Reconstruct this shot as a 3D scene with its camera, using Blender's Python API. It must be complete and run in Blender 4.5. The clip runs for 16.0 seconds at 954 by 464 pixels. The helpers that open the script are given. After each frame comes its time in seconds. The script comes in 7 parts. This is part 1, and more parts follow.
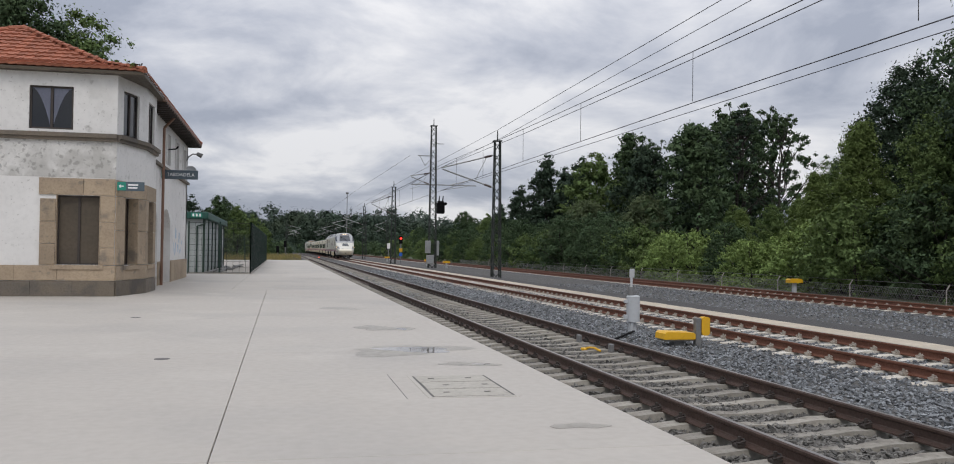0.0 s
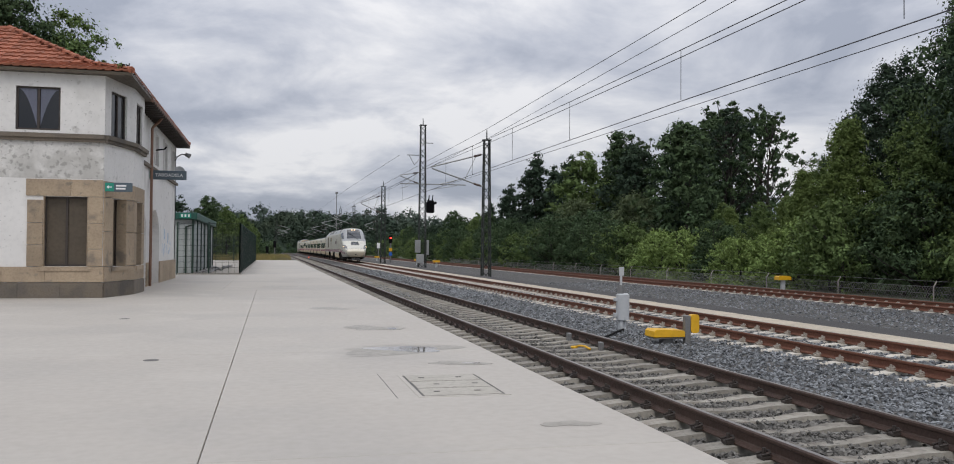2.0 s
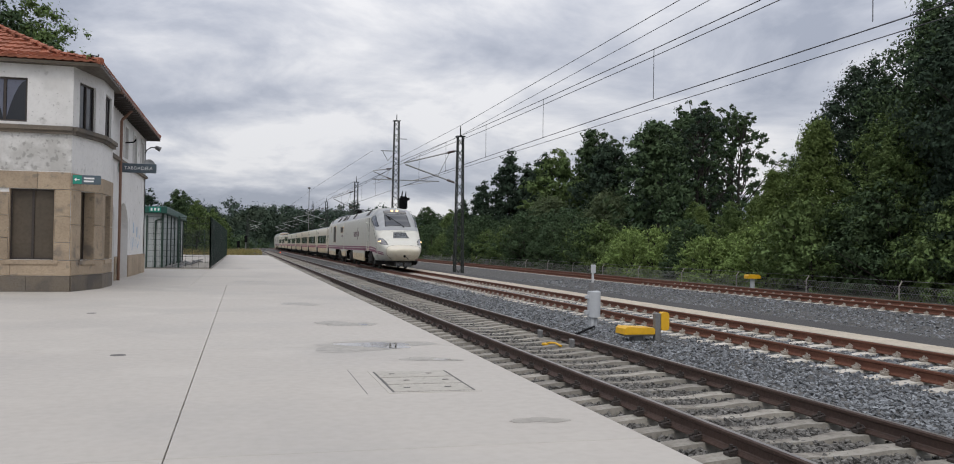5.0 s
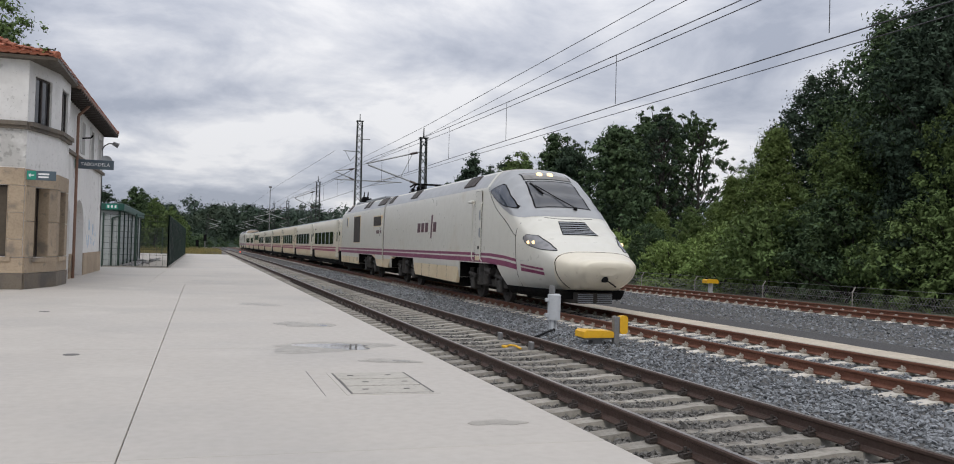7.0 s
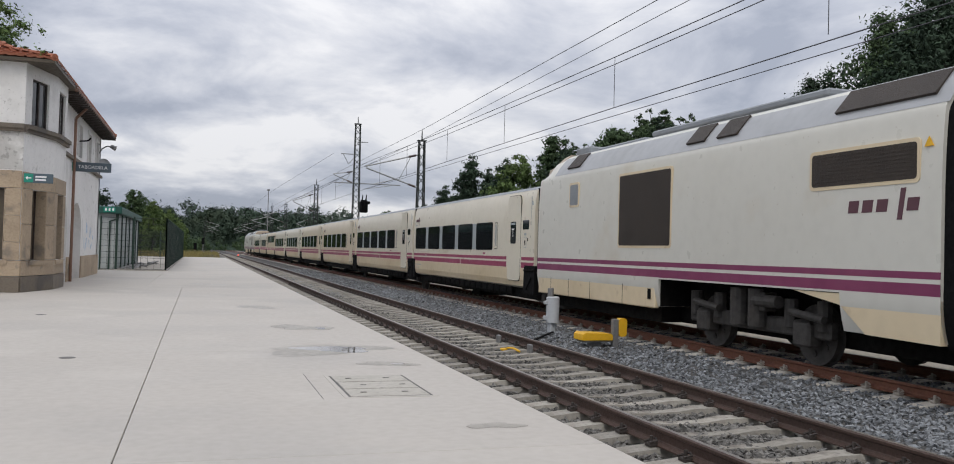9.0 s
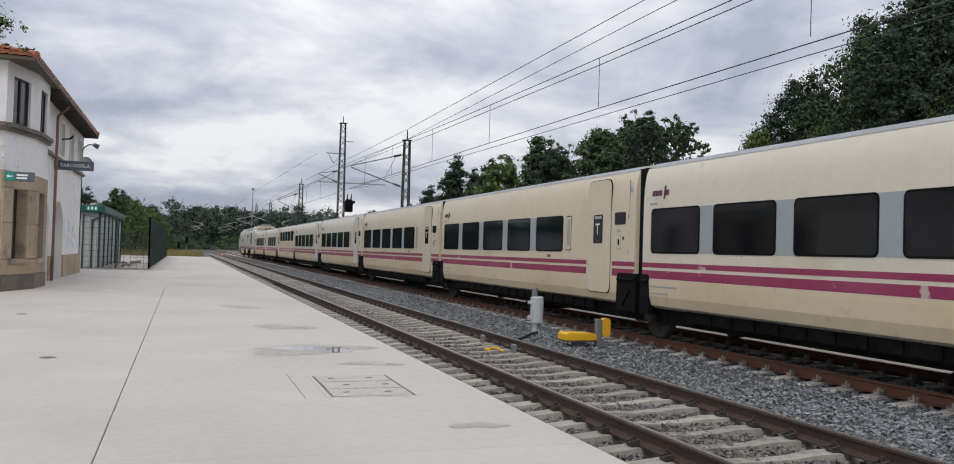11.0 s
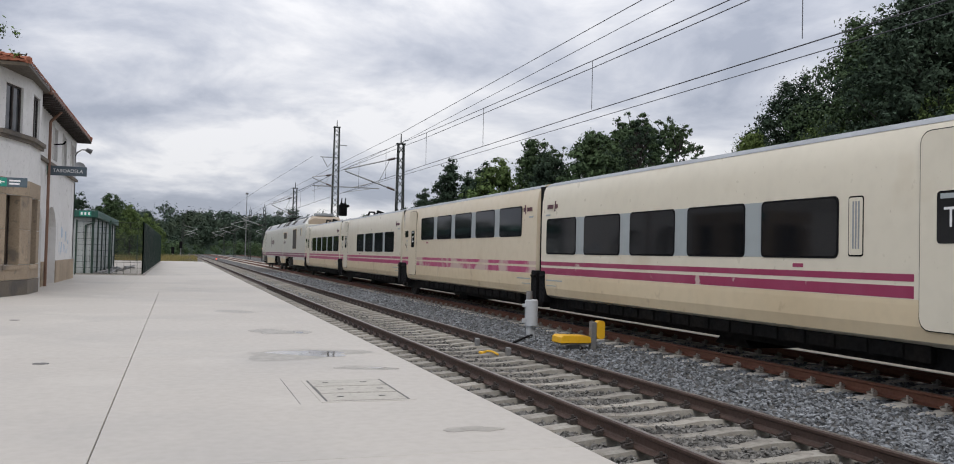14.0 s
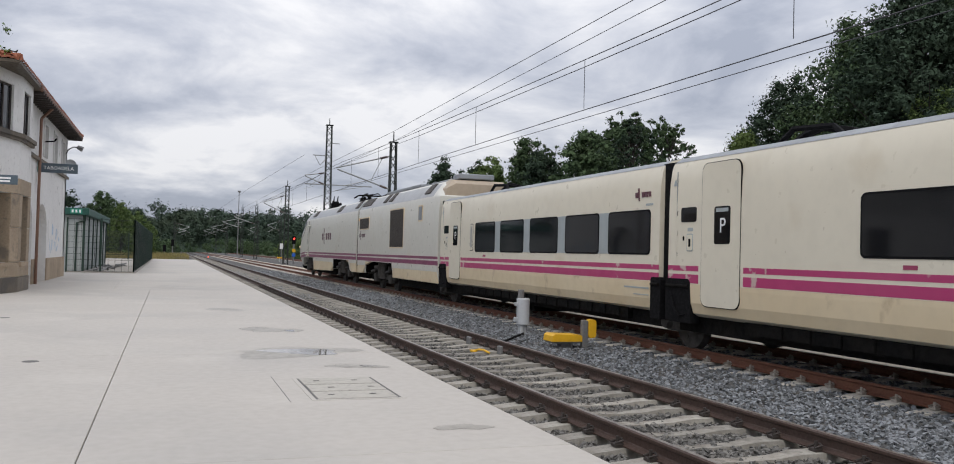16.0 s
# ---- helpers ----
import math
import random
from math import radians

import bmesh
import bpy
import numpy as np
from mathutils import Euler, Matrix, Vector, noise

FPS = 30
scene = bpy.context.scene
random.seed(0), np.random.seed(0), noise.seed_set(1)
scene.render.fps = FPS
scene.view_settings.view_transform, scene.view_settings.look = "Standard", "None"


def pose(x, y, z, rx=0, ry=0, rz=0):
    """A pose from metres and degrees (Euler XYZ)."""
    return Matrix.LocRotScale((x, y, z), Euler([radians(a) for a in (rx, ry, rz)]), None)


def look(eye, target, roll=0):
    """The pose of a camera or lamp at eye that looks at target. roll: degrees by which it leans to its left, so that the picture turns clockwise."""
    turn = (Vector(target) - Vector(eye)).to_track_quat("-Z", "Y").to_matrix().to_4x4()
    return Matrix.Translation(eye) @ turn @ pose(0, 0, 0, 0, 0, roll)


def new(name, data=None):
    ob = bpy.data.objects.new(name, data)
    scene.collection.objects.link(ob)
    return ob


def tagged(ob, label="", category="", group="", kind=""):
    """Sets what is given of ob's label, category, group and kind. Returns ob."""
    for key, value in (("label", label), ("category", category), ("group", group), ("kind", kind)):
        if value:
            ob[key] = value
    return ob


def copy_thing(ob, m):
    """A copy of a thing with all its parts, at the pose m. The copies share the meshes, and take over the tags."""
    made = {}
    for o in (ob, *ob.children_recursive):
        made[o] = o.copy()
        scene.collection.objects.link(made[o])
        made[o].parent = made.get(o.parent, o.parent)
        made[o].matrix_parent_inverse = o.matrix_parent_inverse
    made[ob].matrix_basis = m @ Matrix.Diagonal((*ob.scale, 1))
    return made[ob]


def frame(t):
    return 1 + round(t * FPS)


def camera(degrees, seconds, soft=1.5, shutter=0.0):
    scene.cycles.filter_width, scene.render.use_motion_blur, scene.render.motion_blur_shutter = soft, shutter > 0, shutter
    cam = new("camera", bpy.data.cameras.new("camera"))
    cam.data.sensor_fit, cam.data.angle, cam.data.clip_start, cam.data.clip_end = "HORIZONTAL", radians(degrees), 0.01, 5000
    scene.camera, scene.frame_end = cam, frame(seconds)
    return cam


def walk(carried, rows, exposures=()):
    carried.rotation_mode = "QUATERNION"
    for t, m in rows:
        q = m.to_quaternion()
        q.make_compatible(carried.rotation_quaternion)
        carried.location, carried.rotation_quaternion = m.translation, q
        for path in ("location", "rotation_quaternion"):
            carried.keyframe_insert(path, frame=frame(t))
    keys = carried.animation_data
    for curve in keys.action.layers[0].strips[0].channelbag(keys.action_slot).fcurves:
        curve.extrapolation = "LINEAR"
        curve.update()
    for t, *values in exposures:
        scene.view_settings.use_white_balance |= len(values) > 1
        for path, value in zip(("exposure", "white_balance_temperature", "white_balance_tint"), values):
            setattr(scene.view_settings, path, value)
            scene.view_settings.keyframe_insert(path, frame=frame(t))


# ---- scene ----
import functools

cam = camera(56.79, 16.0, 1.0)

def sight(x, y, z, head, tilt, lean):
    h, p = radians(head), radians(tilt)
    way = Vector((math.sin(h) * math.cos(p), math.cos(h) * math.cos(p), math.sin(p)))
    return look(Vector((x, y, z)), Vector((x, y, z)) + way, lean)


# seconds, x, y, z, heading to the right of the track, tilt up, lean
walk(cam, [(t, sight(*row)) for t, *row in [
    (0, 0.000, 0.000, 1.572, 12.477, 1.203, 0.755),
    (0.5, -0.001, -0.003, 1.570, 12.614, 1.210, 0.534),
    (1, 0.002, 0.008, 1.567, 12.800, 1.180, 0.432),
    (1.5, 0.004, 0.010, 1.567, 12.969, 1.178, 0.449),
    (2, 0.003, -0.014, 1.572, 13.134, 1.149, 0.425),
    (2.5, 0.008, -0.024, 1.569, 13.291, 1.144, 0.355),
    (3, 0.005, -0.011, 1.558, 13.434, 1.078, 0.317),
    (3.5, 0.014, -0.018, 1.556, 13.641, 1.034, 0.423),
    (4, 0.015, -0.011, 1.570, 14.190, 1.012, 0.562),
    (6.5, 0.027, -0.021, 1.568, 16.303, 0.973, 1.589),
    (7, 0.030, -0.037, 1.575, 17.325, 1.129, 1.590),
    (7.5, 0.039, -0.008, 1.565, 17.454, 1.232, 1.594),
    (8, 0.033, -0.004, 1.570, 17.410, 1.374, 1.573),
    (8.5, 0.037, 0.001, 1.564, 17.467, 1.337, 1.532),
    (9, 0.044, 0.017, 1.563, 17.433, 1.330, 1.551),
    (11.5, 0.065, -0.002, 1.568, 18.492, 1.352, 1.695),
    (12, 0.071, 0.023, 1.564, 18.421, 1.409, 1.677),
    (12.5, 0.075, -0.008, 1.575, 18.488, 1.481, 1.475),
    (13, 0.071, 0.009, 1.570, 18.669, 1.497, 1.457),
    (13.5, 0.074, 0.015, 1.566, 18.722, 1.566, 1.421),
    (14, 0.072, -0.005, 1.571, 18.728, 1.552, 1.354),
    (14.5, 0.073, -0.011, 1.572, 18.721, 1.548, 1.318),
    (15, 0.066, -0.039, 1.579, 18.798, 1.487, 1.460),
    (15.5, 0.073, -0.018, 1.573, 18.983, 1.510, 1.484),
    (16, 0.085, -0.018, 1.568, 19.206, 1.479, 1.491),]],
     exposures=[(0, -0.06), (4, -0.06), (6.5, 0.0), (9, 0.03), (12, 0.08), (16, 0.08)])

# ---------------------------------------------------------------- light
SUN_EL, SUN_AZ = 52.0, 200.0
world = bpy.data.worlds.new("overcast_sky")
scene.world = world
world.use_nodes = True


def sky_nodes():
    nt = world.node_tree
    nt.nodes.clear()
    N, K = nt.nodes.new, nt.links.new
    out, bg = N("ShaderNodeOutputWorld"), N("ShaderNodeBackground")
    sky = N("ShaderNodeTexSky")
    sky.sky_type, sky.sun_disc = "NISHITA", False
    sky.sun_elevation, sky.sun_rotation = radians(SUN_EL), radians(SUN_AZ)
    co = N("ShaderNodeTexCoord")
    sep = N("ShaderNodeSeparateXYZ")
    K(co.outputs["Generated"], sep.inputs[0])

    def mth(op, a, b=None, clamp=False):
        n = N("ShaderNodeMath")
        n.operation, n.use_clamp = op, clamp
        for i, v in enumerate((a, b)):
            if v is None:
                continue
            if isinstance(v, (int, float)):
                n.inputs[i].default_value = v
            else:
                K(v, n.inputs[i])
        return n.outputs[0]

    z = mth("MAXIMUM", sep.outputs[2], 0.0)
    den = mth("ADD", z, 0.26)
    u, v = mth("DIVIDE", sep.outputs[0], den), mth("DIVIDE", sep.outputs[1], den)
    flat = N("ShaderNodeCombineXYZ")
    K(u, flat.inputs[0]), K(v, flat.inputs[1])

    def cloud(scale, detail, rough, shift, dist=0.0):
        mp, n = N("ShaderNodeMapping"), N("ShaderNodeTexNoise")
        mp.inputs["Location"].default_value = shift
        K(flat.outputs[0], mp.inputs["Vector"])
        n.inputs["Scale"].default_value, n.inputs["Detail"].default_value = scale, detail
        n.inputs["Roughness"].default_value, n.inputs["Distortion"].default_value = rough, dist
        K(mp.outputs[0], n.inputs["Vector"])
        return n.outputs["Fac"]

    big = cloud(1.0, 4, 0.5, (3.1, 1.7, 0), 0.3)
    mid = cloud(2.3, 9, 0.58, (7.3, 2.2, 1), 0.35)
    tone = mth("ADD", mth("MULTIPLY", big, 0.5), mth("MULTIPLY", mid, 0.5))
    # heaped clouds, greyer towards the horizon
    low = mth("SUBTRACT", 1.0, mth("DIVIDE", z, 0.19), True)
    mp, heap = N("ShaderNodeMapping"), N("ShaderNodeTexNoise")
    mp.inputs["Scale"].default_value = (4.6, 4.6, 15.0)
    mp.inputs["Location"].default_value = (1.7, 0.4, 0.6)
    K(co.outputs["Generated"], mp.inputs["Vector"])
    heap.inputs["Scale"].default_value, heap.inputs["Detail"].default_value, heap.inputs["Roughness"].default_value = 1.0, 7, 0.5
    K(mp.outputs[0], heap.inputs["Vector"])
    puff = mth("SUBTRACT", mth("MULTIPLY", mth("SUBTRACT", heap.outputs["Fac"], 0.5), 1.15), 0.075)
    tone = mth("ADD", tone, mth("MULTIPLY", low, puff))
    ramp = N("ShaderNodeValToRGB")
    stops = ((0.395, (0.36, 0.39, 0.47)), (0.46, (0.49, 0.515, 0.59)), (0.515, (0.63, 0.645, 0.70)), (0.575, (0.80, 0.80, 0.825)))
    ramp.color_ramp.elements[0].position, ramp.color_ramp.elements[0].color = stops[0][0], (*stops[0][1], 1)
    ramp.color_ramp.elements[1].position, ramp.color_ramp.elements[1].color = stops[-1][0], (*stops[-1][1], 1)
    for pos, col in stops[1:-1]:
        e = ramp.color_ramp.elements.new(pos)
        e.color = (*col, 1)
    K(tone, ramp.inputs[0])
    # an overcast sky is brighter overhead than at the horizon
    lift = mth("ADD", 0.93, mth("MULTIPLY", z, 0.95))
    lift = mth("MULTIPLY", lift, 10.0)
    sc = N("ShaderNodeVectorMath")
    sc.operation = "SCALE"
    K(ramp.outputs[0], sc.inputs[0]), K(lift, sc.inputs["Scale"])
    mix = N("ShaderNodeMix")
    mix.data_type = "RGBA"
    mix.inputs["Factor"].default_value = 0.95
    K(sky.outputs[0], mix.inputs["A"]), K(sc.outputs[0], mix.inputs["B"])
    K(mix.outputs["Result"], bg.inputs["Color"])
    bg.inputs["Strength"].default_value = 0.1
    K(bg.outputs[0], out.inputs[0])


sky_nodes()
sun_data = bpy.data.lights.new("sun", "SUN")
sun_data.energy, sun_data.angle, sun_data.color = 1.0, radians(25), (1.0, 0.94, 0.85)
sun = new("sun", sun_data)
sa, se = radians(SUN_AZ), radians(SUN_EL)
sun.matrix_world = look((math.sin(sa) * math.cos(se) * 100, math.cos(sa) * math.cos(se) * 100, math.sin(se) * 100), (0, 0, 0))
scene.view_settings.exposure = 0.0


# ---------------------------------------------------------------- materials
def mat(name, col, rough=0.7, metal=0.0, grain=(18.0, 0.12), stain=(1.3, 0.12), bump=(60.0, 0.15), col2=None, spec=0.5, rand=0.0, island=0.0, wear=None):
    """A surface with fine grain, broad stains in col2, and small relief."""
    m = bpy.data.materials.new(name)
    m.use_nodes = True
    nt = m.node_tree
    N, K = nt.nodes.new, nt.links.new
    b = nt.nodes["Principled BSDF"]
    b.inputs["Roughness"].default_value, b.inputs["Metallic"].default_value = rough, metal
    b.inputs["Specular IOR Level"].default_value = spec
    co = N("ShaderNodeTexCoord")

    def tex(scale, detail=4):
        n = N("ShaderNodeTexNoise")
        n.inputs["Scale"].default_value, n.inputs["Detail"].default_value = scale, detail
        K(co.outputs["Object"], n.inputs["Vector"])
        return n.outputs["Fac"]

    def mixc(a, bb, fac, mode="MIX"):
        x = N("ShaderNodeMix")
        x.data_type, x.blend_type = "RGBA", mode
        for k, v in (("A", a), ("B", bb), ("Factor", fac)):
            if isinstance(v, (int, float)):
                x.inputs[k].default_value = v
            elif isinstance(v, tuple):
                x.inputs[k].default_value = (*v[:3], 1)
            else:
                K(v, x.inputs[k])
        return x.outputs["Result"]

    def rng(v, lo, hi, a=0.0, c=1.0):
        r = N("ShaderNodeMapRange")
        for k, w in zip(("From Min", "From Max", "To Min", "To Max"), (lo, hi, a, c)):
            r.inputs[k].default_value = w
        K(v, r.inputs["Value"])
        return r.outputs["Result"]

    dark = tuple(c * 0.45 for c in col)
    c = mixc(col, col2 or dark, rng(tex(stain[0], 6), 0.42, 0.75, 0.0, min(1.0, stain[1] * 3)))
    g = tex(grain[0], 3)
    c = mixc(c, dark, rng(g, 0.45, 0.8, 0.0, min(1.0, grain[1] * 3)))
    for scale, lo, hi, wcol, amt in wear or ():
        c = mixc(c, wcol, rng(tex(scale, 9), lo, hi, 0.0, amt))
    if rand or island:
        if rand:
            r = N("ShaderNodeObjectInfo").outputs["Random"]
            amt = rand
        else:
            r = N("ShaderNodeNewGeometry").outputs["Random Per Island"]
            amt = island
        hs = N("ShaderNodeHueSaturation")
        K(rng(r, 0, 1, 1 - amt, 1 + amt), hs.inputs["Value"])
        K(c, hs.inputs["Color"])
        c = hs.outputs["Color"]
    K(c, b.inputs["Base Color"])
    K(rng(g, 0.3, 0.7, rough * 0.85, min(1.0, rough * 1.15)), b.inputs["Roughness"])
    if bump[1]:
        bp = N("ShaderNodeBump")
        bp.inputs["Strength"].default_value, bp.inputs["Distance"].default_value = bump[1], 0.02
        K(tex(bump[0], 5), bp.inputs["Height"])
        K(bp.outputs[0], b.inputs["Normal"])
    return m


def glow(name, col, power):
    m = bpy.data.materials.new(name)
    m.use_nodes = True
    b = m.node_tree.nodes["Principled BSDF"]
    b.inputs["Base Color"].default_value = (*col, 1)
    b.inputs["Emission Color"].default_value, b.inputs["Emission Strength"].default_value = (*col, 1), power
    return m


CONCRETE = mat("platform_concrete", (0.455, 0.425, 0.385), 0.68, 0, (9.0, 0.025), (0.3, 0.10), (60.0, 0.04), (0.40, 0.362, 0.32), rand=0.02, wear=((0.22, 0.48, 0.66, (0.375, 0.355, 0.33), 0.75), (0.6, 0.55, 0.72, (0.52, 0.49, 0.445), 0.6), (1.5, 0.60, 0.76, (0.35, 0.33, 0.30), 0.35), (30.0, 0.73, 0.75, (0.28, 0.27, 0.25), 0.3)))
CONCRETE_OLD = mat("cover_concrete", (0.36, 0.335, 0.30), 0.85, 0, (20.0, 0.12), (2.5, 0.2), (60.0, 0.25), (0.30, 0.28, 0.25))
JOINT = mat("joint_filler", (0.13, 0.125, 0.12), 0.9)
WET = mat("wet_concrete", (0.27, 0.255, 0.235), 0.03, 0, (3.0, 0.05), (1.5, 0.1), (5.0, 0.0), spec=0.6)
DAMP_RIM = mat("damp_rim", (0.27, 0.245, 0.21), 0.55, 0, (8.0, 0.1), (2.0, 0.2), (40.0, 0.05))
DAMP = mat("damp_concrete", (0.325, 0.30, 0.26), 0.4, 0, (8.0, 0.08), (2.0, 0.12), (40.0, 0.05))
SLEEPER = mat("sleeper_concrete", (0.34, 0.32, 0.28), 0.85, 0, (25.0, 0.15), (3.0, 0.28), (50.0, 0.3), (0.19, 0.165, 0.135), rand=0.2, wear=((7.0, 0.56, 0.66, (0.13, 0.115, 0.10), 0.6),))
SLEEPER_PALE = mat("pale_sleeper_concrete", (0.58, 0.55, 0.49), 0.85, 0, (25.0, 0.12), (3.0, 0.2), (50.0, 0.25), (0.40, 0.33, 0.26), rand=0.1)
RAIL_BROWN = mat("brown_rail_steel", (0.085, 0.052, 0.040), 0.62, 0.3, (30.0, 0.15), (2.0, 0.2), (70.0, 0.2), (0.05, 0.035, 0.03))
RAIL_RED = mat("rusty_rail_steel", (0.17, 0.068, 0.040), 0.7, 0.2, (30.0, 0.15), (2.0, 0.2), (70.0, 0.2), (0.12, 0.05, 0.03))
RAIL_TOP = mat("polished_rail_steel", (0.32, 0.29, 0.27), 0.35, 0.8, (30.0, 0.1), (2.0, 0.15), (70.0, 0.05))
CLIP = mat("rail_clip_steel", (0.06, 0.05, 0.045), 0.6, 0.4)
CLIP_PALE = mat("rail_clip_galvanised", (0.42, 0.38, 0.33), 0.6, 0.3)
BALLAST = mat("ballast_bed", (0.088, 0.086, 0.083), 0.95, 0, (11.0, 0.45), (0.7, 0.3), (14.0, 1.0), (0.075, 0.068, 0.06), wear=((4.5, 0.5, 0.62, (0.05, 0.048, 0.045), 0.6), (3.2, 0.58, 0.7, (0.19, 0.185, 0.18), 0.5), (30.0, 0.5, 0.6, (0.05, 0.05, 0.05), 0.7), (17.0, 0.6, 0.68, (0.26, 0.26, 0.26), 0.6)))
STONE_GREY = mat("ballast_stone", (0.20, 0.212, 0.225), 0.9, 0, (30.0, 0.15), (4.0, 0.15), (90.0, 0.3), (0.12, 0.13, 0.14), island=0.62)
STONE_BROWN = mat("rail_stained_ballast_stone", (0.15, 0.145, 0.135), 0.9, 0, (30.0, 0.15), (4.0, 0.15), (90.0, 0.3), (0.095, 0.085, 0.072), island=0.6)
GROUND = mat("rough_ground", (0.055, 0.07, 0.028), 0.95, 0, (3.0, 0.25), (0.15, 0.25), (8.0, 0.8), (0.09, 0.085, 0.045))
PATH_PALE = mat("pale_concrete_trough", (0.52, 0.46, 0.37), 0.9, 0, (14.0, 0.15), (1.2, 0.2), (40.0, 0.3), (0.32, 0.27, 0.20), rand=0.06)
ASPHALT = mat("asphalt_path", (0.055, 0.053, 0.053), 0.9, 0, (40.0, 0.2), (0.8, 0.15), (80.0, 0.35), (0.085, 0.08, 0.078))
PLASTER = mat("white_plaster", (0.73, 0.72, 0.705), 0.85, 0, (7.0, 0.05), (0.75, 0.08), (30.0, 0.15), (0.50, 0.49, 0.47), wear=((2.2, 0.64, 0.70, (0.34, 0.33, 0.31), 0.6), (0.8, 0.60, 0.75, (0.46, 0.45, 0.43), 0.5), (14.0, 0.66, 0.70, (0.22, 0.21, 0.20), 0.5)))
GRANITE = mat("granite_ashlar", (0.37, 0.29, 0.205), 0.85, 0, (22.0, 0.16), (1.6, 0.2), (45.0, 0.3), (0.26, 0.20, 0.145), rand=0.16, wear=((1.3, 0.58, 0.68, (0.13, 0.115, 0.10), 0.7), (5.0, 0.62, 0.68, (0.17, 0.15, 0.12), 0.6)))
PLASTER_STAINED = mat("mildewed_plaster", (0.66, 0.65, 0.63), 0.88, 0, (9.0, 0.1), (1.1, 0.2), (30.0, 0.2), (0.36, 0.35, 0.33), wear=((1.6, 0.50, 0.62, (0.40, 0.39, 0.37), 0.65), (7.0, 0.55, 0.64, (0.24, 0.235, 0.22), 0.6)))
GRANITE_DARK = mat("granite_moulding", (0.165, 0.138, 0.108), 0.9, 0, (22.0, 0.16), (1.6, 0.25), (45.0, 0.3), (0.12, 0.11, 0.10), rand=0.12, wear=((1.1, 0.52, 0.64, (0.09, 0.083, 0.075), 0.75),))
TILE = mat("clay_roof_tile", (0.34, 0.12, 0.068), 0.8, 0, (14.0, 0.12), (1.1, 0.18), (40.0, 0.25), (0.20, 0.085, 0.055), rand=0.22)
TILE_ISL = mat("clay_roof_tile_field", (0.34, 0.12, 0.068), 0.8, 0, (14.0, 0.12), (1.1, 0.18), (40.0, 0.25), (0.20, 0.085, 0.055), island=0.22)
DARKWOOD = mat("dark_window_frame", (0.045, 0.035, 0.03), 0.6)
SHUTTER = mat("brown_boarding", (0.085, 0.066, 0.045), 0.6, 0, (10.0, 0.12), (1.5, 0.2), (30.0, 0.1))
GLASS_DARK = mat("dark_window_glass", (0.012, 0.014, 0.018), 0.06, 0, (2.0, 0.05), (1.0, 0.05), (5.0, 0.0), spec=0.6)
CURTAIN = mat("net_curtain_behind_glass", (0.13, 0.14, 0.19), 0.35)
COPPER = mat("brown_drainpipe", (0.22, 0.12, 0.08), 0.6)
GREEN_DARK = mat("dark_green_paint", (0.018, 0.045, 0.032), 0.5)
GREEN_TRIM = mat("green_roof_trim", (0.016, 0.085, 0.065), 0.5)
GREEN_MESH = mat("dark_green_wire", (0.010, 0.018, 0.016), 0.6)
PANEL = mat("grey_white_cladding", (0.38, 0.41, 0.41), 0.6, 0, (9.0, 0.06), (1.0, 0.12), (20.0, 0.05))
SIGN_GREY = mat("slate_grey_sign", (0.075, 0.105, 0.13), 0.45, 0, (9.0, 0.03), (1.0, 0.05), (20.0, 0.0))
SIGN_GREEN = mat("green_sign", (0.01, 0.24, 0.17), 0.45, 0, (9.0, 0.03), (1.0, 0.05), (20.0, 0.0))
WHITE = mat("white_lettering", (0.8, 0.8, 0.8), 0.5, 0, (9.0, 0.02), (1.0, 0.03), (20.0, 0.0))
STEEL_GREEN = mat("mast_paint", (0.028, 0.034, 0.03), 0.6, 0.2, (14.0, 0.1), (1.0, 0.15), (30.0, 0.1))
GALV = mat("galvanised_steel", (0.36, 0.37, 0.37), 0.5, 0.5, (14.0, 0.1), (1.0, 0.15), (30.0, 0.1))
WIRE = mat("copper_wire", (0.05, 0.05, 0.055), 0.5, 0.4)
GREY_BOX = mat("pale_grey_enamel", (0.48, 0.50, 0.52), 0.45, 0, (14.0, 0.05), (2.0, 0.1), (30.0, 0.05))
YELLOW = mat("yellow_plastic", (0.75, 0.42, 0.015), 0.5, 0, (14.0, 0.06), (2.0, 0.12), (30.0, 0.05))
GREY_METAL = mat("dull_grey_metal", (0.22, 0.22, 0.22), 0.55, 0.4)
BLACK = mat("black_rubber", (0.006, 0.006, 0.007), 0.85, spec=0.15)
CREAM = mat("cream_train_paint", (0.715, 0.665, 0.545), 0.32, 0, (4.0, 0.03), (0.5, 0.07), (6.0, 0.02), (0.58, 0.53, 0.43), wear=((0.9, 0.60, 0.75, (0.55, 0.47, 0.34), 0.45), (9.0, 0.70, 0.73, (0.40, 0.33, 0.24), 0.4)))
CREAM_COOL = mat("pale_locomotive_paint", (0.635, 0.625, 0.565), 0.32, 0, (4.0, 0.03), (0.5, 0.07), (6.0, 0.02), (0.57, 0.54, 0.46), wear=((0.9, 0.60, 0.75, (0.54, 0.48, 0.37), 0.4), (9.0, 0.70, 0.73, (0.40, 0.34, 0.26), 0.4)))
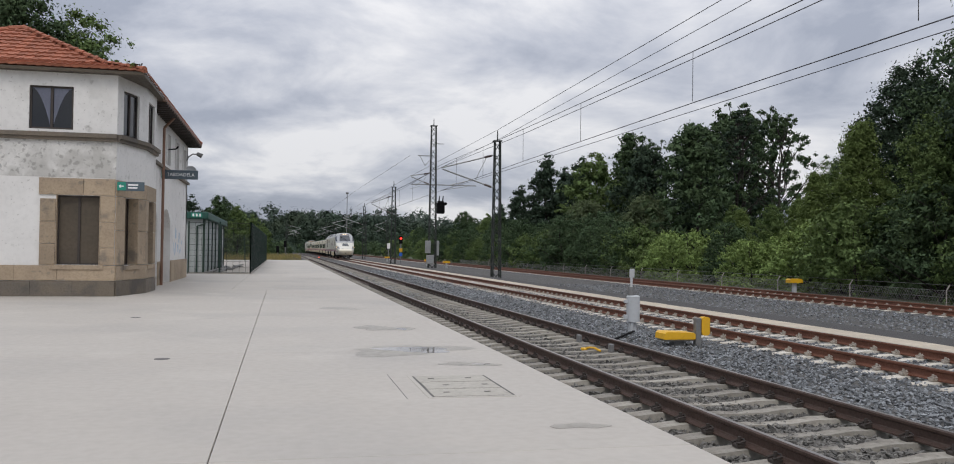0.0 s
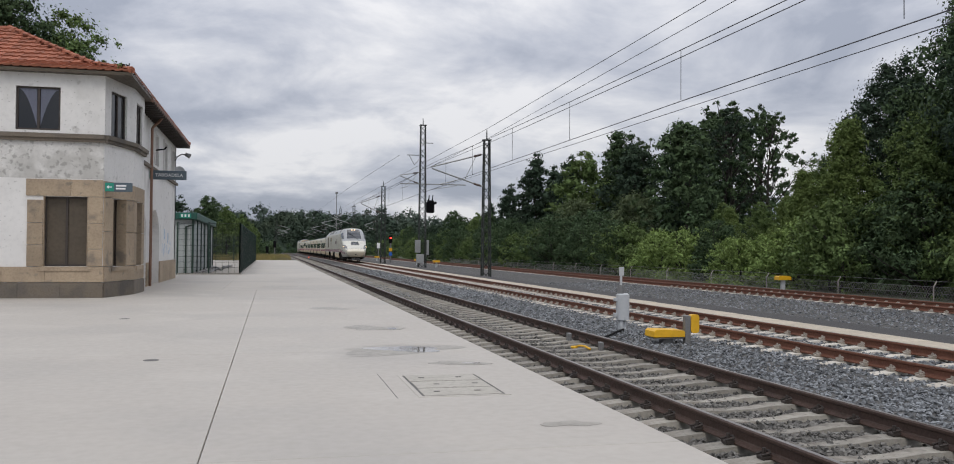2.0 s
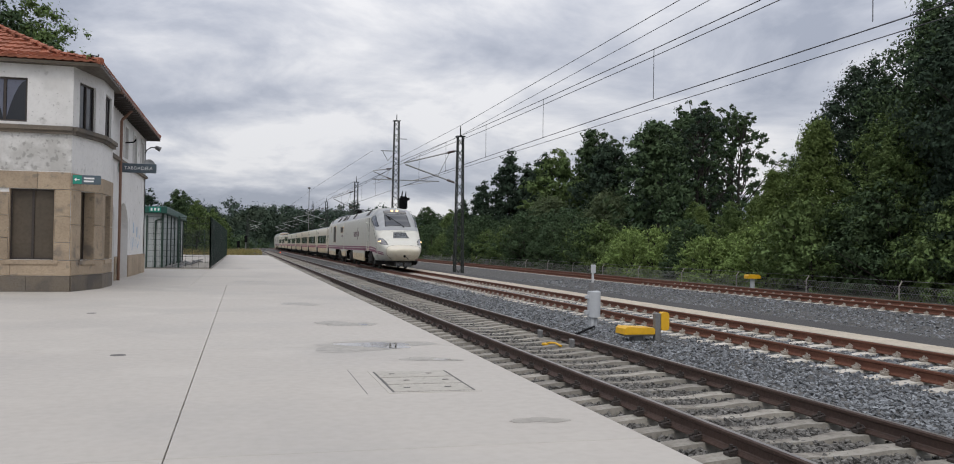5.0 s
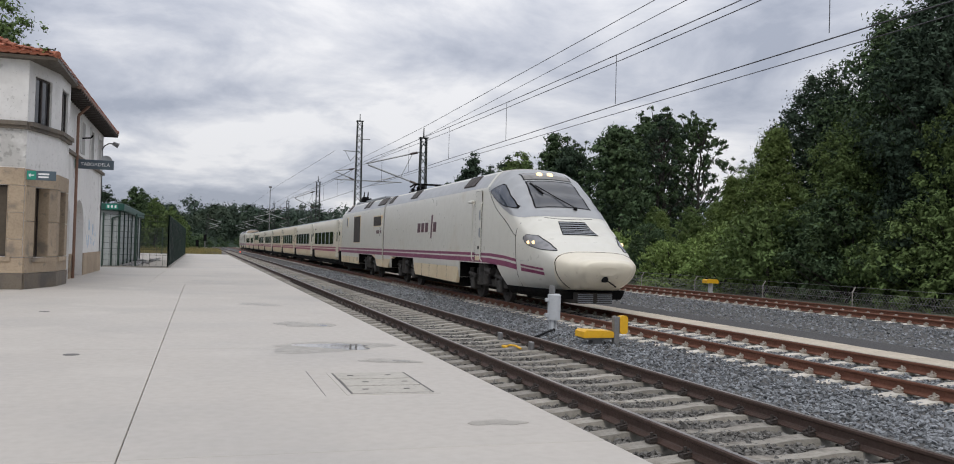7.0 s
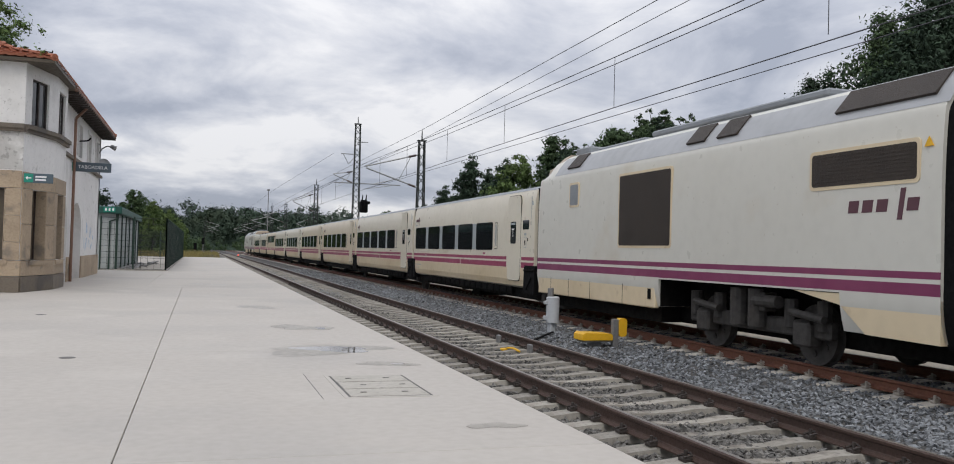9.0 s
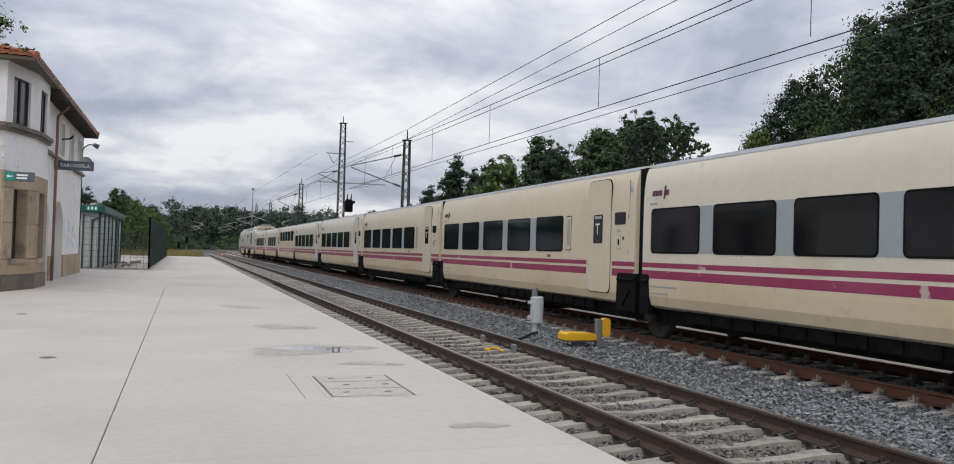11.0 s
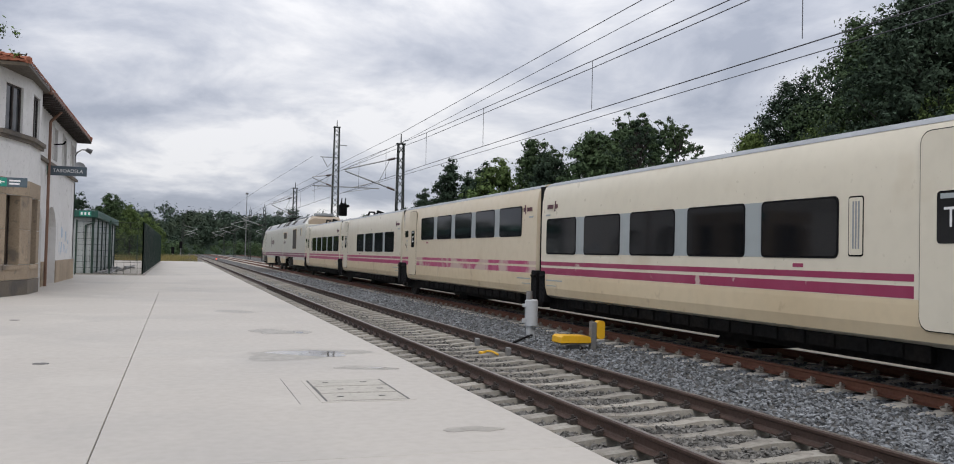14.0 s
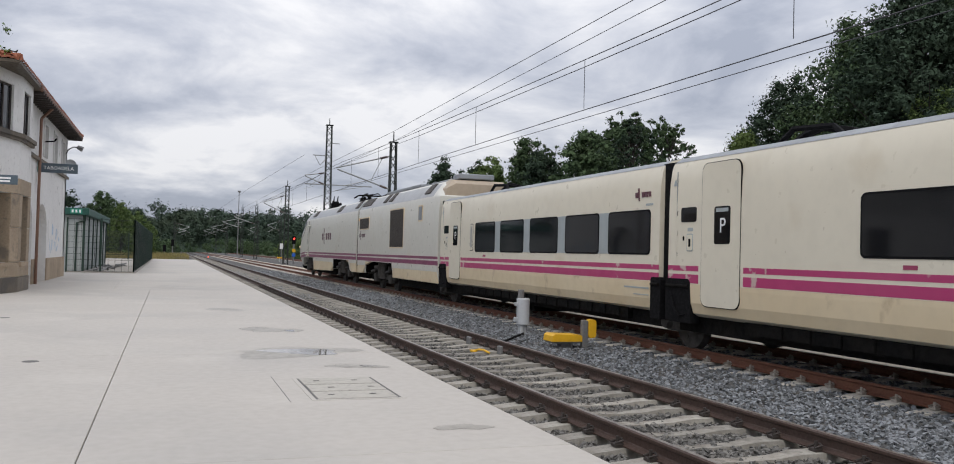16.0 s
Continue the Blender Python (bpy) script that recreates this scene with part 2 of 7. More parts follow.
CREAM_AGED = mat("yellowed_cream_train_paint", (0.68, 0.595, 0.45), 0.34, 0, (4.0, 0.03), (0.5, 0.09), (6.0, 0.02), (0.60, 0.50, 0.34), wear=((0.9, 0.60, 0.75, (0.52, 0.42, 0.28), 0.45), (9.0, 0.70, 0.73, (0.38, 0.31, 0.22), 0.4)))
CREAM_LOW = mat("dusty_cream_train_paint", (0.70, 0.585, 0.40), 0.42, 0, (5.0, 0.04), (0.6, 0.16), (6.0, 0.02), (0.58, 0.45, 0.27), wear=((2.0, 0.62, 0.70, (0.36, 0.26, 0.15), 0.5),))
HOOD_TAN = mat("sooty_tan_paint", (0.42, 0.34, 0.25), 0.5, 0, (5.0, 0.08), (0.8, 0.2), (6.0, 0.03), (0.25, 0.19, 0.14))
SILVER = mat("silver_train_paint", (0.36, 0.37, 0.38), 0.35, 0.3, (4.0, 0.05), (0.6, 0.12), (6.0, 0.02), (0.28, 0.28, 0.27))
ROOF_GREY = mat("grey_train_roof", (0.27, 0.29, 0.31), 0.5, 0.1, (5.0, 0.06), (0.7, 0.15), (6.0, 0.03))
BAND_GREY = mat("blue_grey_window_band", (0.36, 0.40, 0.41), 0.4, 0, (5.0, 0.04), (0.7, 0.06), (6.0, 0.02))
PURPLE = mat("purple_stripe_paint", (0.20, 0.028, 0.095), 0.4, 0, (5.0, 0.05), (0.8, 0.1), (6.0, 0.02), (0.32, 0.10, 0.17))
PINK_STRIPE = mat("pink_stripe_paint", (0.42, 0.03, 0.14), 0.4, 0, (5.0, 0.05), (0.8, 0.12), (6.0, 0.02), (0.46, 0.10, 0.2), wear=((2.5, 0.66, 0.70, (0.6, 0.5, 0.44), 0.8),))
MAGENTA = mat("magenta_stripe_paint", (0.29, 0.022, 0.085), 0.4, 0, (5.0, 0.05), (0.8, 0.12), (6.0, 0.02), (0.42, 0.12, 0.2), wear=((2.5, 0.66, 0.70, (0.6, 0.5, 0.44), 0.8),))
WORN_STRIPE = mat("flaking_stripe_paint", (0.42, 0.03, 0.14), 0.45, 0, (5.0, 0.05), (1.6, 0.2), (6.0, 0.05), (0.45, 0.15, 0.22), wear=((1.1, 0.48, 0.58, (0.60, 0.50, 0.42), 0.85),))
TRAIN_GLASS = mat("tinted_train_glass", (0.007, 0.008, 0.010), 0.06, 0, (2.0, 0.05), (1.0, 0.05), (5.0, 0.0), spec=0.25)
SCREEN = mat("windscreen_glass", (0.06, 0.065, 0.075), 0.08, 0, (2.0, 0.05), (1.0, 0.05), (5.0, 0.0), spec=0.6)
GRILLE = mat("brown_air_grille", (0.045, 0.034, 0.026), 0.6, 0.2, (40.0, 0.2), (2.0, 0.2), (120.0, 0.4))
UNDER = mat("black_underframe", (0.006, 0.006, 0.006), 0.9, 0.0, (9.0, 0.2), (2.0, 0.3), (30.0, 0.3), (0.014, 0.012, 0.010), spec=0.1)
BOGIE = mat("grimy_bogie_steel", (0.058, 0.054, 0.050), 0.75, 0.2, (9.0, 0.2), (2.0, 0.3), (30.0, 0.3), (0.05, 0.042, 0.034))
HEADLAMP = mat("headlamp_lens", (0.24, 0.24, 0.25), 0.08, 0, (6.0, 0.1), (3.0, 0.2), (5.0, 0.0), spec=0.7)
LAMP_ON = glow("lit_headlight", (1.0, 0.70, 0.36), 1.3)
LAMP_GLASS = mat("lamp_panel_glass", (0.16, 0.155, 0.15), 0.10, 0, (6.0, 0.05), (3.0, 0.1), (5.0, 0.0), spec=0.6)
SIDE_GLASS = mat("cab_side_glass", (0.045, 0.055, 0.075), 0.08, 0, (2.0, 0.05), (1.0, 0.05), (5.0, 0.0), spec=0.5)
LAMP_RED = glow("red_signal_lamp", (1.0, 0.03, 0.02), 4.0)
LEAF = [mat(n, c, 0.85, 0, (3.0, 0.1), (0.25, 0.2), (5.0, 0.0), c2, spec=0.12, island=v) for n, c, c2, v in (
    ("leaf_dark", (0.062, 0.098, 0.050), (0.068, 0.090, 0.036), 0.42), ("leaf_mid", (0.105, 0.155, 0.056), (0.135, 0.17, 0.060), 0.42),
    ("leaf_light", (0.19, 0.27, 0.085), (0.21, 0.25, 0.09), 0.40), ("leaf_blue", (0.040, 0.063, 0.042), (0.048, 0.066, 0.040), 0.42),
    ("leaf_yellow_green", (0.120, 0.165, 0.052), (0.10, 0.14, 0.048), 0.36), ("leaf_willow", (0.105, 0.135, 0.070), (0.125, 0.145, 0.070), 0.35))]
# the far hill's aerial haze is put into this paler blue-green
HAZED_LEAF = mat("hazed_distant_green", (0.075, 0.105, 0.085), 0.9, 0, (0.5, 0.1), (0.02, 0.3), (1.0, 0.0), (0.09, 0.115, 0.09), spec=0.08, island=0.25)
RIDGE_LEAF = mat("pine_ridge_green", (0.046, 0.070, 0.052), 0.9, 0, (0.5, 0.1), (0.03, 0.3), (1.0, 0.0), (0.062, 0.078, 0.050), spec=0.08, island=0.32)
COVER = mat("worn_pale_cover_concrete", (0.44, 0.415, 0.37), 0.8, 0, (14.0, 0.10), (2.5, 0.14), (40.0, 0.2), (0.33, 0.31, 0.27), wear=((12.0, 0.60, 0.68, (0.24, 0.23, 0.20), 0.6),))
BARK = mat("bark", (0.035, 0.031, 0.025), 0.9, 0, (10.0, 0.2), (2.0, 0.2), (25.0, 0.6))
DRYGRASS = mat("dry_grass", (0.30, 0.24, 0.09), 0.9, 0, (6.0, 0.2), (0.8, 0.3), (5.0, 0.0), (0.12, 0.14, 0.04), island=0.3)
# glowing red that imitates signal light reflected at rail level
RED_GLINT = glow("red_rail_glint", (1.0, 0.12, 0.05), 1.2)
BLUE_SIGN = mat("blue_marker_plate", (0.02, 0.12, 0.55), 0.5)


# ---------------------------------------------------------------- mesh helpers
class Shape:
    """Vertices and faces gathered for one mesh."""

    def __init__(self):
        self.v, self.f = [], []

    def add(self, vs, fs, m=None):
        o = len(self.v)
        self.v += [tuple(m @ Vector(p)) for p in vs] if m else [tuple(p) for p in vs]
        self.f += [tuple(i + o for i in q) for q in fs]
        return self

    def box(self, x0, y0, z0, x1, y1, z1, m=None):
        vs = [(x0, y0, z0), (x1, y0, z0), (x1, y1, z0), (x0, y1, z0), (x0, y0, z1), (x1, y0, z1), (x1, y1, z1), (x0, y1, z1)]
        return self.add(vs, [(0, 3, 2, 1), (4, 5, 6, 7), (0, 1, 5, 4), (1, 2, 6, 5), (2, 3, 7, 6), (3, 0, 4, 7)], m)

    def soft(self, x0, y0, z0, x1, y1, z1, b=0.01, m=None):
        """A box with bevelled edges."""
        lo, hi, vs = (x0, y0, z0), (x1, y1, z1), []
        bm = bmesh.new()
        bmesh.ops.create_cube(bm, size=1)
        for p in bm.verts:
            for i in range(3):
                p.co[i] = lo[i] + (p.co[i] + 0.5) * (hi[i] - lo[i])
        bmesh.ops.bevel(bm, geom=bm.edges[:], offset=b, segments=1, affect="EDGES", profile=0.5)
        bm.verts.index_update()
        vs, fs = [p.co[:] for p in bm.verts], [[p.index for p in q.verts] for q in bm.faces]
        bm.free()
        return self.add(vs, fs, m)

    def prism(self, poly, a, b, axis="z", m=None):
        """A polygon in the plane across the axis, drawn out from a to b."""
        def at(p, h):
            return {"z": (p[0], p[1], h), "y": (p[0], h, p[1]), "x": (h, p[0], p[1])}[axis]
        n = len(poly)
        vs = [at(p, a) for p in poly] + [at(p, b) for p in poly]
        return self.add(vs, [tuple(range(n))[::-1], tuple(range(n, 2 * n))] + [(i, (i + 1) % n, n + (i + 1) % n, n + i) for i in range(n)], m)

    def tube(self, p, q, r, r2=None, n=8, m=None):
        p, q = Vector(p), Vector(q)
        r2 = r if r2 is None else r2
        t = (q - p).to_track_quat("Z", "Y").to_matrix()
        vs = []
        for c, rr in ((p, r), (q, r2)):
            vs += [c + t @ Vector((rr * math.cos(6.2832 * i / n), rr * math.sin(6.2832 * i / n), 0)) for i in range(n)]
        return self.add(vs, [tuple(range(n))[::-1], tuple(range(n, 2 * n))] + [(i, (i + 1) % n, n + (i + 1) % n, n + i) for i in range(n)], m)

    def pipe(self, pts, r, n=6):
        """One swept tube along the points."""
        pts = [Vector(p) for p in pts]
        o, k = len(self.v), len(pts)
        for j, p in enumerate(pts):
            t = (pts[min(j + 1, k - 1)] - pts[max(j - 1, 0)]).to_track_quat("Z", "Y").to_matrix()
            self.v += [tuple(p + t @ Vector((r * math.cos(6.2832 * i / n), r * math.sin(6.2832 * i / n), 0))) for i in range(n)]
        self.f += [(o + j * n + i, o + j * n + (i + 1) % n, o + (j + 1) * n + (i + 1) % n, o + (j + 1) * n + i) for j in range(k - 1) for i in range(n)]
        self.f += [tuple(range(o, o + n))[::-1], tuple(range(o + (k - 1) * n, o + k * n))]
        return self

    def loft(self, secs, caps=True, ring=False):
        n, o = len(secs[0]), len(self.v)
        for s in secs:
            self.v += [tuple(p) for p in s]
        for k in range(len(secs) - 1):
            for i in range(n if ring else n - 1):
                a, b = o + k * n + i, o + k * n + (i + 1) % n
                self.f.append((a, b, b + n, a + n))
        if caps:
            self.f.append(tuple(range(o, o + n)))
            self.f.append(tuple(range(o + (len(secs) - 1) * n, o + len(secs) * n))[::-1])
        return self

    def mesh(self, name, material, smooth=False):
        me = bpy.data.meshes.new(name)
        me.from_pydata(self.v, [], self.f)
        me.materials.append(material)
        if smooth:
            me.polygons.foreach_set("use_smooth", [True] * len(me.polygons))
            me.set_sharp_from_angle(angle=radians(35))
        me.update()
        return me


def fix_normals(me, weld=False):
    bm = bmesh.new()
    bm.from_mesh(me)
    if weld:
        bmesh.ops.remove_doubles(bm, verts=bm.verts, dist=0.002)
    bmesh.ops.recalc_face_normals(bm, faces=bm.faces)
    bm.to_mesh(me)
    bm.free()


def part(name, shape, material, parent, label="", smooth=False, fix=False, weld=False):
    me = shape.mesh(name, material, smooth)
    if fix:
        fix_normals(me, weld)
    ob = new(name, me)
    ob.parent = parent
    if label:
        tagged(ob, label)
    return ob


def piece(name, me, parent, m):
    ob = new(name, me)
    ob.parent = parent
    ob.matrix_basis = m
    return ob


def thing(name, label, category, m=None, group="", kind=""):
    ob = new(name)
    ob.empty_display_size = 0.2
    if m:
        ob.matrix_basis = m
    return tagged(ob, label, category, group, kind)


def letters(name, text, size, material, parent, m, depth=0.004):
    """Writing in the built-in font, as a mesh."""
    cu = bpy.data.curves.new(name, "FONT")
    cu.body, cu.size, cu.extrude, cu.align_x, cu.align_y = text, size, depth, "CENTER", "CENTER"
    tmp = bpy.data.objects.new(name, cu)
    me = bpy.data.meshes.new_from_object(tmp)
    bpy.data.objects.remove(tmp)
    me.materials.clear()
    me.materials.append(material)
    ob = new(name, me)
    ob.parent, ob.matrix_basis = parent, m
    return ob


# ---------------------------------------------------------------- ground, ballast, platform
rng = random.Random(7)
EDGE = 3.33           # platform edge
T1, T2, T3 = 5.03, 9.89, 20.02   # centre lines of the tracks
GAUGE = 1.74          # between the rails' centres


def structure(name, shape, material, label, category, smooth=False, fix=False):
    me = shape.mesh(name, material, smooth)
    if fix:
        fix_normals(me)
    return tagged(new(name, me), label, category, kind="structure")


def build_ground():
    s = Shape()
    xs = [-900, -300, -120, -60, -26, 26.4, 30, 60, 120, 300, 900]
    ys = [-300, -60, 0, 40, 80, 120, 160, 200, 300, 450, 700, 1100]
    for x in xs:
        for y in ys:
            z = -0.42
            if y > 300:
                z -= (y - 300) * 0.0005
            s.v.append((x, y, z))
    n = len(ys)
    for i in range(len(xs) - 1):
        for j in range(n - 1):
            a = i * n + j
            s.f.append((a, a + n, a + n + 1, a + 1))
    structure("ground", s, GROUND, "rough earth and grass reaching to the hills", "ground")
    # the ballast bed: a shallow shoulder profile along the tracks
    prof = [(EDGE + 0.02, -0.285), (3.6, -0.26), (4.0, -0.258), (4.3, -0.25), (5.7, -0.25), (6.1, -0.255), (6.4, -0.25), (6.75, -0.22), (7.4, -0.24), (8.2, -0.23), (8.6, -0.215), (10.9, -0.21), (11.02, -0.2)]
    b = Shape()
    for y in (-14, 330):
        b.v += [(x, y, z) for x, z in prof] + [(x, y, -0.5) for x, z in prof[::-1]]
    k = 2 * len(prof)
    b.f = [(i, (i + 1) % k, k + (i + 1) % k, k + i) for i in range(k)] + [tuple(range(k))[::-1], tuple(range(k, 2 * k))]
    structure("ballast_bed", b, BALLAST, "bed of dark grey crushed stone under the two near tracks", "ballast", fix=True)
    prof = [(13.35, -0.16), (15.0, -0.16), (18.3, -0.19), (21.8, -0.19), (24.2, -0.35), (25.0, -0.44)]
    b = Shape()
    for y in (-14, 330):
        b.v += [(x, y, z) for x, z in prof] + [(x, y, -0.5) for x, z in prof[::-1]]
    k = 2 * len(prof)
    b.f = [(i, (i + 1) % k, k + (i + 1) % k, k + i) for i in range(k)] + [tuple(range(k))[::-1], tuple(range(k, 2 * k))]
    structure("far_ballast_bed", b, BALLAST, "bed of grey crushed stone under the far track", "ballast", fix=True)
    p = Shape().box(12.0, -14, -0.5, 13.35, 330, -0.10)
    structure("service_path", p, ASPHALT, "narrow dark asphalt path between the tracks", "path")


build_ground()


def build_trough():
    """The pale cable trough beside the second track, in precast covers."""
    th = thing("cable_trough", "pale concrete cable trough with worn covers beside the rusty track", "cable trough", kind="structure")
    part("trough_body", Shape().box(11.02, -14, -0.5, 12.0, 330, -0.11), PATH_PALE, th)
    me = Shape().soft(-0.46, 0, 0, 0.46, 0.99, 0.05, 0.012).mesh("cover", PATH_PALE)
    for i in range(95):
        piece("cover", me, th, pose(11.51 + rng.uniform(-0.012, 0.012), 2.0 + i, -0.11 + rng.uniform(0, 0.006), 0, 0, rng.uniform(-0.4, 0.4)))


build_trough()


def build_platform():
    th = thing("platform", "wide pale grey concrete platform in large poured slabs", "platform", kind="structure")
    ys = [-14.0, -6.9, -0.1, 6.74, 13.6, 20.4, 34.0, 47.6, 61.2, 74.8, 88.4, 102.0, 119.0]
    part("platform_core", Shape().box(-24, -14, -0.9, EDGE - 0.12, 54.1, -0.13).box(-1.75, 54.1, -0.9, EDGE - 0.12, 119, -0.13), JOINT, th, "dark filler in the slab joints")
    g = 0.004
    for i, (a, b) in enumerate(zip(ys, ys[1:])):
        x0 = -0.5 if a < 30 else -1.78
        part("slab", Shape().soft(x0 + g, a + g, -0.3, EDGE, b - g, 0.0, 0.006), CONCRETE, th)
        if a < 30:
            part("slab", Shape().soft(-9.5, a + g, -0.3, x0 - g, b - g, 0.0, 0.006), CONCRETE, th)
            part("slab", Shape().soft(-24, a + g, -0.3, -9.5 - 2 * g, b - g, 0.0, 0.006), CONCRETE, th)
        elif a < 50:
            part("slab", Shape().soft(-24, a + g, -0.3, x0 - g, min(b, 54.0) - g, 0.0, 0.006), CONCRETE, th)
    part("edge_wall", Shape().box(EDGE - 0.12, -14, -0.9, EDGE - 0.015, 119, -0.29), CONCRETE_OLD, th)
    # yard behind the fence
    part("yard_slab", Shape().box(-24, 54.1, -0.3, -1.78, 119, -0.02), CONCRETE_OLD, th, "rough grey concrete yard behind the fence")


build_platform()


def build_hatch():
    th = thing("access_cover", "weathered concrete access cover set into the platform", "hatch")
    x0, x1, y0, y1 = 1.60, 2.52, 9.32, 10.88
    fr = Shape()
    for a in ((x0 - 0.05, y0 - 0.05, x1 + 0.05, y0), (x0 - 0.05, y1, x1 + 0.05, y1 + 0.05), (x0 - 0.05, y0, x0, y1), (x1, y0, x1 + 0.05, y1)):
        fr.box(a[0], a[1], -0.01, a[2], a[3], 0.004)
    part("frame", fr, CONCRETE, th, "worn concrete frame")
    part("bed", Shape().box(x0, y0, -0.01, x1, y1, 0.002), JOINT, th)
    h = (y1 - y0) / 3
    for j in range(3):
        pl = part("cover_plate", Shape().soft(x0 + 0.024 + 0.008 * (j % 2), y0 + j * h + 0.020, 0.0, x1 - 0.03, y0 + (j + 1) * h - 0.016, 0.008, 0.004), COVER, th)
        for fx in (0.25, 0.75):
            cx = x0 + fx * (x1 - x0) + (0.06 if j % 2 else -0.03)
            part("lifting_slot", Shape().box(cx - 0.035, y0 + (j + 0.5) * h - 0.02, 0.0101, cx + 0.035, y0 + (j + 0.5) * h + 0.02, 0.0125), JOINT, pl)
    for x, a, b in ((1.32, 9.25, 11.1),):
        tagged(new("saw_cut", Shape().box(x, a, -0.001, x + 0.007, b, 0.0022).mesh("saw_cut", JOINT)), "thin dark saw cut beside the access cover", "saw cut")


build_hatch()


def blot(cx, cy, rx, ry, seed, z):
    r2 = random.Random(seed)
    ph = [r2.uniform(0, 6.28) for _ in range(5)]
    n = 56
    pts = []
    for i in range(n):
        a = 6.2832 * i / n
        k = 1 + 0.22 * math.sin(2 * a + ph[0]) + 0.16 * math.sin(3 * a + ph[1]) + 0.10 * math.sin(5 * a + ph[2]) + 0.05 * math.sin(9 * a + ph[3])
        pts.append((cx + rx * k * math.cos(a), cy + ry * k * math.sin(a), z))
    s = Shape()
    s.add([(cx, cy, z)] + pts, [(0, 1 + i, 1 + (i + 1) % n) for i in range(n)])
    return s


def build_puddles():
    for k, (x, y, rx, ry) in enumerate(((2.1, 13.8, 0.50, 0.42), (2.72, 11.95, 0.10, 0.08), (2.36, 17.4, 0.10, 0.14))):
        tagged(new("puddle", blot(x, y, rx, ry, 40 + k, 0.0032).mesh("puddle", WET)), "shallow rain puddle on the concrete", "puddle")
    for k, (x, y, rx, ry) in enumerate(((2.66, 7.62, 0.22, 0.13), (2.55, 12.0, 0.36, 0.2), (1.95, 13.75, 0.95, 0.62), (2.0, 17.6, 0.5, 0.5), (1.5, 23.5, 0.45, 0.6),
                                         (0.4, 37.0, 0.7, 0.9), (1.6, 47.0, 0.8, 0.8), (0.1, 57, 0.6, 1.0), (0.9, 75, 1.2, 1.3))):
        st = thing("damp_stain", "damp grey-brown stain drying on the concrete", "stain")
        if k in (0, 1, 3):
            part("dark_rim", blot(x, y, rx * 1.05, ry * 1.07, 60 + k, 0.0012), DAMP_RIM, st)
        part("damp_patch", blot(x, y, rx, ry, 60 + k, 0.0022), DAMP, st)
    for k, (x, y) in enumerate(((-3.1, 20.6), (-1.6, 13.0))):
        tagged(new("drain_cover", Shape().tube((x, y, -0.01), (x, y, 0.004), 0.11, 0.105, 20).mesh("drain_cover", JOINT)), "small round dark drain cover in the platform", "drain cover")


build_puddles()


# ---------------------------------------------------------------- tracks
def rail_profile():
    half = [(0.070, -0.165), (0.070, -0.152), (0.018, -0.135), (0.009, -0.12), (0.009, -0.052), (0.034, -0.038), (0.036, -0.012), (0.026, -0.002), (0.012, 0.0)]
    return half + [(-x, z) for x, z in half[::-1]]


def sleeper_mesh(material):
    """A prestressed sleeper: thick under the rails, waisted in the middle."""
    s, secs = Shape(), []
    for x, w, h in ((-1.30, 0.13, -0.215), (-1.285, 0.145, -0.200), (-0.95, 0.15, -0.170), (-0.55, 0.14, -0.172), (-0.3, 0.11, -0.205), (0, 0.105, -0.212),
                    (0.3, 0.11, -0.205), (0.55, 0.14, -0.172), (0.95, 0.15, -0.170), (1.285, 0.145, -0.200), (1.30, 0.13, -0.215)):
        secs.append([(x, -w, -0.36), (x, -w * 0.78, h), (x, w * 0.78, h), (x, w, -0.36)])
    s.loft(secs)
    me = s.mesh("sleeper", material)
    fix_normals(me)
    return me


def clip_shape(s, x, y, side):
    """A spring clip with its bolt, beside the rail foot."""
    s.soft(x - 0.045, y - 0.055, -0.172, x + 0.045, y + 0.055, -0.135, 0.008)
    s.tube((x, y, -0.14), (x, y, -0.075), 0.02, 0.018, 6)
    s.pipe([(x - 0.05 * side, y - 0.045, -0.13), (x + 0.03 * side, y - 0.05, -0.115), (x + 0.045 * side, y, -0.10), (x + 0.03 * side, y + 0.05, -0.115), (x - 0.05 * side, y + 0.045, -0.13)], 0.011, 5)


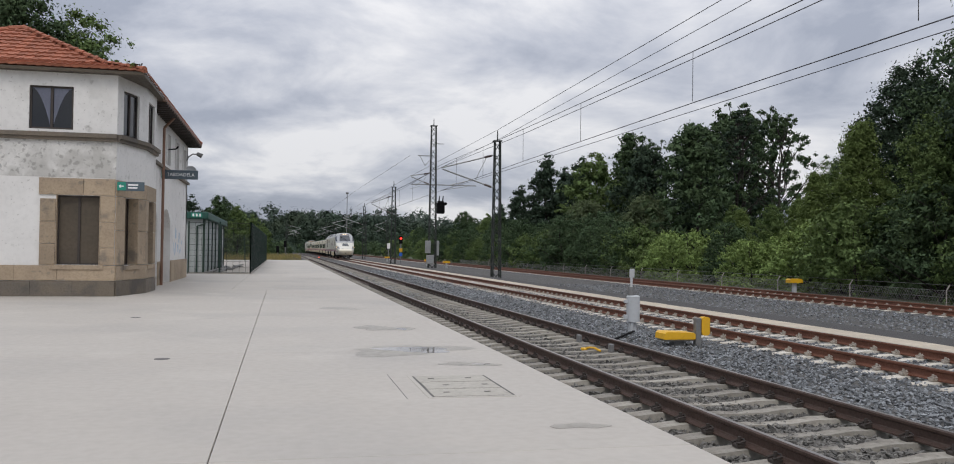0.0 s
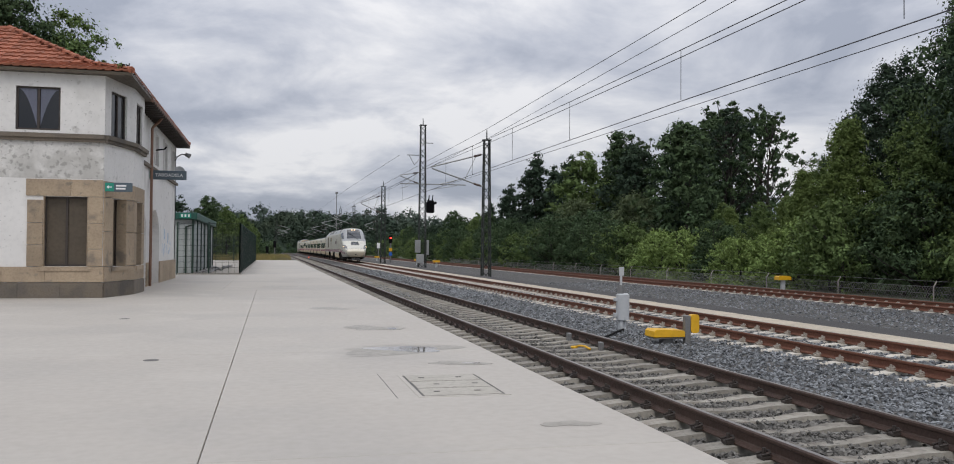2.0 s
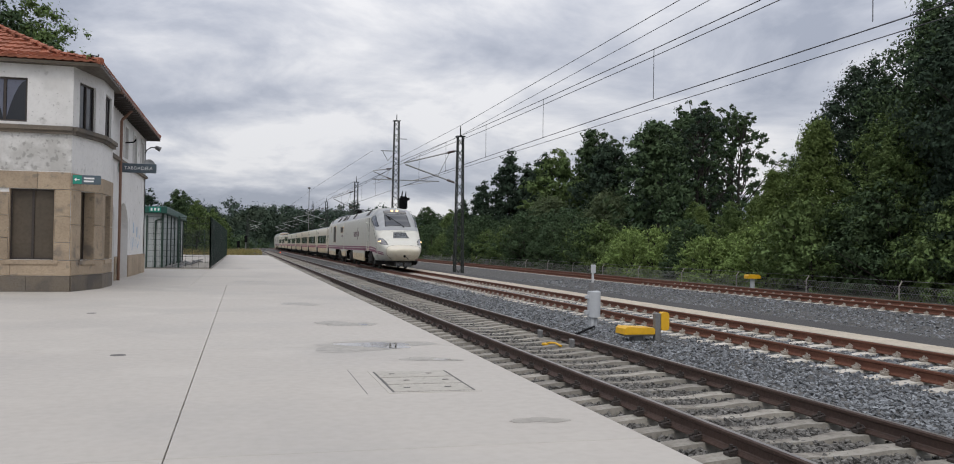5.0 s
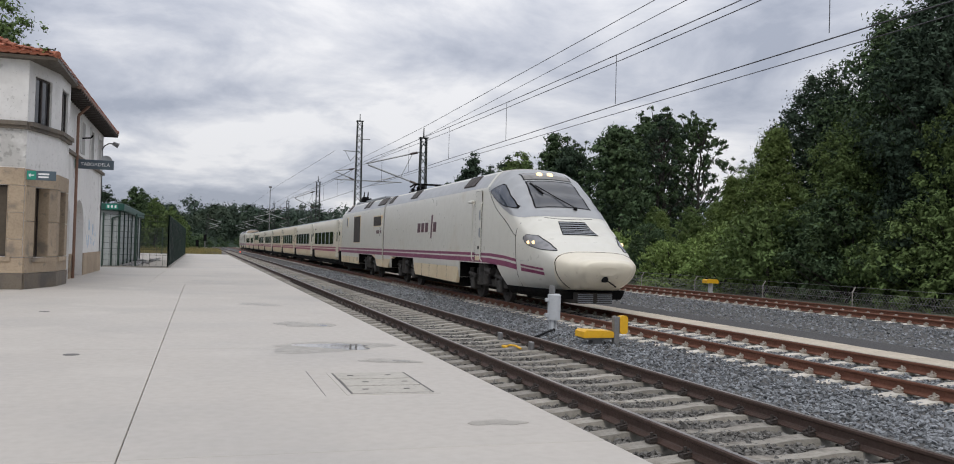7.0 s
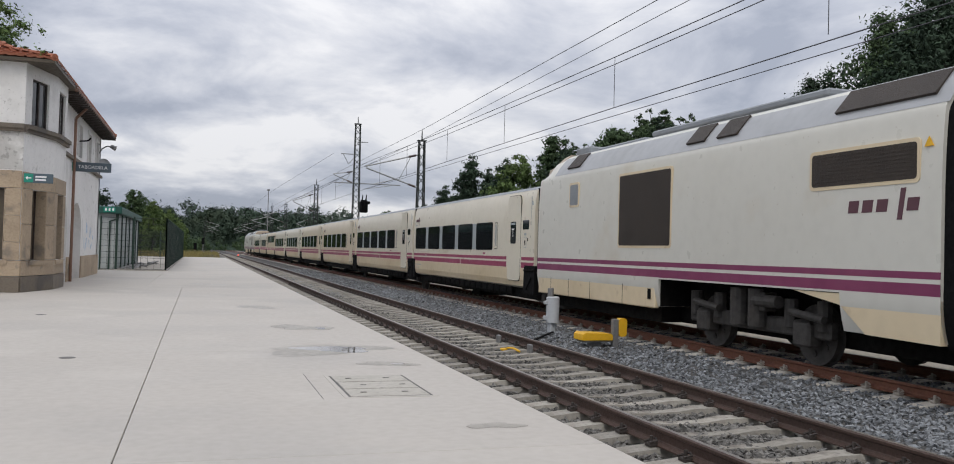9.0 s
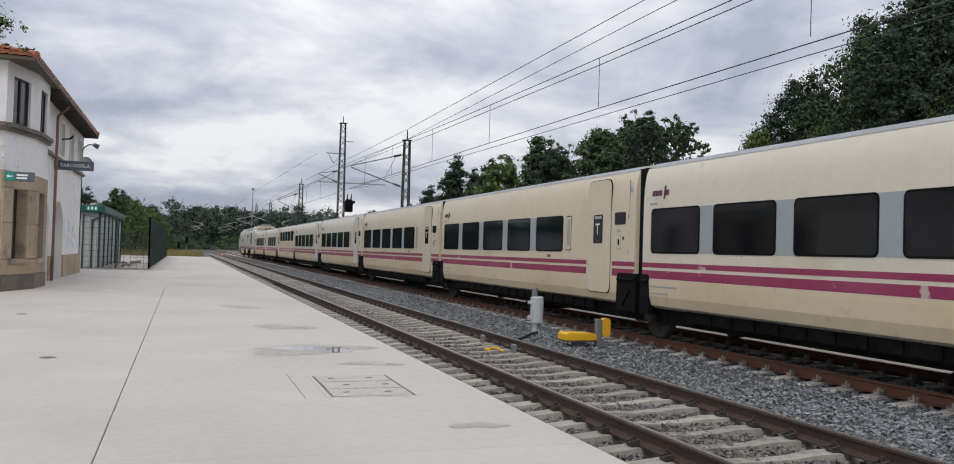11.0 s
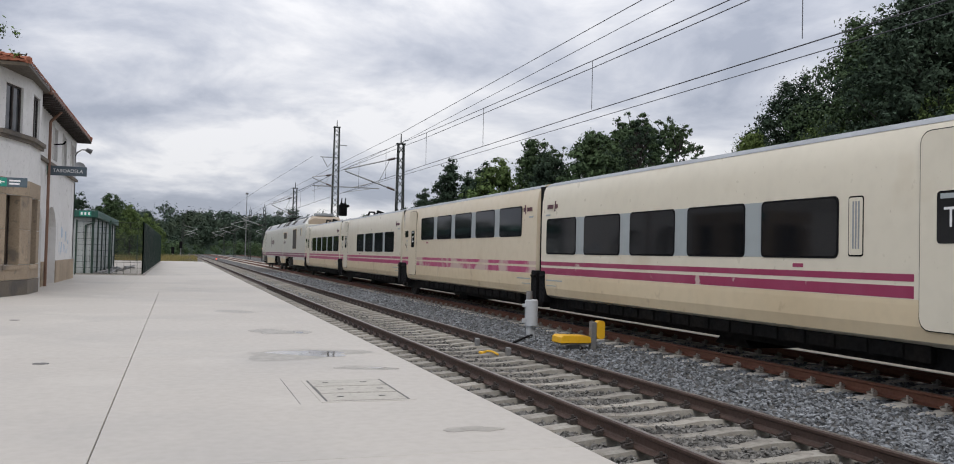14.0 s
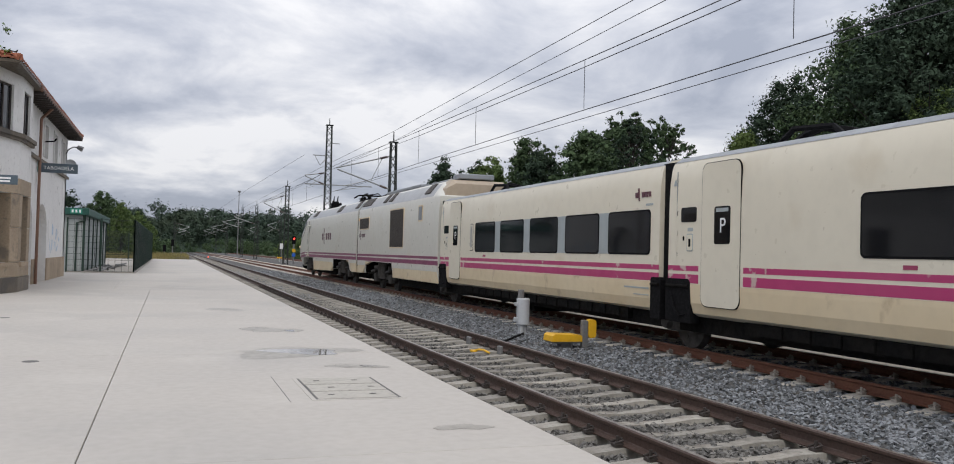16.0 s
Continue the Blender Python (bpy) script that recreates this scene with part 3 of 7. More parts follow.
def build_track(name, cx, rail_mat, slp_mat, clip_mat, label, near, first, length, clips_to, shine):
    th = thing(name, label, "railway track", kind="structure")
    prof = rail_profile()
    for sgn in (-1, 1):
        x = cx + sgn * GAUGE / 2
        s = Shape()
        n = len(prof)
        for y in (-14.0, length):
            s.v += [(x + px, y, pz) for px, pz in prof]
        s.f = [(i, (i + 1) % n, n + (i + 1) % n, n + i) for i in range(n)] + [tuple(range(n))[::-1], tuple(range(n, 2 * n))]
        r = part("rail", s, rail_mat, th, fix=True)
        if shine:
            part("running_surface", Shape().box(x - 0.022, -14, -0.001, x + 0.022, length, 0.0012), RAIL_TOP, r, "worn bright running surface")
    me = sleeper_mesh(slp_mat)
    y, k, rest = first, 0, Shape()
    far = [v.co[:] for v in me.vertices]
    ff = [tuple(p.vertices) for p in me.polygons]
    while y < length:
        m = pose(cx + rng.uniform(-0.015, 0.015), y + rng.uniform(-0.015, 0.015), rng.uniform(-0.006, 0.004), 0, 0, rng.uniform(-0.5, 0.5))
        if k < near:
            piece("sleeper", me, th, m)
        elif y < 200:
            rest.add(far, ff, m)
        y += 0.6
        k += 1
    tagged(part("sleepers_beyond", rest, slp_mat, th), kind="stuff")
    c = Shape()
    y = first
    while y < clips_to:
        for sgn in (-1, 1):
            for side in (-1, 1):
                clip_shape(c, cx + sgn * GAUGE / 2 + side * 0.095, y, -side)
        y += 0.6
    tagged(part("rail_clips", c, clip_mat, th, "spring clips and bolts at the rail feet"), kind="stuff")


build_track("near_track", T1, RAIL_BROWN, SLEEPER, CLIP, "near railway track with brown rails on concrete sleepers", 130, 3.1, 330, 42, True)
build_track("second_track", T2, RAIL_RED, SLEEPER_PALE, CLIP_PALE, "second railway track with rust-red rails on pale sleepers", 100, 5.3, 330, 42, True)
build_track("far_track", T3, RAIL_RED, SLEEPER_PALE, CLIP_PALE, "far railway track with rust-brown rails", 70, 12.2, 330, 40, False)


def build_stones():
    """Crushed stone, thrown loose over the beds where it is seen near."""
    r3 = random.Random(11)
    base = []
    for k in range(10):
        vs = []
        for x, y, z in ((1, 0, 0), (-1, 0, 0), (0, 1, 0), (0, -1, 0), (0, 0, 1), (0, 0, -1)):
            f = r3.uniform(0.65, 1.2)
            vs.append((x * f + r3.uniform(-.3, .3), y * f * 0.8 + r3.uniform(-.3, .3), z * f * 0.62))
        base.append(vs)
    faces = [(0, 2, 4), (2, 1, 4), (1, 3, 4), (3, 0, 4), (2, 0, 5), (1, 2, 5), (3, 1, 5), (0, 3, 5)]

    def throw(n, x0, x1, y0, y1, z, bias, size):
        s = Shape()
        for _ in range(n):
            x, y = r3.uniform(x0, x1), y0 + (y1 - y0) * r3.random() ** bias
            zz = z(x)
            if zz is None:
                continue
            k = size * r3.uniform(0.55, 1.3)
            m = Matrix.LocRotScale((x, y, zz + r3.uniform(-0.012, 0.02)), Euler((r3.uniform(-0.7, 0.7), r3.uniform(-0.7, 0.7), r3.uniform(0, 6.28))), (k, k, k))
            s.v += [tuple(m @ Vector(p)) for p in base[r3.randrange(10)]]
            o = len(s.v) - 6
            s.f += [tuple(o + i for i in q) for q in faces]
        return s

    def bed(x):
        if min(abs(x - T1 - sg * GAUGE / 2) for sg in (-1, 1)) < 0.1 or min(abs(x - T2 - sg * GAUGE / 2) for sg in (-1, 1)) < 0.1:
            return None
        if abs(x - T1) < 0.8:
            return -0.24
        return -0.242 if x < 6.35 else (-0.225 if x < 8.5 else -0.212)

    for n, a in ((44000, (EDGE + 0.05, 6.5, 4, 36, bed, 1.7, 0.037)), (29000, (6.5, 10.95, 6, 38, bed, 1.8, 0.036)), (9000, (EDGE + 0.05, 8.9, 33, 75, bed, 1.3, 0.055)), (7000, (13.4, 18.4, 12, 45, lambda x: -0.16, 1.5, 0.038))):
        tagged(new("ballast_stones", throw(n, *a).mesh("ballast_stones", STONE_BROWN if a[1] == 6.5 else STONE_GREY)), "loose dark grey crushed stone between the sleepers", "ballast", kind="stuff")


build_stones()


# ---------------------------------------------------------------- station building
def panel_wall(s, org, way, thick, us, vs, holes, m=None):
    """Wall cells along a line, from org in the direction way, inward normal to its left; cells inside a hole stay out."""
    wx, wy = way
    for a, b in zip(us, us[1:]):
        for c, d in zip(vs, vs[1:]):
            mu, mv = (a + b) / 2, (c + d) / 2
            if any(h[0] < mu < h[1] and h[2] < mv < h[3] for h in holes):
                continue
            p = [(org[0] + wx * u - wy * n, org[1] + wy * u + wx * n) for u, n in ((a, 0), (b, 0), (b, thick), (a, thick))]
            s.prism(p, c, d)


def along(org, way, u, n):
    return (org[0] + way[0] * u - way[1] * n, org[1] + way[1] * u + way[0] * n)


def window(parent, org, way, u0, u1, z0, z1, frame_mat, pane_mat, inset=0.12, mullion=True, sill=None, curtain=False):
    w = part("window", _bars(org, way, u0, u1, z0, z1, inset, 0.06, 0.06), frame_mat, parent, "dark framed window")
    s = Shape()
    p = [along(org, way, u, n) for u, n in ((u0, inset + 0.03), (u1, inset + 0.03), (u1, inset + 0.04), (u0, inset + 0.04))]
    part("pane", s.prism(p, z0, z1), pane_mat, w)
    if mullion:
        um = (u0 + u1) / 2
        p = [along(org, way, u, n) for u, n in ((um - 0.035, inset - 0.01), (um + 0.035, inset - 0.01), (um + 0.035, inset + 0.05), (um - 0.035, inset + 0.05))]
        part("mullion", Shape().prism(p, z0, z1), frame_mat, w)
    if curtain:
        for a, b, top in ((u0 + 0.06, (u0 + u1) / 2 - 0.05, True), ((u0 + u1) / 2 + 0.05, u1 - 0.06, False)):
            n, s = 9, Shape()
            for i in range(n):
                f = i / (n - 1)
                u = a + (b - a) * f
                g = f if top else 1 - f
                low = z0 + (z1 - z0) * (0.95 - 0.85 * g ** 1.8)
                x, y = along(org, way, u, inset + 0.022 - 0.006 * (i % 2))
                s.v += [(x, y, z1 - 0.05), (x, y, low)]
            s.f = [(2 * i, 2 * i + 1, 2 * i + 3, 2 * i + 2) for i in range(n - 1)]
            part("curtain", s, CURTAIN, w, "gathered white net curtain")
    if sill:
        p = [along(org, way, u, n) for u, n in ((u0 - 0.12, -0.08), (u1 + 0.12, -0.08), (u1 + 0.12, 0.14), (u0 - 0.12, 0.14))]
        part("sill", Shape().prism(p, z0 - 0.14, z0 - 0.005), sill, w)
    return w


def _bars(org, way, u0, u1, z0, z1, inset, w, d):
    s = Shape()
    for a, b, c, e in ((u0, u0 + w, z0, z1), (u1 - w, u1, z0, z1), (u0 + w, u1 - w, z0, z0 + w), (u0 + w, u1 - w, z1 - w, z1)):
        p = [along(org, way, u, n) for u, n in ((a, inset), (b, inset), (b, inset + d), (a, inset + d))]
        s.prism(p, c, e)
    return s


A, B, C, D = (-5.06, 29.2), (-4.50, 31.35), (-4.46, 33.4), (-4.86, 33.4)
FAR_Y = 48.2
WALL_TOP = 6.95


def unit(p, q):
    l = math.hypot(q[0] - p[0], q[1] - p[1])
    return ((q[0] - p[0]) / l, (q[1] - p[1]) / l), l


def build_station():
    th = thing("station_building", "two-storey white plastered station with granite surrounds and tiled roof", "building")
    # front face, read from its left end towards the corner
    fo, fw, fl = (-15.0, 29.2), (1.0, 0.0), 9.94
    gw, uw = (8.23, 9.50, 0.97, 3.11), (7.40, 8.66, 5.13, 6.46)
    gw2, uw2 = (3.2, 4.47, 0.97, 3.11), (2.9, 4.16, 5.13, 6.46)
    s = Shape()
    panel_wall(s, fo, fw, 0.45, [0, 2.9, 3.2, 4.16, 4.47, 7.4, 8.23, 8.66, 9.5, fl], [0, 0.97, 3.11, 4.8, 5.13, 6.46, WALL_TOP], [gw, uw, gw2, uw2])
    band = Shape()
    p = [along(fo, fw, u, n) for u, n in ((0.0, -0.003), (fl, -0.003), (fl, 0.02), (0.0, 0.02))]
    part("mildewed_band", band.prism(p, 3.66, 4.795), PLASTER_STAINED, th, "plaster band mottled grey with mildew")
    w1, l1 = unit(A, B)
    cw, cu = (0.62, 1.62, 0.95, 3.12), (0.45, 1.62, 5.05, 6.5)
    panel_wall(s, A, w1, 0.4, [0, 0.45, 0.62, 1.62, l1], [0, 0.95, 3.12, 4.8, 5.05, 6.5, WALL_TOP], [cw, cu])
    w2, l2 = unit(B, C)
    dw, du = (0.5, 1.55, 0.95, 3.12), (0.4, 1.6, 5.05, 6.5)
    panel_wall(s, B, w2, 0.35, [0, 0.4, 0.5, 1.55, 1.6, l2], [0, 0.95, 3.12, 4.8, 5.05, 6.5, WALL_TOP], [dw, du])
    s.box(-5.3, 33.1, 0, -4.46, 33.4, WALL_TOP)
    part("bay_wall", s, PLASTER, th, "white plaster wall stained grey with damp", fix=True, weld=True)
    # platform side wall with arches and upper windows
    s = Shape()
    mo, mw = (-4.86, 33.4), (0.0, 1.0)
    ups = [(6.1, 7.2, 5.1, 6.4), (9.3, 10.4, 5.1, 6.4), (12.4, 13.5, 5.1, 6.4)]
    arches = [(1.5, 3.9), (4.95, 8.1)]
    cuts = sorted({0, FAR_Y - 33.4, *[v for a in arches for v in a], *[v for u in ups for v in u[:2]]})
    panel_wall(s, mo, mw, 0.45, cuts, [0, 2.1, 3.2, 4.8, 5.1, 6.4, WALL_TOP], [(*a, 0, 3.2) for a in arches] + ups)
    for a, b in arches:
        r, cx = (b - a) / 2, (a + b) / 2
        n = 12
        for side in (0, 1):
            poly = [(33.4 + (a if side == 0 else b), 2.1), (33.4 + (a if side == 0 else b), 3.2)]
            pts = [(33.4 + cx - r * math.cos(math.pi * i / n), 2.1 + 1.08 * math.sin(math.pi * i / n)) for i in range(n + 1)]
            half = pts[:n // 2 + 1] if side == 0 else pts[n // 2:][::-1]
            fan = [(33.4 + (a if side == 0 else b), 3.2)] + [(33.4 + cx, 3.2)] + half[::-1]
            s.prism(fan, -5.31, -4.86, axis="x")
    part("platform_wall", s, PLASTER, th, "white plaster wall with arched openings", fix=True, weld=True)
    # inner recesses of the arches: porch wall
    for a, b in arches:
        part("arch_back", Shape().box(-5.60, 33.4 + a, 0, -5.52, 33.4 + b, 3.25), PLASTER, th)
        part("granite_block", Shape().box(-5.268, 33.4 + a + 0.01, 0, -5.22, 33.4 + b - 0.01, 0.95), GRANITE, th)
    # rear and far walls, floor inside
    part("rear_wall", Shape().box(-15, FAR_Y - 0.4, 0, -4.86, FAR_Y, WALL_TOP).box(-15.4, 29.2, 0, -15, FAR_Y, WALL_TOP).box(-15, 29.6, 4.78, -5.32, FAR_Y - 0.4, 4.9), PLASTER, th)
    # granite base courses of the bay
    st = [(fo, fw, fl, [0, 1.3, 2.4, 3.9, 5.1, 6.4, 7.55, 8.75, fl]), (A, w1, l1, [0, 1.15, l1]), (B, w2, l2, [0, 1.0, l2])]
    for org, way, ln, us in st:
        for z0, z1, pr, shift in ((0.0, 0.48, 0.07, 0), (0.485, 0.955, 0.045, 0.45)):
            for a, b in zip(us, us[1:]):
                a2, b2 = max(0, a - (shift if a > 0 else 0)), (b - shift if b < ln else b)
                e = 0.02 if b2 >= ln - 1e-6 else -0.008
                p = [along(org, way, u, n) for u, n in ((a2, -pr), (b2 + e, -pr), (b2 + e, -0.002), (a2, -0.002))]
                ob = part("granite_block", Shape().prism(p, z0 + 0.003, z1 - 0.006), GRANITE_DARK if z0 == 0 else GRANITE, th)
    # granite surround of the front window and of the corner
    blocks = [(7.78, 8.22, 0.97, 1.62), (7.78, 8.22, 1.63, 2.30), (7.78, 8.22, 2.31, 3.0), (7.74, 9.0, 3.12, 3.64), (9.01, 9.93, 3.12, 3.64),
              (9.51, 9.93, 0.97, 1.5), (9.51, 9.93, 1.51, 2.3), (9.51, 9.93, 2.31, 3.11)]
    for a, b, c, d in blocks:
        p = [along(fo, fw, u, n) for u, n in ((a, -0.04), (b, -0.04), (b, -0.002), (a, -0.002))]
        part("granite_block", Shape().prism(p, c, d - 0.006), GRANITE, th)
    for org, way, ln, hole in ((A, w1, l1, cw), (B, w2, l2, dw)):
        for a, b, c, d in ((0.0, hole[0] - 0.005, 0.97, 2.05), (0.0, hole[0] - 0.005, 2.06, 3.11), (hole[1] + 0.005, ln, 0.97, 2.05), (hole[1] + 0.005, ln, 2.06, 3.11), (0.0, ln, 3.125, 3.62)):
            p = [along(org, way, u, n) for u, n in ((a, -0.04), (b, -0.04), (b, -0.002), (a, -0.002))]
            part("granite_block", Shape().prism(p, c, d - 0.006), GRANITE, th)
    for org, way, hole, deep in ((A, w1, cw, 0.29), (B, w2, dw, 0.15), (fo, fw, gw, 0.15)):
        for u0, u1 in ((hole[0], hole[0] + 0.02), (hole[1] - 0.02, hole[1])):
            p = [along(org, way, u, n) for u, n in ((u0, -0.03), (u1, -0.03), (u1, deep), (u0, deep))]
            part("reveal", Shape().prism(p, hole[2], hole[3]), GRANITE, th)
    # dado of the platform wall
    us = [0, 1.5, 3.9, 4.95, 8.1, 9.4, 10.6, 11.8, 13.3, FAR_Y - 33.4]
    for a, b in zip(us, us[1:]):
        if (a, b) in arches:
            continue
        part("granite_block", Shape().box(-4.86, 33.4 + a + 0.004, 0, -4.81, 33.4 + b - 0.004, 0.95), GRANITE, th)
    # string course under the upper windows
    for org, way, ln in ((fo, fw, fl), (A, w1, l1), (B, w2, l2)):
        for z0, z1, pr in ((4.80, 4.90, 0.10), (4.90, 5.03, 0.16)):
            p = [along(org, way, u, n) for u, n in ((-0.02, -pr), (ln + 0.02, -pr), (ln + 0.02, -0.002), (-0.02, -0.002))]
            part("string_course", Shape().prism(p, z0, z1), GRANITE_DARK, th)
    part("string_course", Shape().box(-4.86, 33.41, 4.78, -4.74, FAR_Y, 4.9), GRANITE_DARK, th)
    # windows
    window(th, fo, fw, *gw, DARKWOOD, SHUTTER, 0.16, True, GRANITE)
    window(th, fo, fw, *uw, DARKWOOD, GLASS_DARK, 0.07, True, None, True)
    window(th, fo, fw, *gw2, DARKWOOD, SHUTTER, 0.16, True, GRANITE)
    window(th, fo, fw, *uw2, DARKWOOD, GLASS_DARK, 0.07, True, None, True)
    window(th, A, w1, *cw, DARKWOOD, SHUTTER, 0.30, False, GRANITE)
    window(th, A, w1, *cu, DARKWOOD, GLASS_DARK, 0.07, True)
    window(th, B, w2, *dw, DARKWOOD, GLASS_DARK, 0.16, False, GRANITE)
    window(th, B, w2, *du, DARKWOOD, GLASS_DARK, 0.07, True)
    for u in ups:
        window(th, mo, mw, *u, GRANITE, GLASS_DARK, 0.22, False)
        p = Shape()
        for a, b, c, d in ((u[0] - 0.12, u[0], u[2], u[3]), (u[1], u[1] + 0.12, u[2], u[3]), (u[0] - 0.12, u[1] + 0.12, u[3], u[3] + 0.14)):
            p.box(-4.859, 33.4 + a, c, -4.80, 33.4 + b, d)
        part("surround", p, PLASTER, th)
    # drainpipe and gutter
    part("drainpipe", Shape().tube((-4.74, 37.75, 0), (-4.74, 37.75, 6.4), 0.055, None, 10).tube((-4.74, 37.75, 6.4), (-4.36, 37.75, 6.82), 0.055, None, 10), COPPER, th, "brown metal drainpipe")
    part("gutter", Shape().tube((-4.27, 33.5, 6.93), (-4.27, 48.7, 6.93), 0.075, None, 8), COPPER, th)
    build_roof(th)
    # scrawled blue paint marks on the platform wall
    r4 = random.Random(5)
    s = Shape()
    for k in range(12):
        y, z = r4.uniform(42.6, 46.0), r4.uniform(1.1, 2.0)
        s.box(-4.862, y, z, -4.856, y + r4.uniform(0.05, 0.3), z + r4.uniform(0.15, 0.5))
    tagged(part("paint_scrawl", s, mat("pale_blue_spray_paint", (0.33, 0.47, 0.62), 0.7, 0, (9.0, 0.2), (3.0, 0.3), (20.0, 0.0), (0.7, 0.72, 0.74)), th, "faded pale blue paint scrawl"), kind="stuff")


def build_roof(th):
    ez, ex, ey = 7.0, -4.25, 28.9          # eaves
    rx, rz, hy = -8.9, 9.08, 33.3            # ridge and hip point
    bx = -15.9
    # the slopes flatten towards the eaves
    FL = 0.30

    def rise(f):
        return ez + (rz - ez) * (f * 0.62 if f < FL else FL * 0.62 + (f - FL) * (1 - FL * 0.62) / (1 - FL))

    def at(p, f, yend):
        q = Vector((rx, yend, 0))
        v = Vector((p[0], p[1], 0)).lerp(q, f)
        return (v.x, v.y, rise(f))

    c4 = [((ex, ey), hy), ((bx, ey), hy), ((bx, 48.8), 45.0), ((ex, 48.8), 45.0)]
    vs = [at(p, f, e) for f in (0.0, FL, 1.0) for p, e in c4]
    fs = [(a + 4 * k, a + 4 * k + 4, (a + 1) % 4 + 4 * k + 4, (a + 1) % 4 + 4 * k) for k in (0, 1) for a in range(4)]
    roof = part("roof", Shape().add(vs, fs), TILE_ISL, th, "hipped roof of red clay tiles", fix=True)
    part("soffit", Shape().box(bx, ey, ez - 0.12, ex, 48.8, ez - 0.02), SHUTTER, roof, "timber boarded eaves")
    rafter = Shape().box(-4.86, 0, ez - 0.24, ex + 0.05, 0.09, ez - 0.121).mesh("rafter", DARKWOOD)
    for i in range(27):
        piece("rafter", rafter, roof, pose(0, 34.0 + 0.55 * i, 0))
    # tile: a curved pan with a roll
    prof = [(-0.13, 0.0), (-0.05, 0.003), (0.02, 0.006), (0.06, 0.024), (0.10, 0.026), (0.14, 0.012)]
    t = Shape()
    for yy, dz in ((-0.02, 0.0), (0.40, 0.05)):
        t.v += [(px, yy, pz + 0.065 - dz) for px, pz in prof]
    n = len(prof)
    t.f = [(i, i + 1, n + i + 1, n + i) for i in range(n - 1)]
    for px, pz in prof:
        t.v.append((px, -0.02, pz))
    t.f += [(i, 2 * n + i, 2 * n + i + 1, i + 1) for i in range(n - 1)]
    me = t.mesh("roof_tile", TILE)
    tv, tf = t.v, t.f
    rest = Shape()
    count = 0
    # front hip and platform slope: rows climb from the eaves
    def slope(run, place, ends, turn):
        nonlocal count
        ln = math.hypot(run, rz - ez)
        for i in range(int(ln / 0.37)):
            f = i * 0.37 / ln
            g = rise(f + 0.02) - rise(f)
            tilt = math.degrees(math.atan2(g, run * 0.02))
            a, b = ends(f)
            while a < b:
                x, y = place(a, f)
                m = pose(x, y, rise(f) + rng.uniform(0, 0.012), 0, 0, turn) @ pose(0, 0, 0, tilt + rng.uniform(-1.2, 1.2), 0, rng.uniform(-1.5, 1.5))
                if turn == 0 and count < 300 and x > -10.4:
                    piece("roof_tile", me, roof, m)
                    count += 1
                else:
                    rest.add(tv, tf, m)
                a += 0.26

    slope(hy - ey, lambda a, f: (a, ey + (hy - ey) * f), lambda f: (bx + (rx - bx) * f + 0.1, ex + (rx - ex) * f - 0.1), 0)
    slope(ex - rx, lambda a, f: (ex + (rx - ex) * f, a), lambda f: (ey + (hy - ey) * f + 0.1, 48.8 - 3.8 * f - 0.1), 90)
    tagged(part("roof_tile_field", rest, TILE_ISL, roof), kind="stuff")
    # hip and ridge caps
    for p, e in c4:
        for i in range(17):
            a, b = Vector(at(p, i / 17, e)), Vector(at(p, (i + 1.1) / 17, e))
            part("ridge_tile", Shape().tube(a + Vector((0, 0, 0.05)), b + Vector((0, 0, 0.035)), 0.115, 0.095, 8), TILE, roof)
    for i in range(28):
        y = hy + (45 - hy) * i / 28
        part("ridge_tile", Shape().tube((rx, y, rz + 0.05), (rx, y + 0.46, rz + 0.03), 0.115, 0.095, 8), TILE, roof)


build_station()


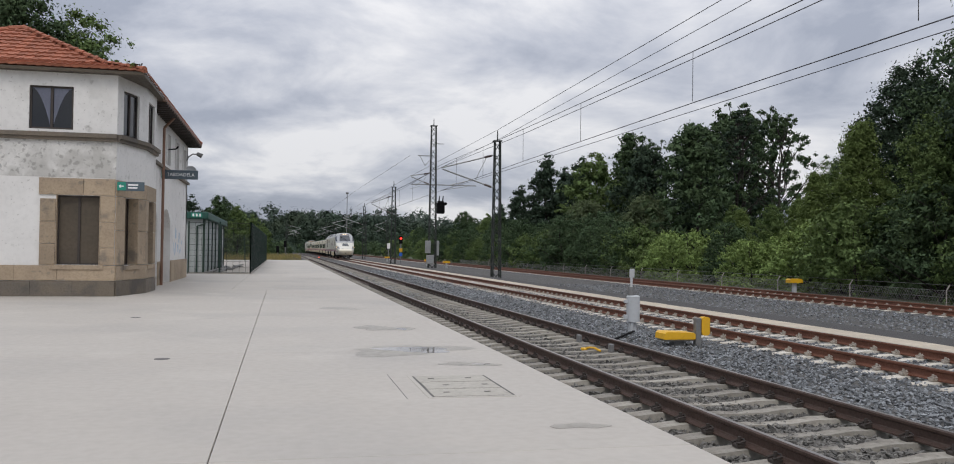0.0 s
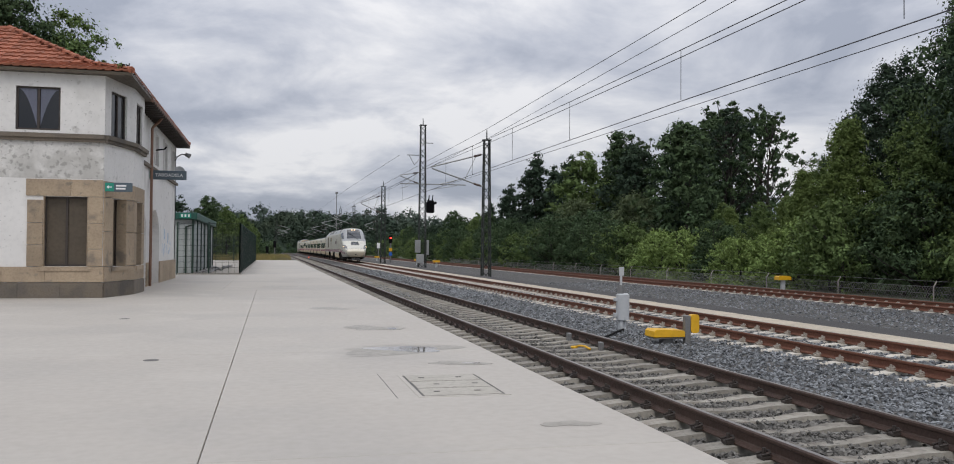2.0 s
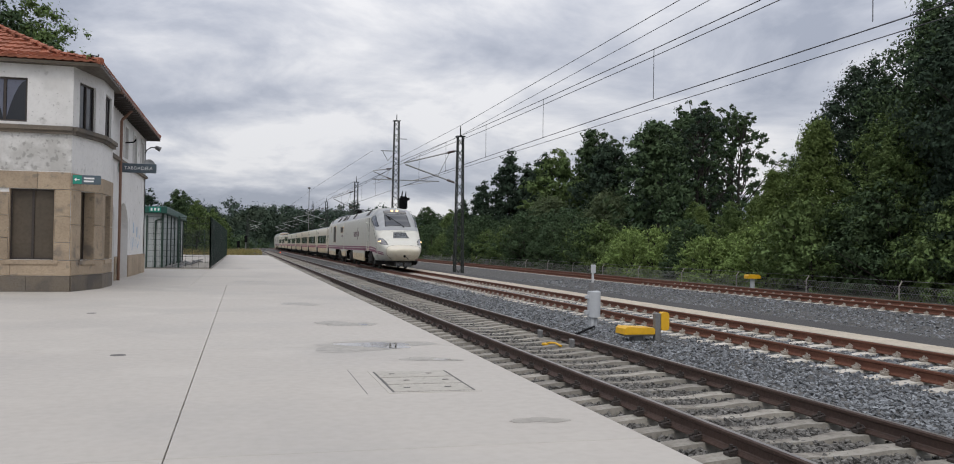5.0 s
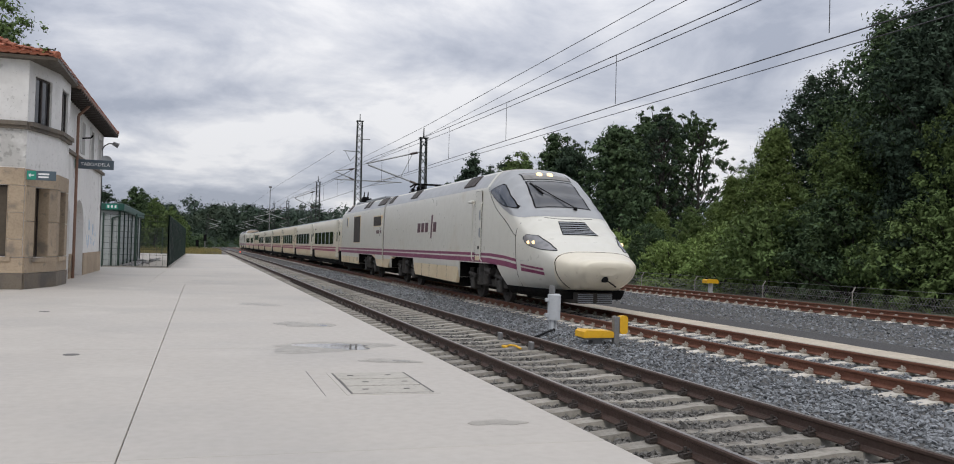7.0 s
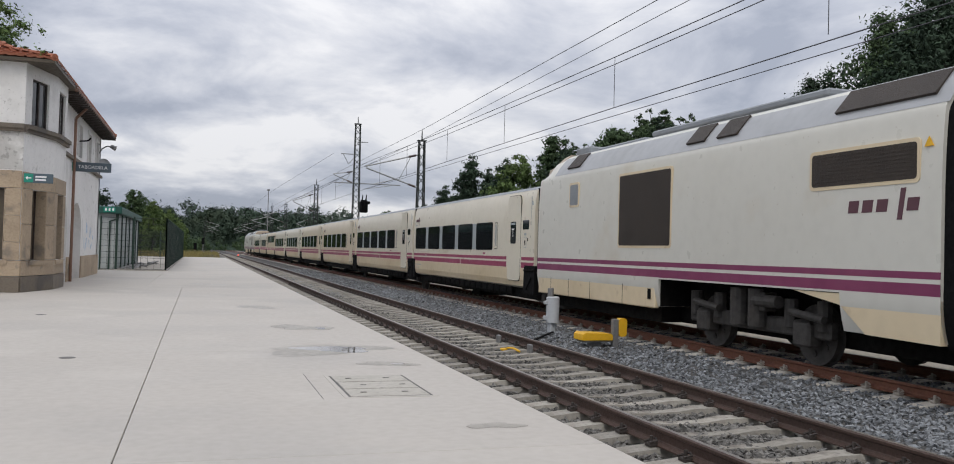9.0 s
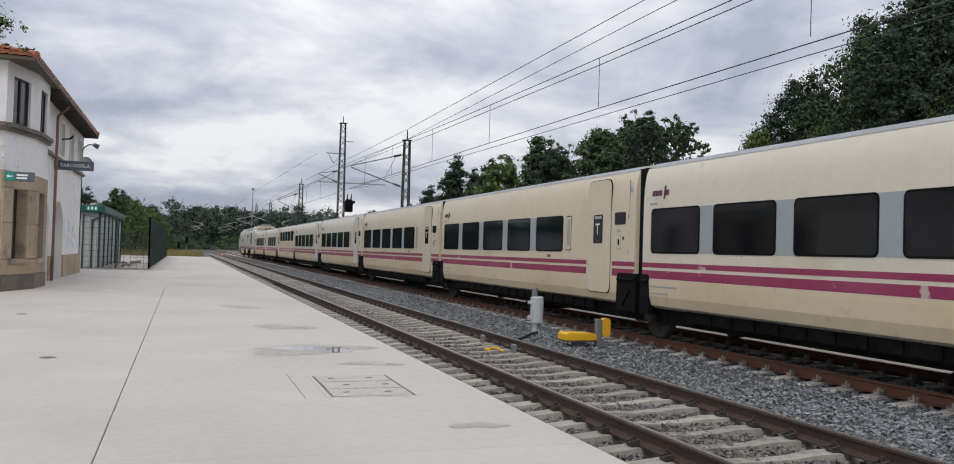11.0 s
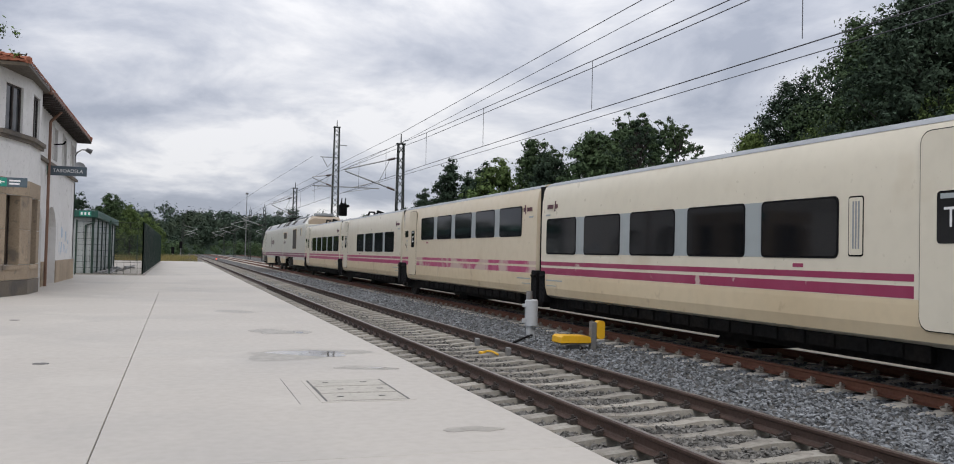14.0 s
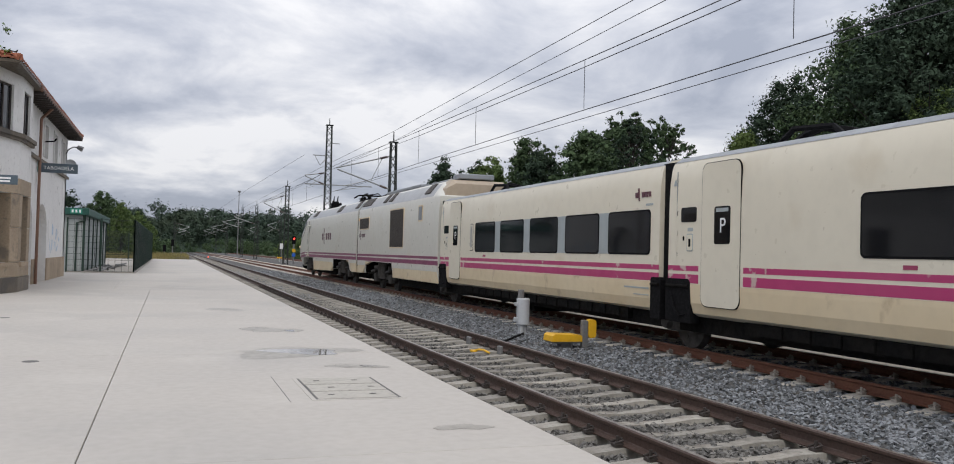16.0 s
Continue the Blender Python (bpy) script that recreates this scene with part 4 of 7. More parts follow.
def build_signs():
    th = thing("station_name_sign", "slate grey projecting sign with white station name", "sign")
    y = 38.1
    part("board", Shape().soft(-4.86, y - 0.04, 4.35, -3.42, y + 0.04, 4.72, 0.01), SIGN_GREY, th)
    part("green_end", Shape().box(-4.85, y - 0.046, 4.36, -4.78, y - 0.041, 4.71), SIGN_GREEN, th)
    letters("lettering", "TABOADELA", 0.19, WHITE, th, pose(-4.10, y - 0.046, 4.53, 90, 0, 0))
    th = thing("exit_sign", "green and grey exit sign with an arrow", "sign")
    m = pose(-5.0, 29.05, 0, 0, 0, 0)
    th.matrix_basis = m
    part("board", Shape().soft(0.0, -0.03, 3.28, 0.80, 0.03, 3.56, 0.008), SIGN_GREY, th)
    part("green_field", Shape().box(0.01, -0.036, 3.29, 0.26, -0.031, 3.55), SIGN_GREEN, th)
    part("arrow", Shape().prism([(0.05, 3.42), (0.11, 3.48), (0.11, 3.435), (0.21, 3.435), (0.21, 3.405), (0.11, 3.405), (0.11, 3.36)], -0.042, -0.037, "y"), WHITE, th)
    part("text_bar", Shape().box(0.32, -0.036, 3.44, 0.62, -0.031, 3.49), WHITE, th)
    part("text_bar", Shape().box(0.32, -0.036, 3.35, 0.60, -0.031, 3.40), WHITE, th)
    part("bracket", Shape().box(0.1, 0.03, 3.40, 0.16, 0.2, 3.44).box(0.55, 0.03, 3.40, 0.61, 0.9, 3.44), GREY_METAL, th)
    th = thing("wall_lamp", "curved bracket lamp on the station wall", "lamp")
    pts = [(-4.86, 47.6, 6.0), (-4.75, 47.6, 6.22), (-4.55, 47.6, 6.36), (-4.3, 47.6, 6.36)]
    part("bracket", Shape().pipe(pts, 0.03, 8), GREY_METAL, th)
    part("lamp_head", Shape().tube((-4.35, 47.6, 6.38), (-4.1, 47.6, 6.27), 0.09, 0.13, 12), GREY_METAL, th)
    th = thing("satellite_dish", "pale grey satellite dish on the station wall", "satellite dish")
    s = Shape()
    c, n = Vector((-4.62, 47.3, 5.42)), 20
    for j, (r, d) in enumerate(((0.02, 0.07), (0.17, 0.045), (0.30, 0.0))):
        s.v += [(c.x + r * math.cos(6.2832 * i / n), c.y + d, c.z + r * math.sin(6.2832 * i / n)) for i in range(n)]
    s.f = [(j * n + i, j * n + (i + 1) % n, (j + 1) * n + (i + 1) % n, (j + 1) * n + i) for j in range(2) for i in range(n)]
    part("dish", s, GREY_BOX, th)
    part("arm", Shape().tube((-4.86, 47.4, 5.35), (-4.62, 47.38, 5.42), 0.02), GREY_METAL, th)
    th = thing("wall_bracket", "small dark metal bracket on the station wall", "bracket")
    part("arm", Shape().tube((-4.86, 40.0, 5.75), (-4.5, 39.9, 5.78), 0.03).tube((-4.5, 39.9, 5.78), (-4.42, 39.9, 5.9), 0.035), BLACK, th)


build_signs()


# ---------------------------------------------------------------- fence and shed
def build_fence():
    th = thing("mesh_fence", "tall dark green welded mesh fence round a yard", "fence")
    def run(p, q, step, wire, hs, top):
        p, q = Vector((*p, 0)), Vector((*q, 0))
        ln = (q - p).length
        w = (q - p) / ln
        k = max(1, round(ln / step))
        for i in range(k + 1):
            c = p + w * (ln * i / k)
            part("post", Shape().soft(c.x - 0.045, c.y - 0.045, 0, c.x + 0.045, c.y + 0.045, top + 0.08, 0.01), GREEN_DARK, th)
        s = Shape()
        a = wire
        while a < ln:
            c = p + w * a
            s.box(c.x - 0.007, c.y - 0.007, 0.06, c.x + 0.007, c.y + 0.007, top)
            a += wire
        for j in range(hs + 1):
            z = 0.08 + (top - 0.08) * j / hs
            r = 0.011 if j in (0, hs) else 0.008
            s.tube(p + Vector((0, 0, z)), q + Vector((0, 0, z)), r, r, 4)
        tagged(part("wire_mesh", s, GREEN_MESH, th, "dark green welded wires"), kind="stuff")
    run((-5.3, 54.0), (-1.78, 54.0), 1.76, 0.36, 9, 3.0)
    run((-1.78, 54.0), (-1.78, 110.0), 2.8, 0.055, 14, 3.0)
    run((-9.5, 110.0), (-1.78, 110.0), 2.6, 0.055, 14, 3.0)
    part("kerb", Shape().box(-5.3, 53.93, 0, -1.7, 54.07, 0.07).box(-1.86, 54.07, 0, -1.70, 110, 0.09), CONCRETE_OLD, th)


build_fence()


def build_shed():
    th = thing("yard_shed", "grey-white clad shed with a green roof edge behind the fence", "shed")
    x0, x1, y0, y1, h = -9.5, -4.75, 57.0, 76.0, 3.3
    part("wall", Shape().box(x0, y0, 0, x1, y1, h), PANEL, th)
    s = Shape()
    y = y0
    while y < y1 - 0.3:
        s.box(x1, y + 0.02, 0.1, x1 + 0.035, y + 0.48, h - 0.02)
        y += 0.5
    x = x0
    while x < x1 - 0.1:
        s.box(x + 0.02, y0 - 0.035, 0.1, min(x + 0.48, x1), y0, h - 0.02)
        x += 0.5
    part("cladding", s, PANEL, th, "ribbed pale cladding")
    for y in (y0 - 0.06, 60.2, 63.4, 66.6, 69.8, 73.0, 75.8):
        part("corner_post", Shape().soft(x1 - 0.02, y, 0, x1 + 0.11, y + 0.14, h, 0.015), GREEN_DARK, th, "dark green steel post")
    part("corner_post", Shape().soft(x0 + 3.2, y0 - 0.1, 0, x0 + 3.34, y0 - 0.02, h, 0.015), GREEN_DARK, th, "dark green steel post")
    part("roof_edge", Shape().soft(x0 - 0.2, y0 - 0.35, h, x1 + 0.32, y1 + 0.3, h + 0.42, 0.03), GREEN_TRIM, th, "deep green roof edge")
    part("drainpipe", Shape().pipe([(x1 + 0.1, y0 - 0.2, h), (x1 + 0.1, y0 - 0.1, h - 0.3), (x1 - 0.35, y0 - 0.09, h - 0.45), (x1 - 0.35, y0 - 0.09, 0)], 0.06, 8), GREEN_DARK, th)
    part("sign_plate", Shape().box(x1 - 0.7, y0 - 0.365, h + 0.09, x1 - 0.05, y0 - 0.352, h + 0.36), SIGN_GREEN, th)
    for k in range(3):
        part("sign_mark", Shape().box(x1 - 0.62 + 0.2 * k, y0 - 0.372, h + 0.14, x1 - 0.52 + 0.2 * k, y0 - 0.366, h + 0.31), WHITE, th)
    th = thing("cable_heap", "heap of dark cables and offcuts on the yard floor", "cables")
    r5 = random.Random(3)
    s = Shape()
    for k in range(26):
        x, y = r5.uniform(-4.4, -3.4), r5.uniform(55.5, 74)
        s.pipe([(x, y, 0.05), (x + r5.uniform(-.3, .6), y + r5.uniform(.2, 1.2), 0.12 + r5.uniform(0, .1)), (x + r5.uniform(-.3, .5), y + r5.uniform(1, 2), 0.05)], 0.04, 5)
    part("cable_tangle", s, GREY_METAL, th)


build_shed()


# ---------------------------------------------------------------- the train
EMBLEM = mat("dark_plum_emblem_paint", (0.10, 0.035, 0.05), 0.4, 0, (5.0, 0.05), (0.8, 0.1), (6.0, 0.02))
W = 1.46
LC, LT, LP = 13.92, 13.35, 21.9


def section(d):
    """Half section of the power car, d metres behind the nose tip: from the lower side up to the crown."""
    def curve(tab):
        for (a, u), (b, v) in zip(tab, tab[1:]):
            if d <= b:
                f = (d - a) / (b - a)
                f = f * f * (3 - 2 * f) * 0.35 + f * 0.65
                return u + (v - u) * f
        return tab[-1][1]
    if d < 0:
        k = math.sqrt(max(0.0, 1 - (d / 0.0601) ** 2))
        return [(x * (0.3 + 0.7 * k), 1.12 + (z - 1.12) * (0.3 + 0.7 * k)) for x, z in section(0.0)]
    top = curve(((0, 1.35), (0.1, 1.40), (0.35, 1.45), (0.8, 1.555), (1.4, 1.82), (2.0, 2.13), (2.6, 2.50), (3.1, 2.85), (3.6, 3.22), (4.1, 3.58), (4.6, 3.88), (5.2, 4.08), (6.0, 4.14), (30, 4.14)))
    bot = curve(((0, 0.74), (0.1, 0.66), (0.35, 0.60), (0.8, 0.575), (1.6, 0.56), (30, 0.56)))
    wid = curve(((0, 0.66), (0.1, 0.80), (0.35, 0.95), (0.8, 1.10), (1.5, 1.27), (2.4, 1.40), (3.2, W), (30, W)))
    box = [(0.93, 0.0), (0.97, 0.06), (1.0, 0.14), (1.0, 0.28), (1.0, 0.42), (0.998, 0.56), (0.99, 0.68), (0.975, 0.78), (0.955, 0.825), (0.86, 0.885), (0.74, 0.945), (0.62, 0.975), (0.40, 0.99), (0.2, 0.997), (0.0, 1.0)]
    n = len(box)
    round_ = []
    for i in range(n):
        a = (i / (n - 1)) * math.pi * 0.78 - math.pi * 0.28
        ca, sa_ = math.cos(a), math.sin(a)
        x = abs(ca) ** (0.55 if sa_ > 0 else 1.0)
        zc = 0.66
        z = zc + ((1 - zc) * abs(sa_) ** 0.75 if sa_ > 0 else -zc * abs(sa_) / math.sin(math.pi * 0.28))
        round_.append((x, z))
    k = min(1.0, max(0.0, (d - 0.2) / 5.0))
    k = k * k * (3 - 2 * k)
    pts = []
    for (bx, bz), (cx, cz) in zip(box, round_):
        x, z = bx * k + cx * (1 - k), bz * k + cz * (1 - k)
        pts.append((x * wid, bot + z * (top - bot)))
    return pts


def soften(h):
    """Two more places on each stretch of a half section, on a smooth curve through its points."""
    out, n = [], len(h)
    for i in range(n - 1):
        a, b = Vector(h[i]), Vector(h[i + 1])
        ta = (b - Vector(h[max(0, i - 1)])) * (0.5 if i else 1.0) * 0.8
        tb = (Vector(h[i + 2]) - a) * 0.5 * 0.8 if i + 2 < n else Vector((b.x - a.x, 0.0))
        for k in range(3):
            f = k / 3
            g, q = f * f, f * f * f
            p = a * (2 * q - 3 * g + 1) + ta * (q - 2 * g + f) + b * (3 * g - 2 * q) + tb * (q - g)
            out.append((p.x, p.y))
    return out + [tuple(h[-1])]


@functools.lru_cache(None)
def ring(d):
    h = soften(section(d))
    # the chin draws back under the bill
    h = [(x, d + (max(0.0, 1.34 - z) ** 2 * 0.9 * (1 - d / 1.8) if d < 1.8 else 0.0), z) for x, z in h]
    return [(-x, y, z) for x, y, z in h] + [(x, y, z) for x, y, z in h[-2::-1]]


def on_nose(d, u, off=0.0):
    """A place on the power car's skin: u from 0 (lower near side) over the crown (0.5) to 1."""
    r = ring(d)
    f = u * (len(r) - 1)
    i = min(int(f), len(r) - 2)
    p = Vector(r[i]).lerp(Vector(r[i + 1]), f - i)
    if off:
        e = 0.02
        r2 = ring(d + e)
        q = Vector(r2[i]).lerp(Vector(r2[i + 1]), f - i)
        nrm = (Vector(r[i + 1]) - Vector(r[i])).cross(q - p)
        if nrm.length > 1e-9:
            nrm.normalize()
            c = Vector((0, d, 2.0))
            if nrm.dot(p - c) < 0 and d > 0.5:
                nrm = -nrm
            if d <= 0.5 and nrm.y > 0:
                nrm = -nrm
            p = p + nrm * off
    return p


def skin_patch(d0, d1, ua, ub, off, nd=14, nu=14):
    """A sheet that follows the skin between two lines ua(d), ub(d)."""
    s = Shape()
    for i in range(nd + 1):
        d = d0 + (d1 - d0) * i / nd
        a, b = ua(d), ub(d)
        for j in range(nu + 1):
            s.v.append(tuple(on_nose(d, a + (b - a) * j / nu, off)))
    n = nu + 1
    s.f = [(i * n + j, i * n + j + 1, (i + 1) * n + j + 1, (i + 1) * n + j) for i in range(nd) for j in range(nu)]
    return s


def lerp_tab(tab):
    def f(d):
        if d <= tab[0][0]:
            return tab[0][1]
        for (a, u), (b, v) in zip(tab, tab[1:]):
            if d <= b:
                return u + (v - u) * (d - a) / (b - a)
        return tab[-1][1]
    return f


def skin_line(parent, name, pts, r, material, label=""):
    s = Shape()
    s.pipe([on_nose(d, u, 0.004) for d, u in pts], r, 5)
    return part(name, s, material, parent, label)


def side_box(s, y0, y1, z0, z1, proud, sx=-1, base=W):
    a, b = sorted((sx * (base - 0.01), sx * (base + proud)))
    return s.box(a, y0, z0, b, y1, z1)


def wheelset(parent, y, r):
    """Two wheels on their axle, turning about it."""
    w = Shape()
    for sx in (-1, 1):
        w.tube((sx * 0.80, 0, 0), (sx * 0.83, 0, 0), r + 0.022, r + 0.012, 28)
        w.tube((sx * 0.83, 0, 0), (sx * 0.93, 0, 0), r + 0.004, r, 28)
        w.tube((sx * 0.93, 0, 0), (sx * 0.97, 0, 0), r * 0.35, r * 0.3, 14)
        for i in range(6):
            a = 1.0472 * i
            w.tube((sx * 0.93, r * 0.62 * math.cos(a), r * 0.62 * math.sin(a)), (sx * 0.945, r * 0.62 * math.cos(a), r * 0.62 * math.sin(a)), 0.05, None, 6)
    w.tube((-0.8, 0, 0), (0.8, 0, 0), 0.09, None, 10)
    ob = part("wheelset", w, BOGIE, parent, "worn steel wheels on one axle")
    ob.location = (0, y, r)
    return ob


def bogie(parent, y, wheel_r=0.46, base=2.7):
    s = Shape()
    for sx in (-1, 1):
        a, b = sorted((sx * 0.98, sx * 1.14))
        s.soft(a, y - base / 2 - 0.55, 0.42, b, y + base / 2 + 0.55, 0.68, 0.03)
        for k in (-1, 1):
            c = y + k * base / 2
            s.soft(min(sx * 0.98, sx * 1.24), c - 0.2, 0.28, max(sx * 0.98, sx * 1.24), c + 0.2, 0.66, 0.04)
            for o in (-0.38, 0.38):
                s.tube((sx * 1.1, c + o, 0.55), (sx * 1.1, c + o, 0.98), 0.11, None, 10)
            s.tube((sx * 1.25, c - 0.55, 0.72), (sx * 1.25, c + 0.2, 0.8), 0.06, None, 8)
        s.tube((sx * 1.2, y - 0.25, 0.5), (sx * 1.2, y - 0.25, 1.1), 0.16, None, 12)
        s.tube((sx * 1.2, y + 0.25, 0.5), (sx * 1.2, y + 0.25, 1.1), 0.16, None, 12)
        s.soft(min(sx * 1.05, sx * 1.3), y - 0.55, 0.75, max(sx * 1.05, sx * 1.3), y - 0.4, 1.05, 0.02)
        s.tube((sx * 1.28, y - 0.9, 0.92), (sx * 1.28, y - 0.3, 0.92), 0.10, None, 10)
    s.box(-1.0, y - 0.4, 0.45, 1.0, y + 0.4, 0.85)
    b = part("bogie", s, BOGIE, parent, "grimy black bogie frame with springs")
    for k in (-1, 1):
        wheelset(b, y + k * base / 2, wheel_r)


def logo(parent, y0, y1, z0, z1, material, sx=-1, base=W):
    """The maker's mark as a row of plain slanted shapes, the fourth one tall."""
    s, n = Shape(), 5
    w = (y1 - y0) / n
    for i in range(n):
        yb = y1 - (i + 0.9) * w
        tall = i == 3
        za = z0 if tall else z0 + (z1 - z0) * 0.27
        zb = z1 if tall else z0 + (z1 - z0) * 0.68
        ww = w * (0.32 if tall else 0.72)
        lean = (zb - za) * 0.16
        a, b = sorted((sx * (base - 0.01), sx * (base + 0.005)))
        s.prism([(yb, za), (yb + ww, za), (yb + ww - lean, zb), (yb - lean, zb)][:: 1], a, b, "x")
    return part("emblem", s, material, parent, "plum maker's mark drawn as plain shapes")


def stripes(parent, spans, material, zs=((1.385, 1.475), (1.18, 1.33)), base=W):
    for sx in (-1, 1):
        for a, b in spans:
            for z0, z1 in zs:
                part("stripe", side_box(Shape(), a, b, z0, z1, 0.003, sx, base), material, parent)


def rounded(y0, y1, z0, z1, r, n=4):
    pts = []
    for cx, cz, a0 in ((y1 - r, z0 + r, -90), (y1 - r, z1 - r, 0), (y0 + r, z1 - r, 90), (y0 + r, z0 + r, 180)):
        for i in range(n + 1):
            a = radians(a0 + 90 * i / n)
            pts.append((cx + r * math.cos(a), cz + r * math.sin(a)))
    return pts


def side_plate(y0, y1, z0, z1, r, proud, sx=-1, base=W, back=0.02):
    s = Shape()
    a, b = sorted((sx * (base - back), sx * (base + proud)))
    return s.prism(rounded(y0, y1, z0, z1, r), a, b, "x")


def cut_body(secs_y, low):
    """Skin of a long car whose lower edge follows low(y)."""
    s = Shape()
    rows = []
    for y in secs_y:
        r = ring(12.0)
        lz = low(y)
        rows.append([(x, y, max(z, lz)) for x, _, z in r])
    s.loft(rows, True, True)
    return s


def build_power_car():
    th = thing("power_car", "cream high-speed power car with sloping nose and purple stripes", "locomotive", group="train cars")
    ds = [-0.06, -0.056, -0.045, -0.03, -0.015] + [0.02 * i for i in range(6)] + [0.1 + 0.055 * i for i in range(1, 101)]

    def low(y):
        if y < 4.0:
            return 0.56
        if y < 4.6:
            return 0.56 + (y - 4.0) / 0.6 * 0.59
        return 1.15 if (y <= 8.6 or 15.4 <= y <= 19.9) else 0.62

    rows = [[(x, y, max(z, low(d))) for x, y, z in ring(d)] for d in ds]
    cut = next(i for i, d in enumerate(ds) if d > 0.87)
    part("coupler_cover", Shape().loft(rows[:cut + 1], True, True), CREAM, th, "yellowed cream coupler cover", smooth=True, fix=True)
    part("nose_shell", Shape().loft(rows[cut:], True, True), CREAM_COOL, th, "smooth cream nose shell", smooth=True, fix=True)
    part("car_body", cut_body([ds[-1], 8.6, 8.61, 12, 15.39, 15.4, 19.9, 19.91, LP - 0.19], low), CREAM_COOL, th, "cream painted body", smooth=True, fix=True)
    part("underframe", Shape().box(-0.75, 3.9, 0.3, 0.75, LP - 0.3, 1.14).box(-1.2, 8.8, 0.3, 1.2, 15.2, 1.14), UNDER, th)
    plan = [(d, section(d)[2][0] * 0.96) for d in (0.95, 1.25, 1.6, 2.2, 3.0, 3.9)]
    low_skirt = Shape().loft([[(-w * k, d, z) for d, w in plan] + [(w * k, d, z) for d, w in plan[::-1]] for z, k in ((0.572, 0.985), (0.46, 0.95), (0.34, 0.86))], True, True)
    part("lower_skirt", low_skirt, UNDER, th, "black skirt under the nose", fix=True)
    bogie(th, 6.35)
    bogie(th, 17.6)
    for sx in (-1, 1):
        eq = Shape()
        a, b = sorted((sx * (W - 0.12), sx * (W - 0.01)))
        eq.prism([(8.75, 1.13), (8.75, 0.85), (8.9, 0.42), (15.0, 0.50), (15.3, 0.75), (15.3, 1.13)], a, b, "x")
        part("equipment_skirt", eq, CREAM_LOW, th, "dusty cream equipment skirt")
    for sx in (-1, 1):
        tr = Shape()
        a, b = sorted((sx * (W - 0.125), sx * (W - 0.005)))
        tr.prism([(19.3, 1.13), (LP - 0.19, 1.13), (LP - 0.19, 0.6), (20.6, 0.6), (20.2, 0.98)], a, b, "x")
        part("end_skirt", tr, CREAM_LOW, th)
    for y in (10.2, 11.5, 12.7, 13.9):
        part("panel_seam", side_box(Shape(), y, y + 0.012, 0.5, 1.12, -0.006), UNDER, th)
    stripes(th, ((5.3, LP - 0.19),), PURPLE)
    # black plates over the cream cut ends paint the shade of the bogie cavities
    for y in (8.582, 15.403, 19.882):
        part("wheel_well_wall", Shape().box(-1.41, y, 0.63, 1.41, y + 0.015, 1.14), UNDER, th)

    def skin_u(d, z):
        """The place u on the near side where the skin stands z metres high."""
        h = section(d)
        for i in range(len(h) - 1):
            if h[i][1] <= z <= h[i + 1][1]:
                return (i + (z - h[i][1]) / (h[i + 1][1] - h[i][1])) / (2 * len(h) - 2)
        return 0.2

    def nose_stripe(d0, d1, za, zb):
        """A stripe from d0 to d1, its lower edge za(d) and upper edge zb(d), on both sides."""
        n, u0, u1 = 8, lambda d: skin_u(d, za(d)), lambda d: skin_u(d, zb(d))
        s1 = skin_patch(d0, d1, u0, u1, 0.006, n, 2)
        s2 = skin_patch(d0, d1, lambda d: 1 - u1(d), lambda d: 1 - u0(d), 0.006, n, 2)
        part("stripe", s1, PURPLE, th)
        part("stripe", s2, PURPLE, th)

    dip = lerp_tab(((2.98, -0.13), (3.8, -0.06), (5.3, 0.0)))
    nose_stripe(2.98, 5.45, lambda d: 1.385 + dip(d), lambda d: 1.475 + dip(d))
    nose_stripe(2.98, 5.45, lambda d: 1.18 + dip(d), lambda d: 1.33 + dip(d) * 1.1)
    dip2 = lerp_tab(((1.4, -0.09), (2.7, 0.0)))
    nose_stripe(1.4, 2.72, lambda d: 1.16 + dip2(d), lambda d: 1.215 + dip2(d))
    nose_stripe(1.4, 2.72, lambda d: 1.03 + dip2(d), lambda d: 1.115 + dip2(d))

    def skin_x(d, x):
        """The place u on the near side where the crown stands x metres off the middle."""
        h = section(d)
        for i in range(len(h) - 2, -1, -1):
            if h[i + 1][0] <= x <= h[i][0]:
                return (i + (h[i][0] - x) / (h[i][0] - h[i + 1][0])) / (2 * len(h) - 2)
        return 0.3

    def over(d0, d1, xs, off, nd=16, nu=20):
        """A sheet across the crown, xs(d) metres to either side."""
        return skin_patch(d0, d1, lambda d: skin_x(d, xs(d)), lambda d: 1 - skin_x(d, xs(d)), off, nd, nu)

    def flank(d0, d1, za, zb, off, far, nd=20, nu=8):
        """A sheet on one flank between the heights za(d) and zb(d)."""
        a, b = (lambda d: skin_u(d, za(d))), (lambda d: skin_u(d, zb(d)))
        if far:
            return skin_patch(d0, d1, lambda d: 1 - b(d), lambda d: 1 - a(d), off, nd, nu)
        return skin_patch(d0, d1, a, b, off, nd, nu)

    # cab: a silver mask that rises from the bonnet to the roof
    hem = lerp_tab(((2.86, 2.50), (3.1, 2.52), (3.6, 2.60), (4.2, 2.80), (4.8, 3.05), (5.3, 3.30), (5.75, 3.46)))

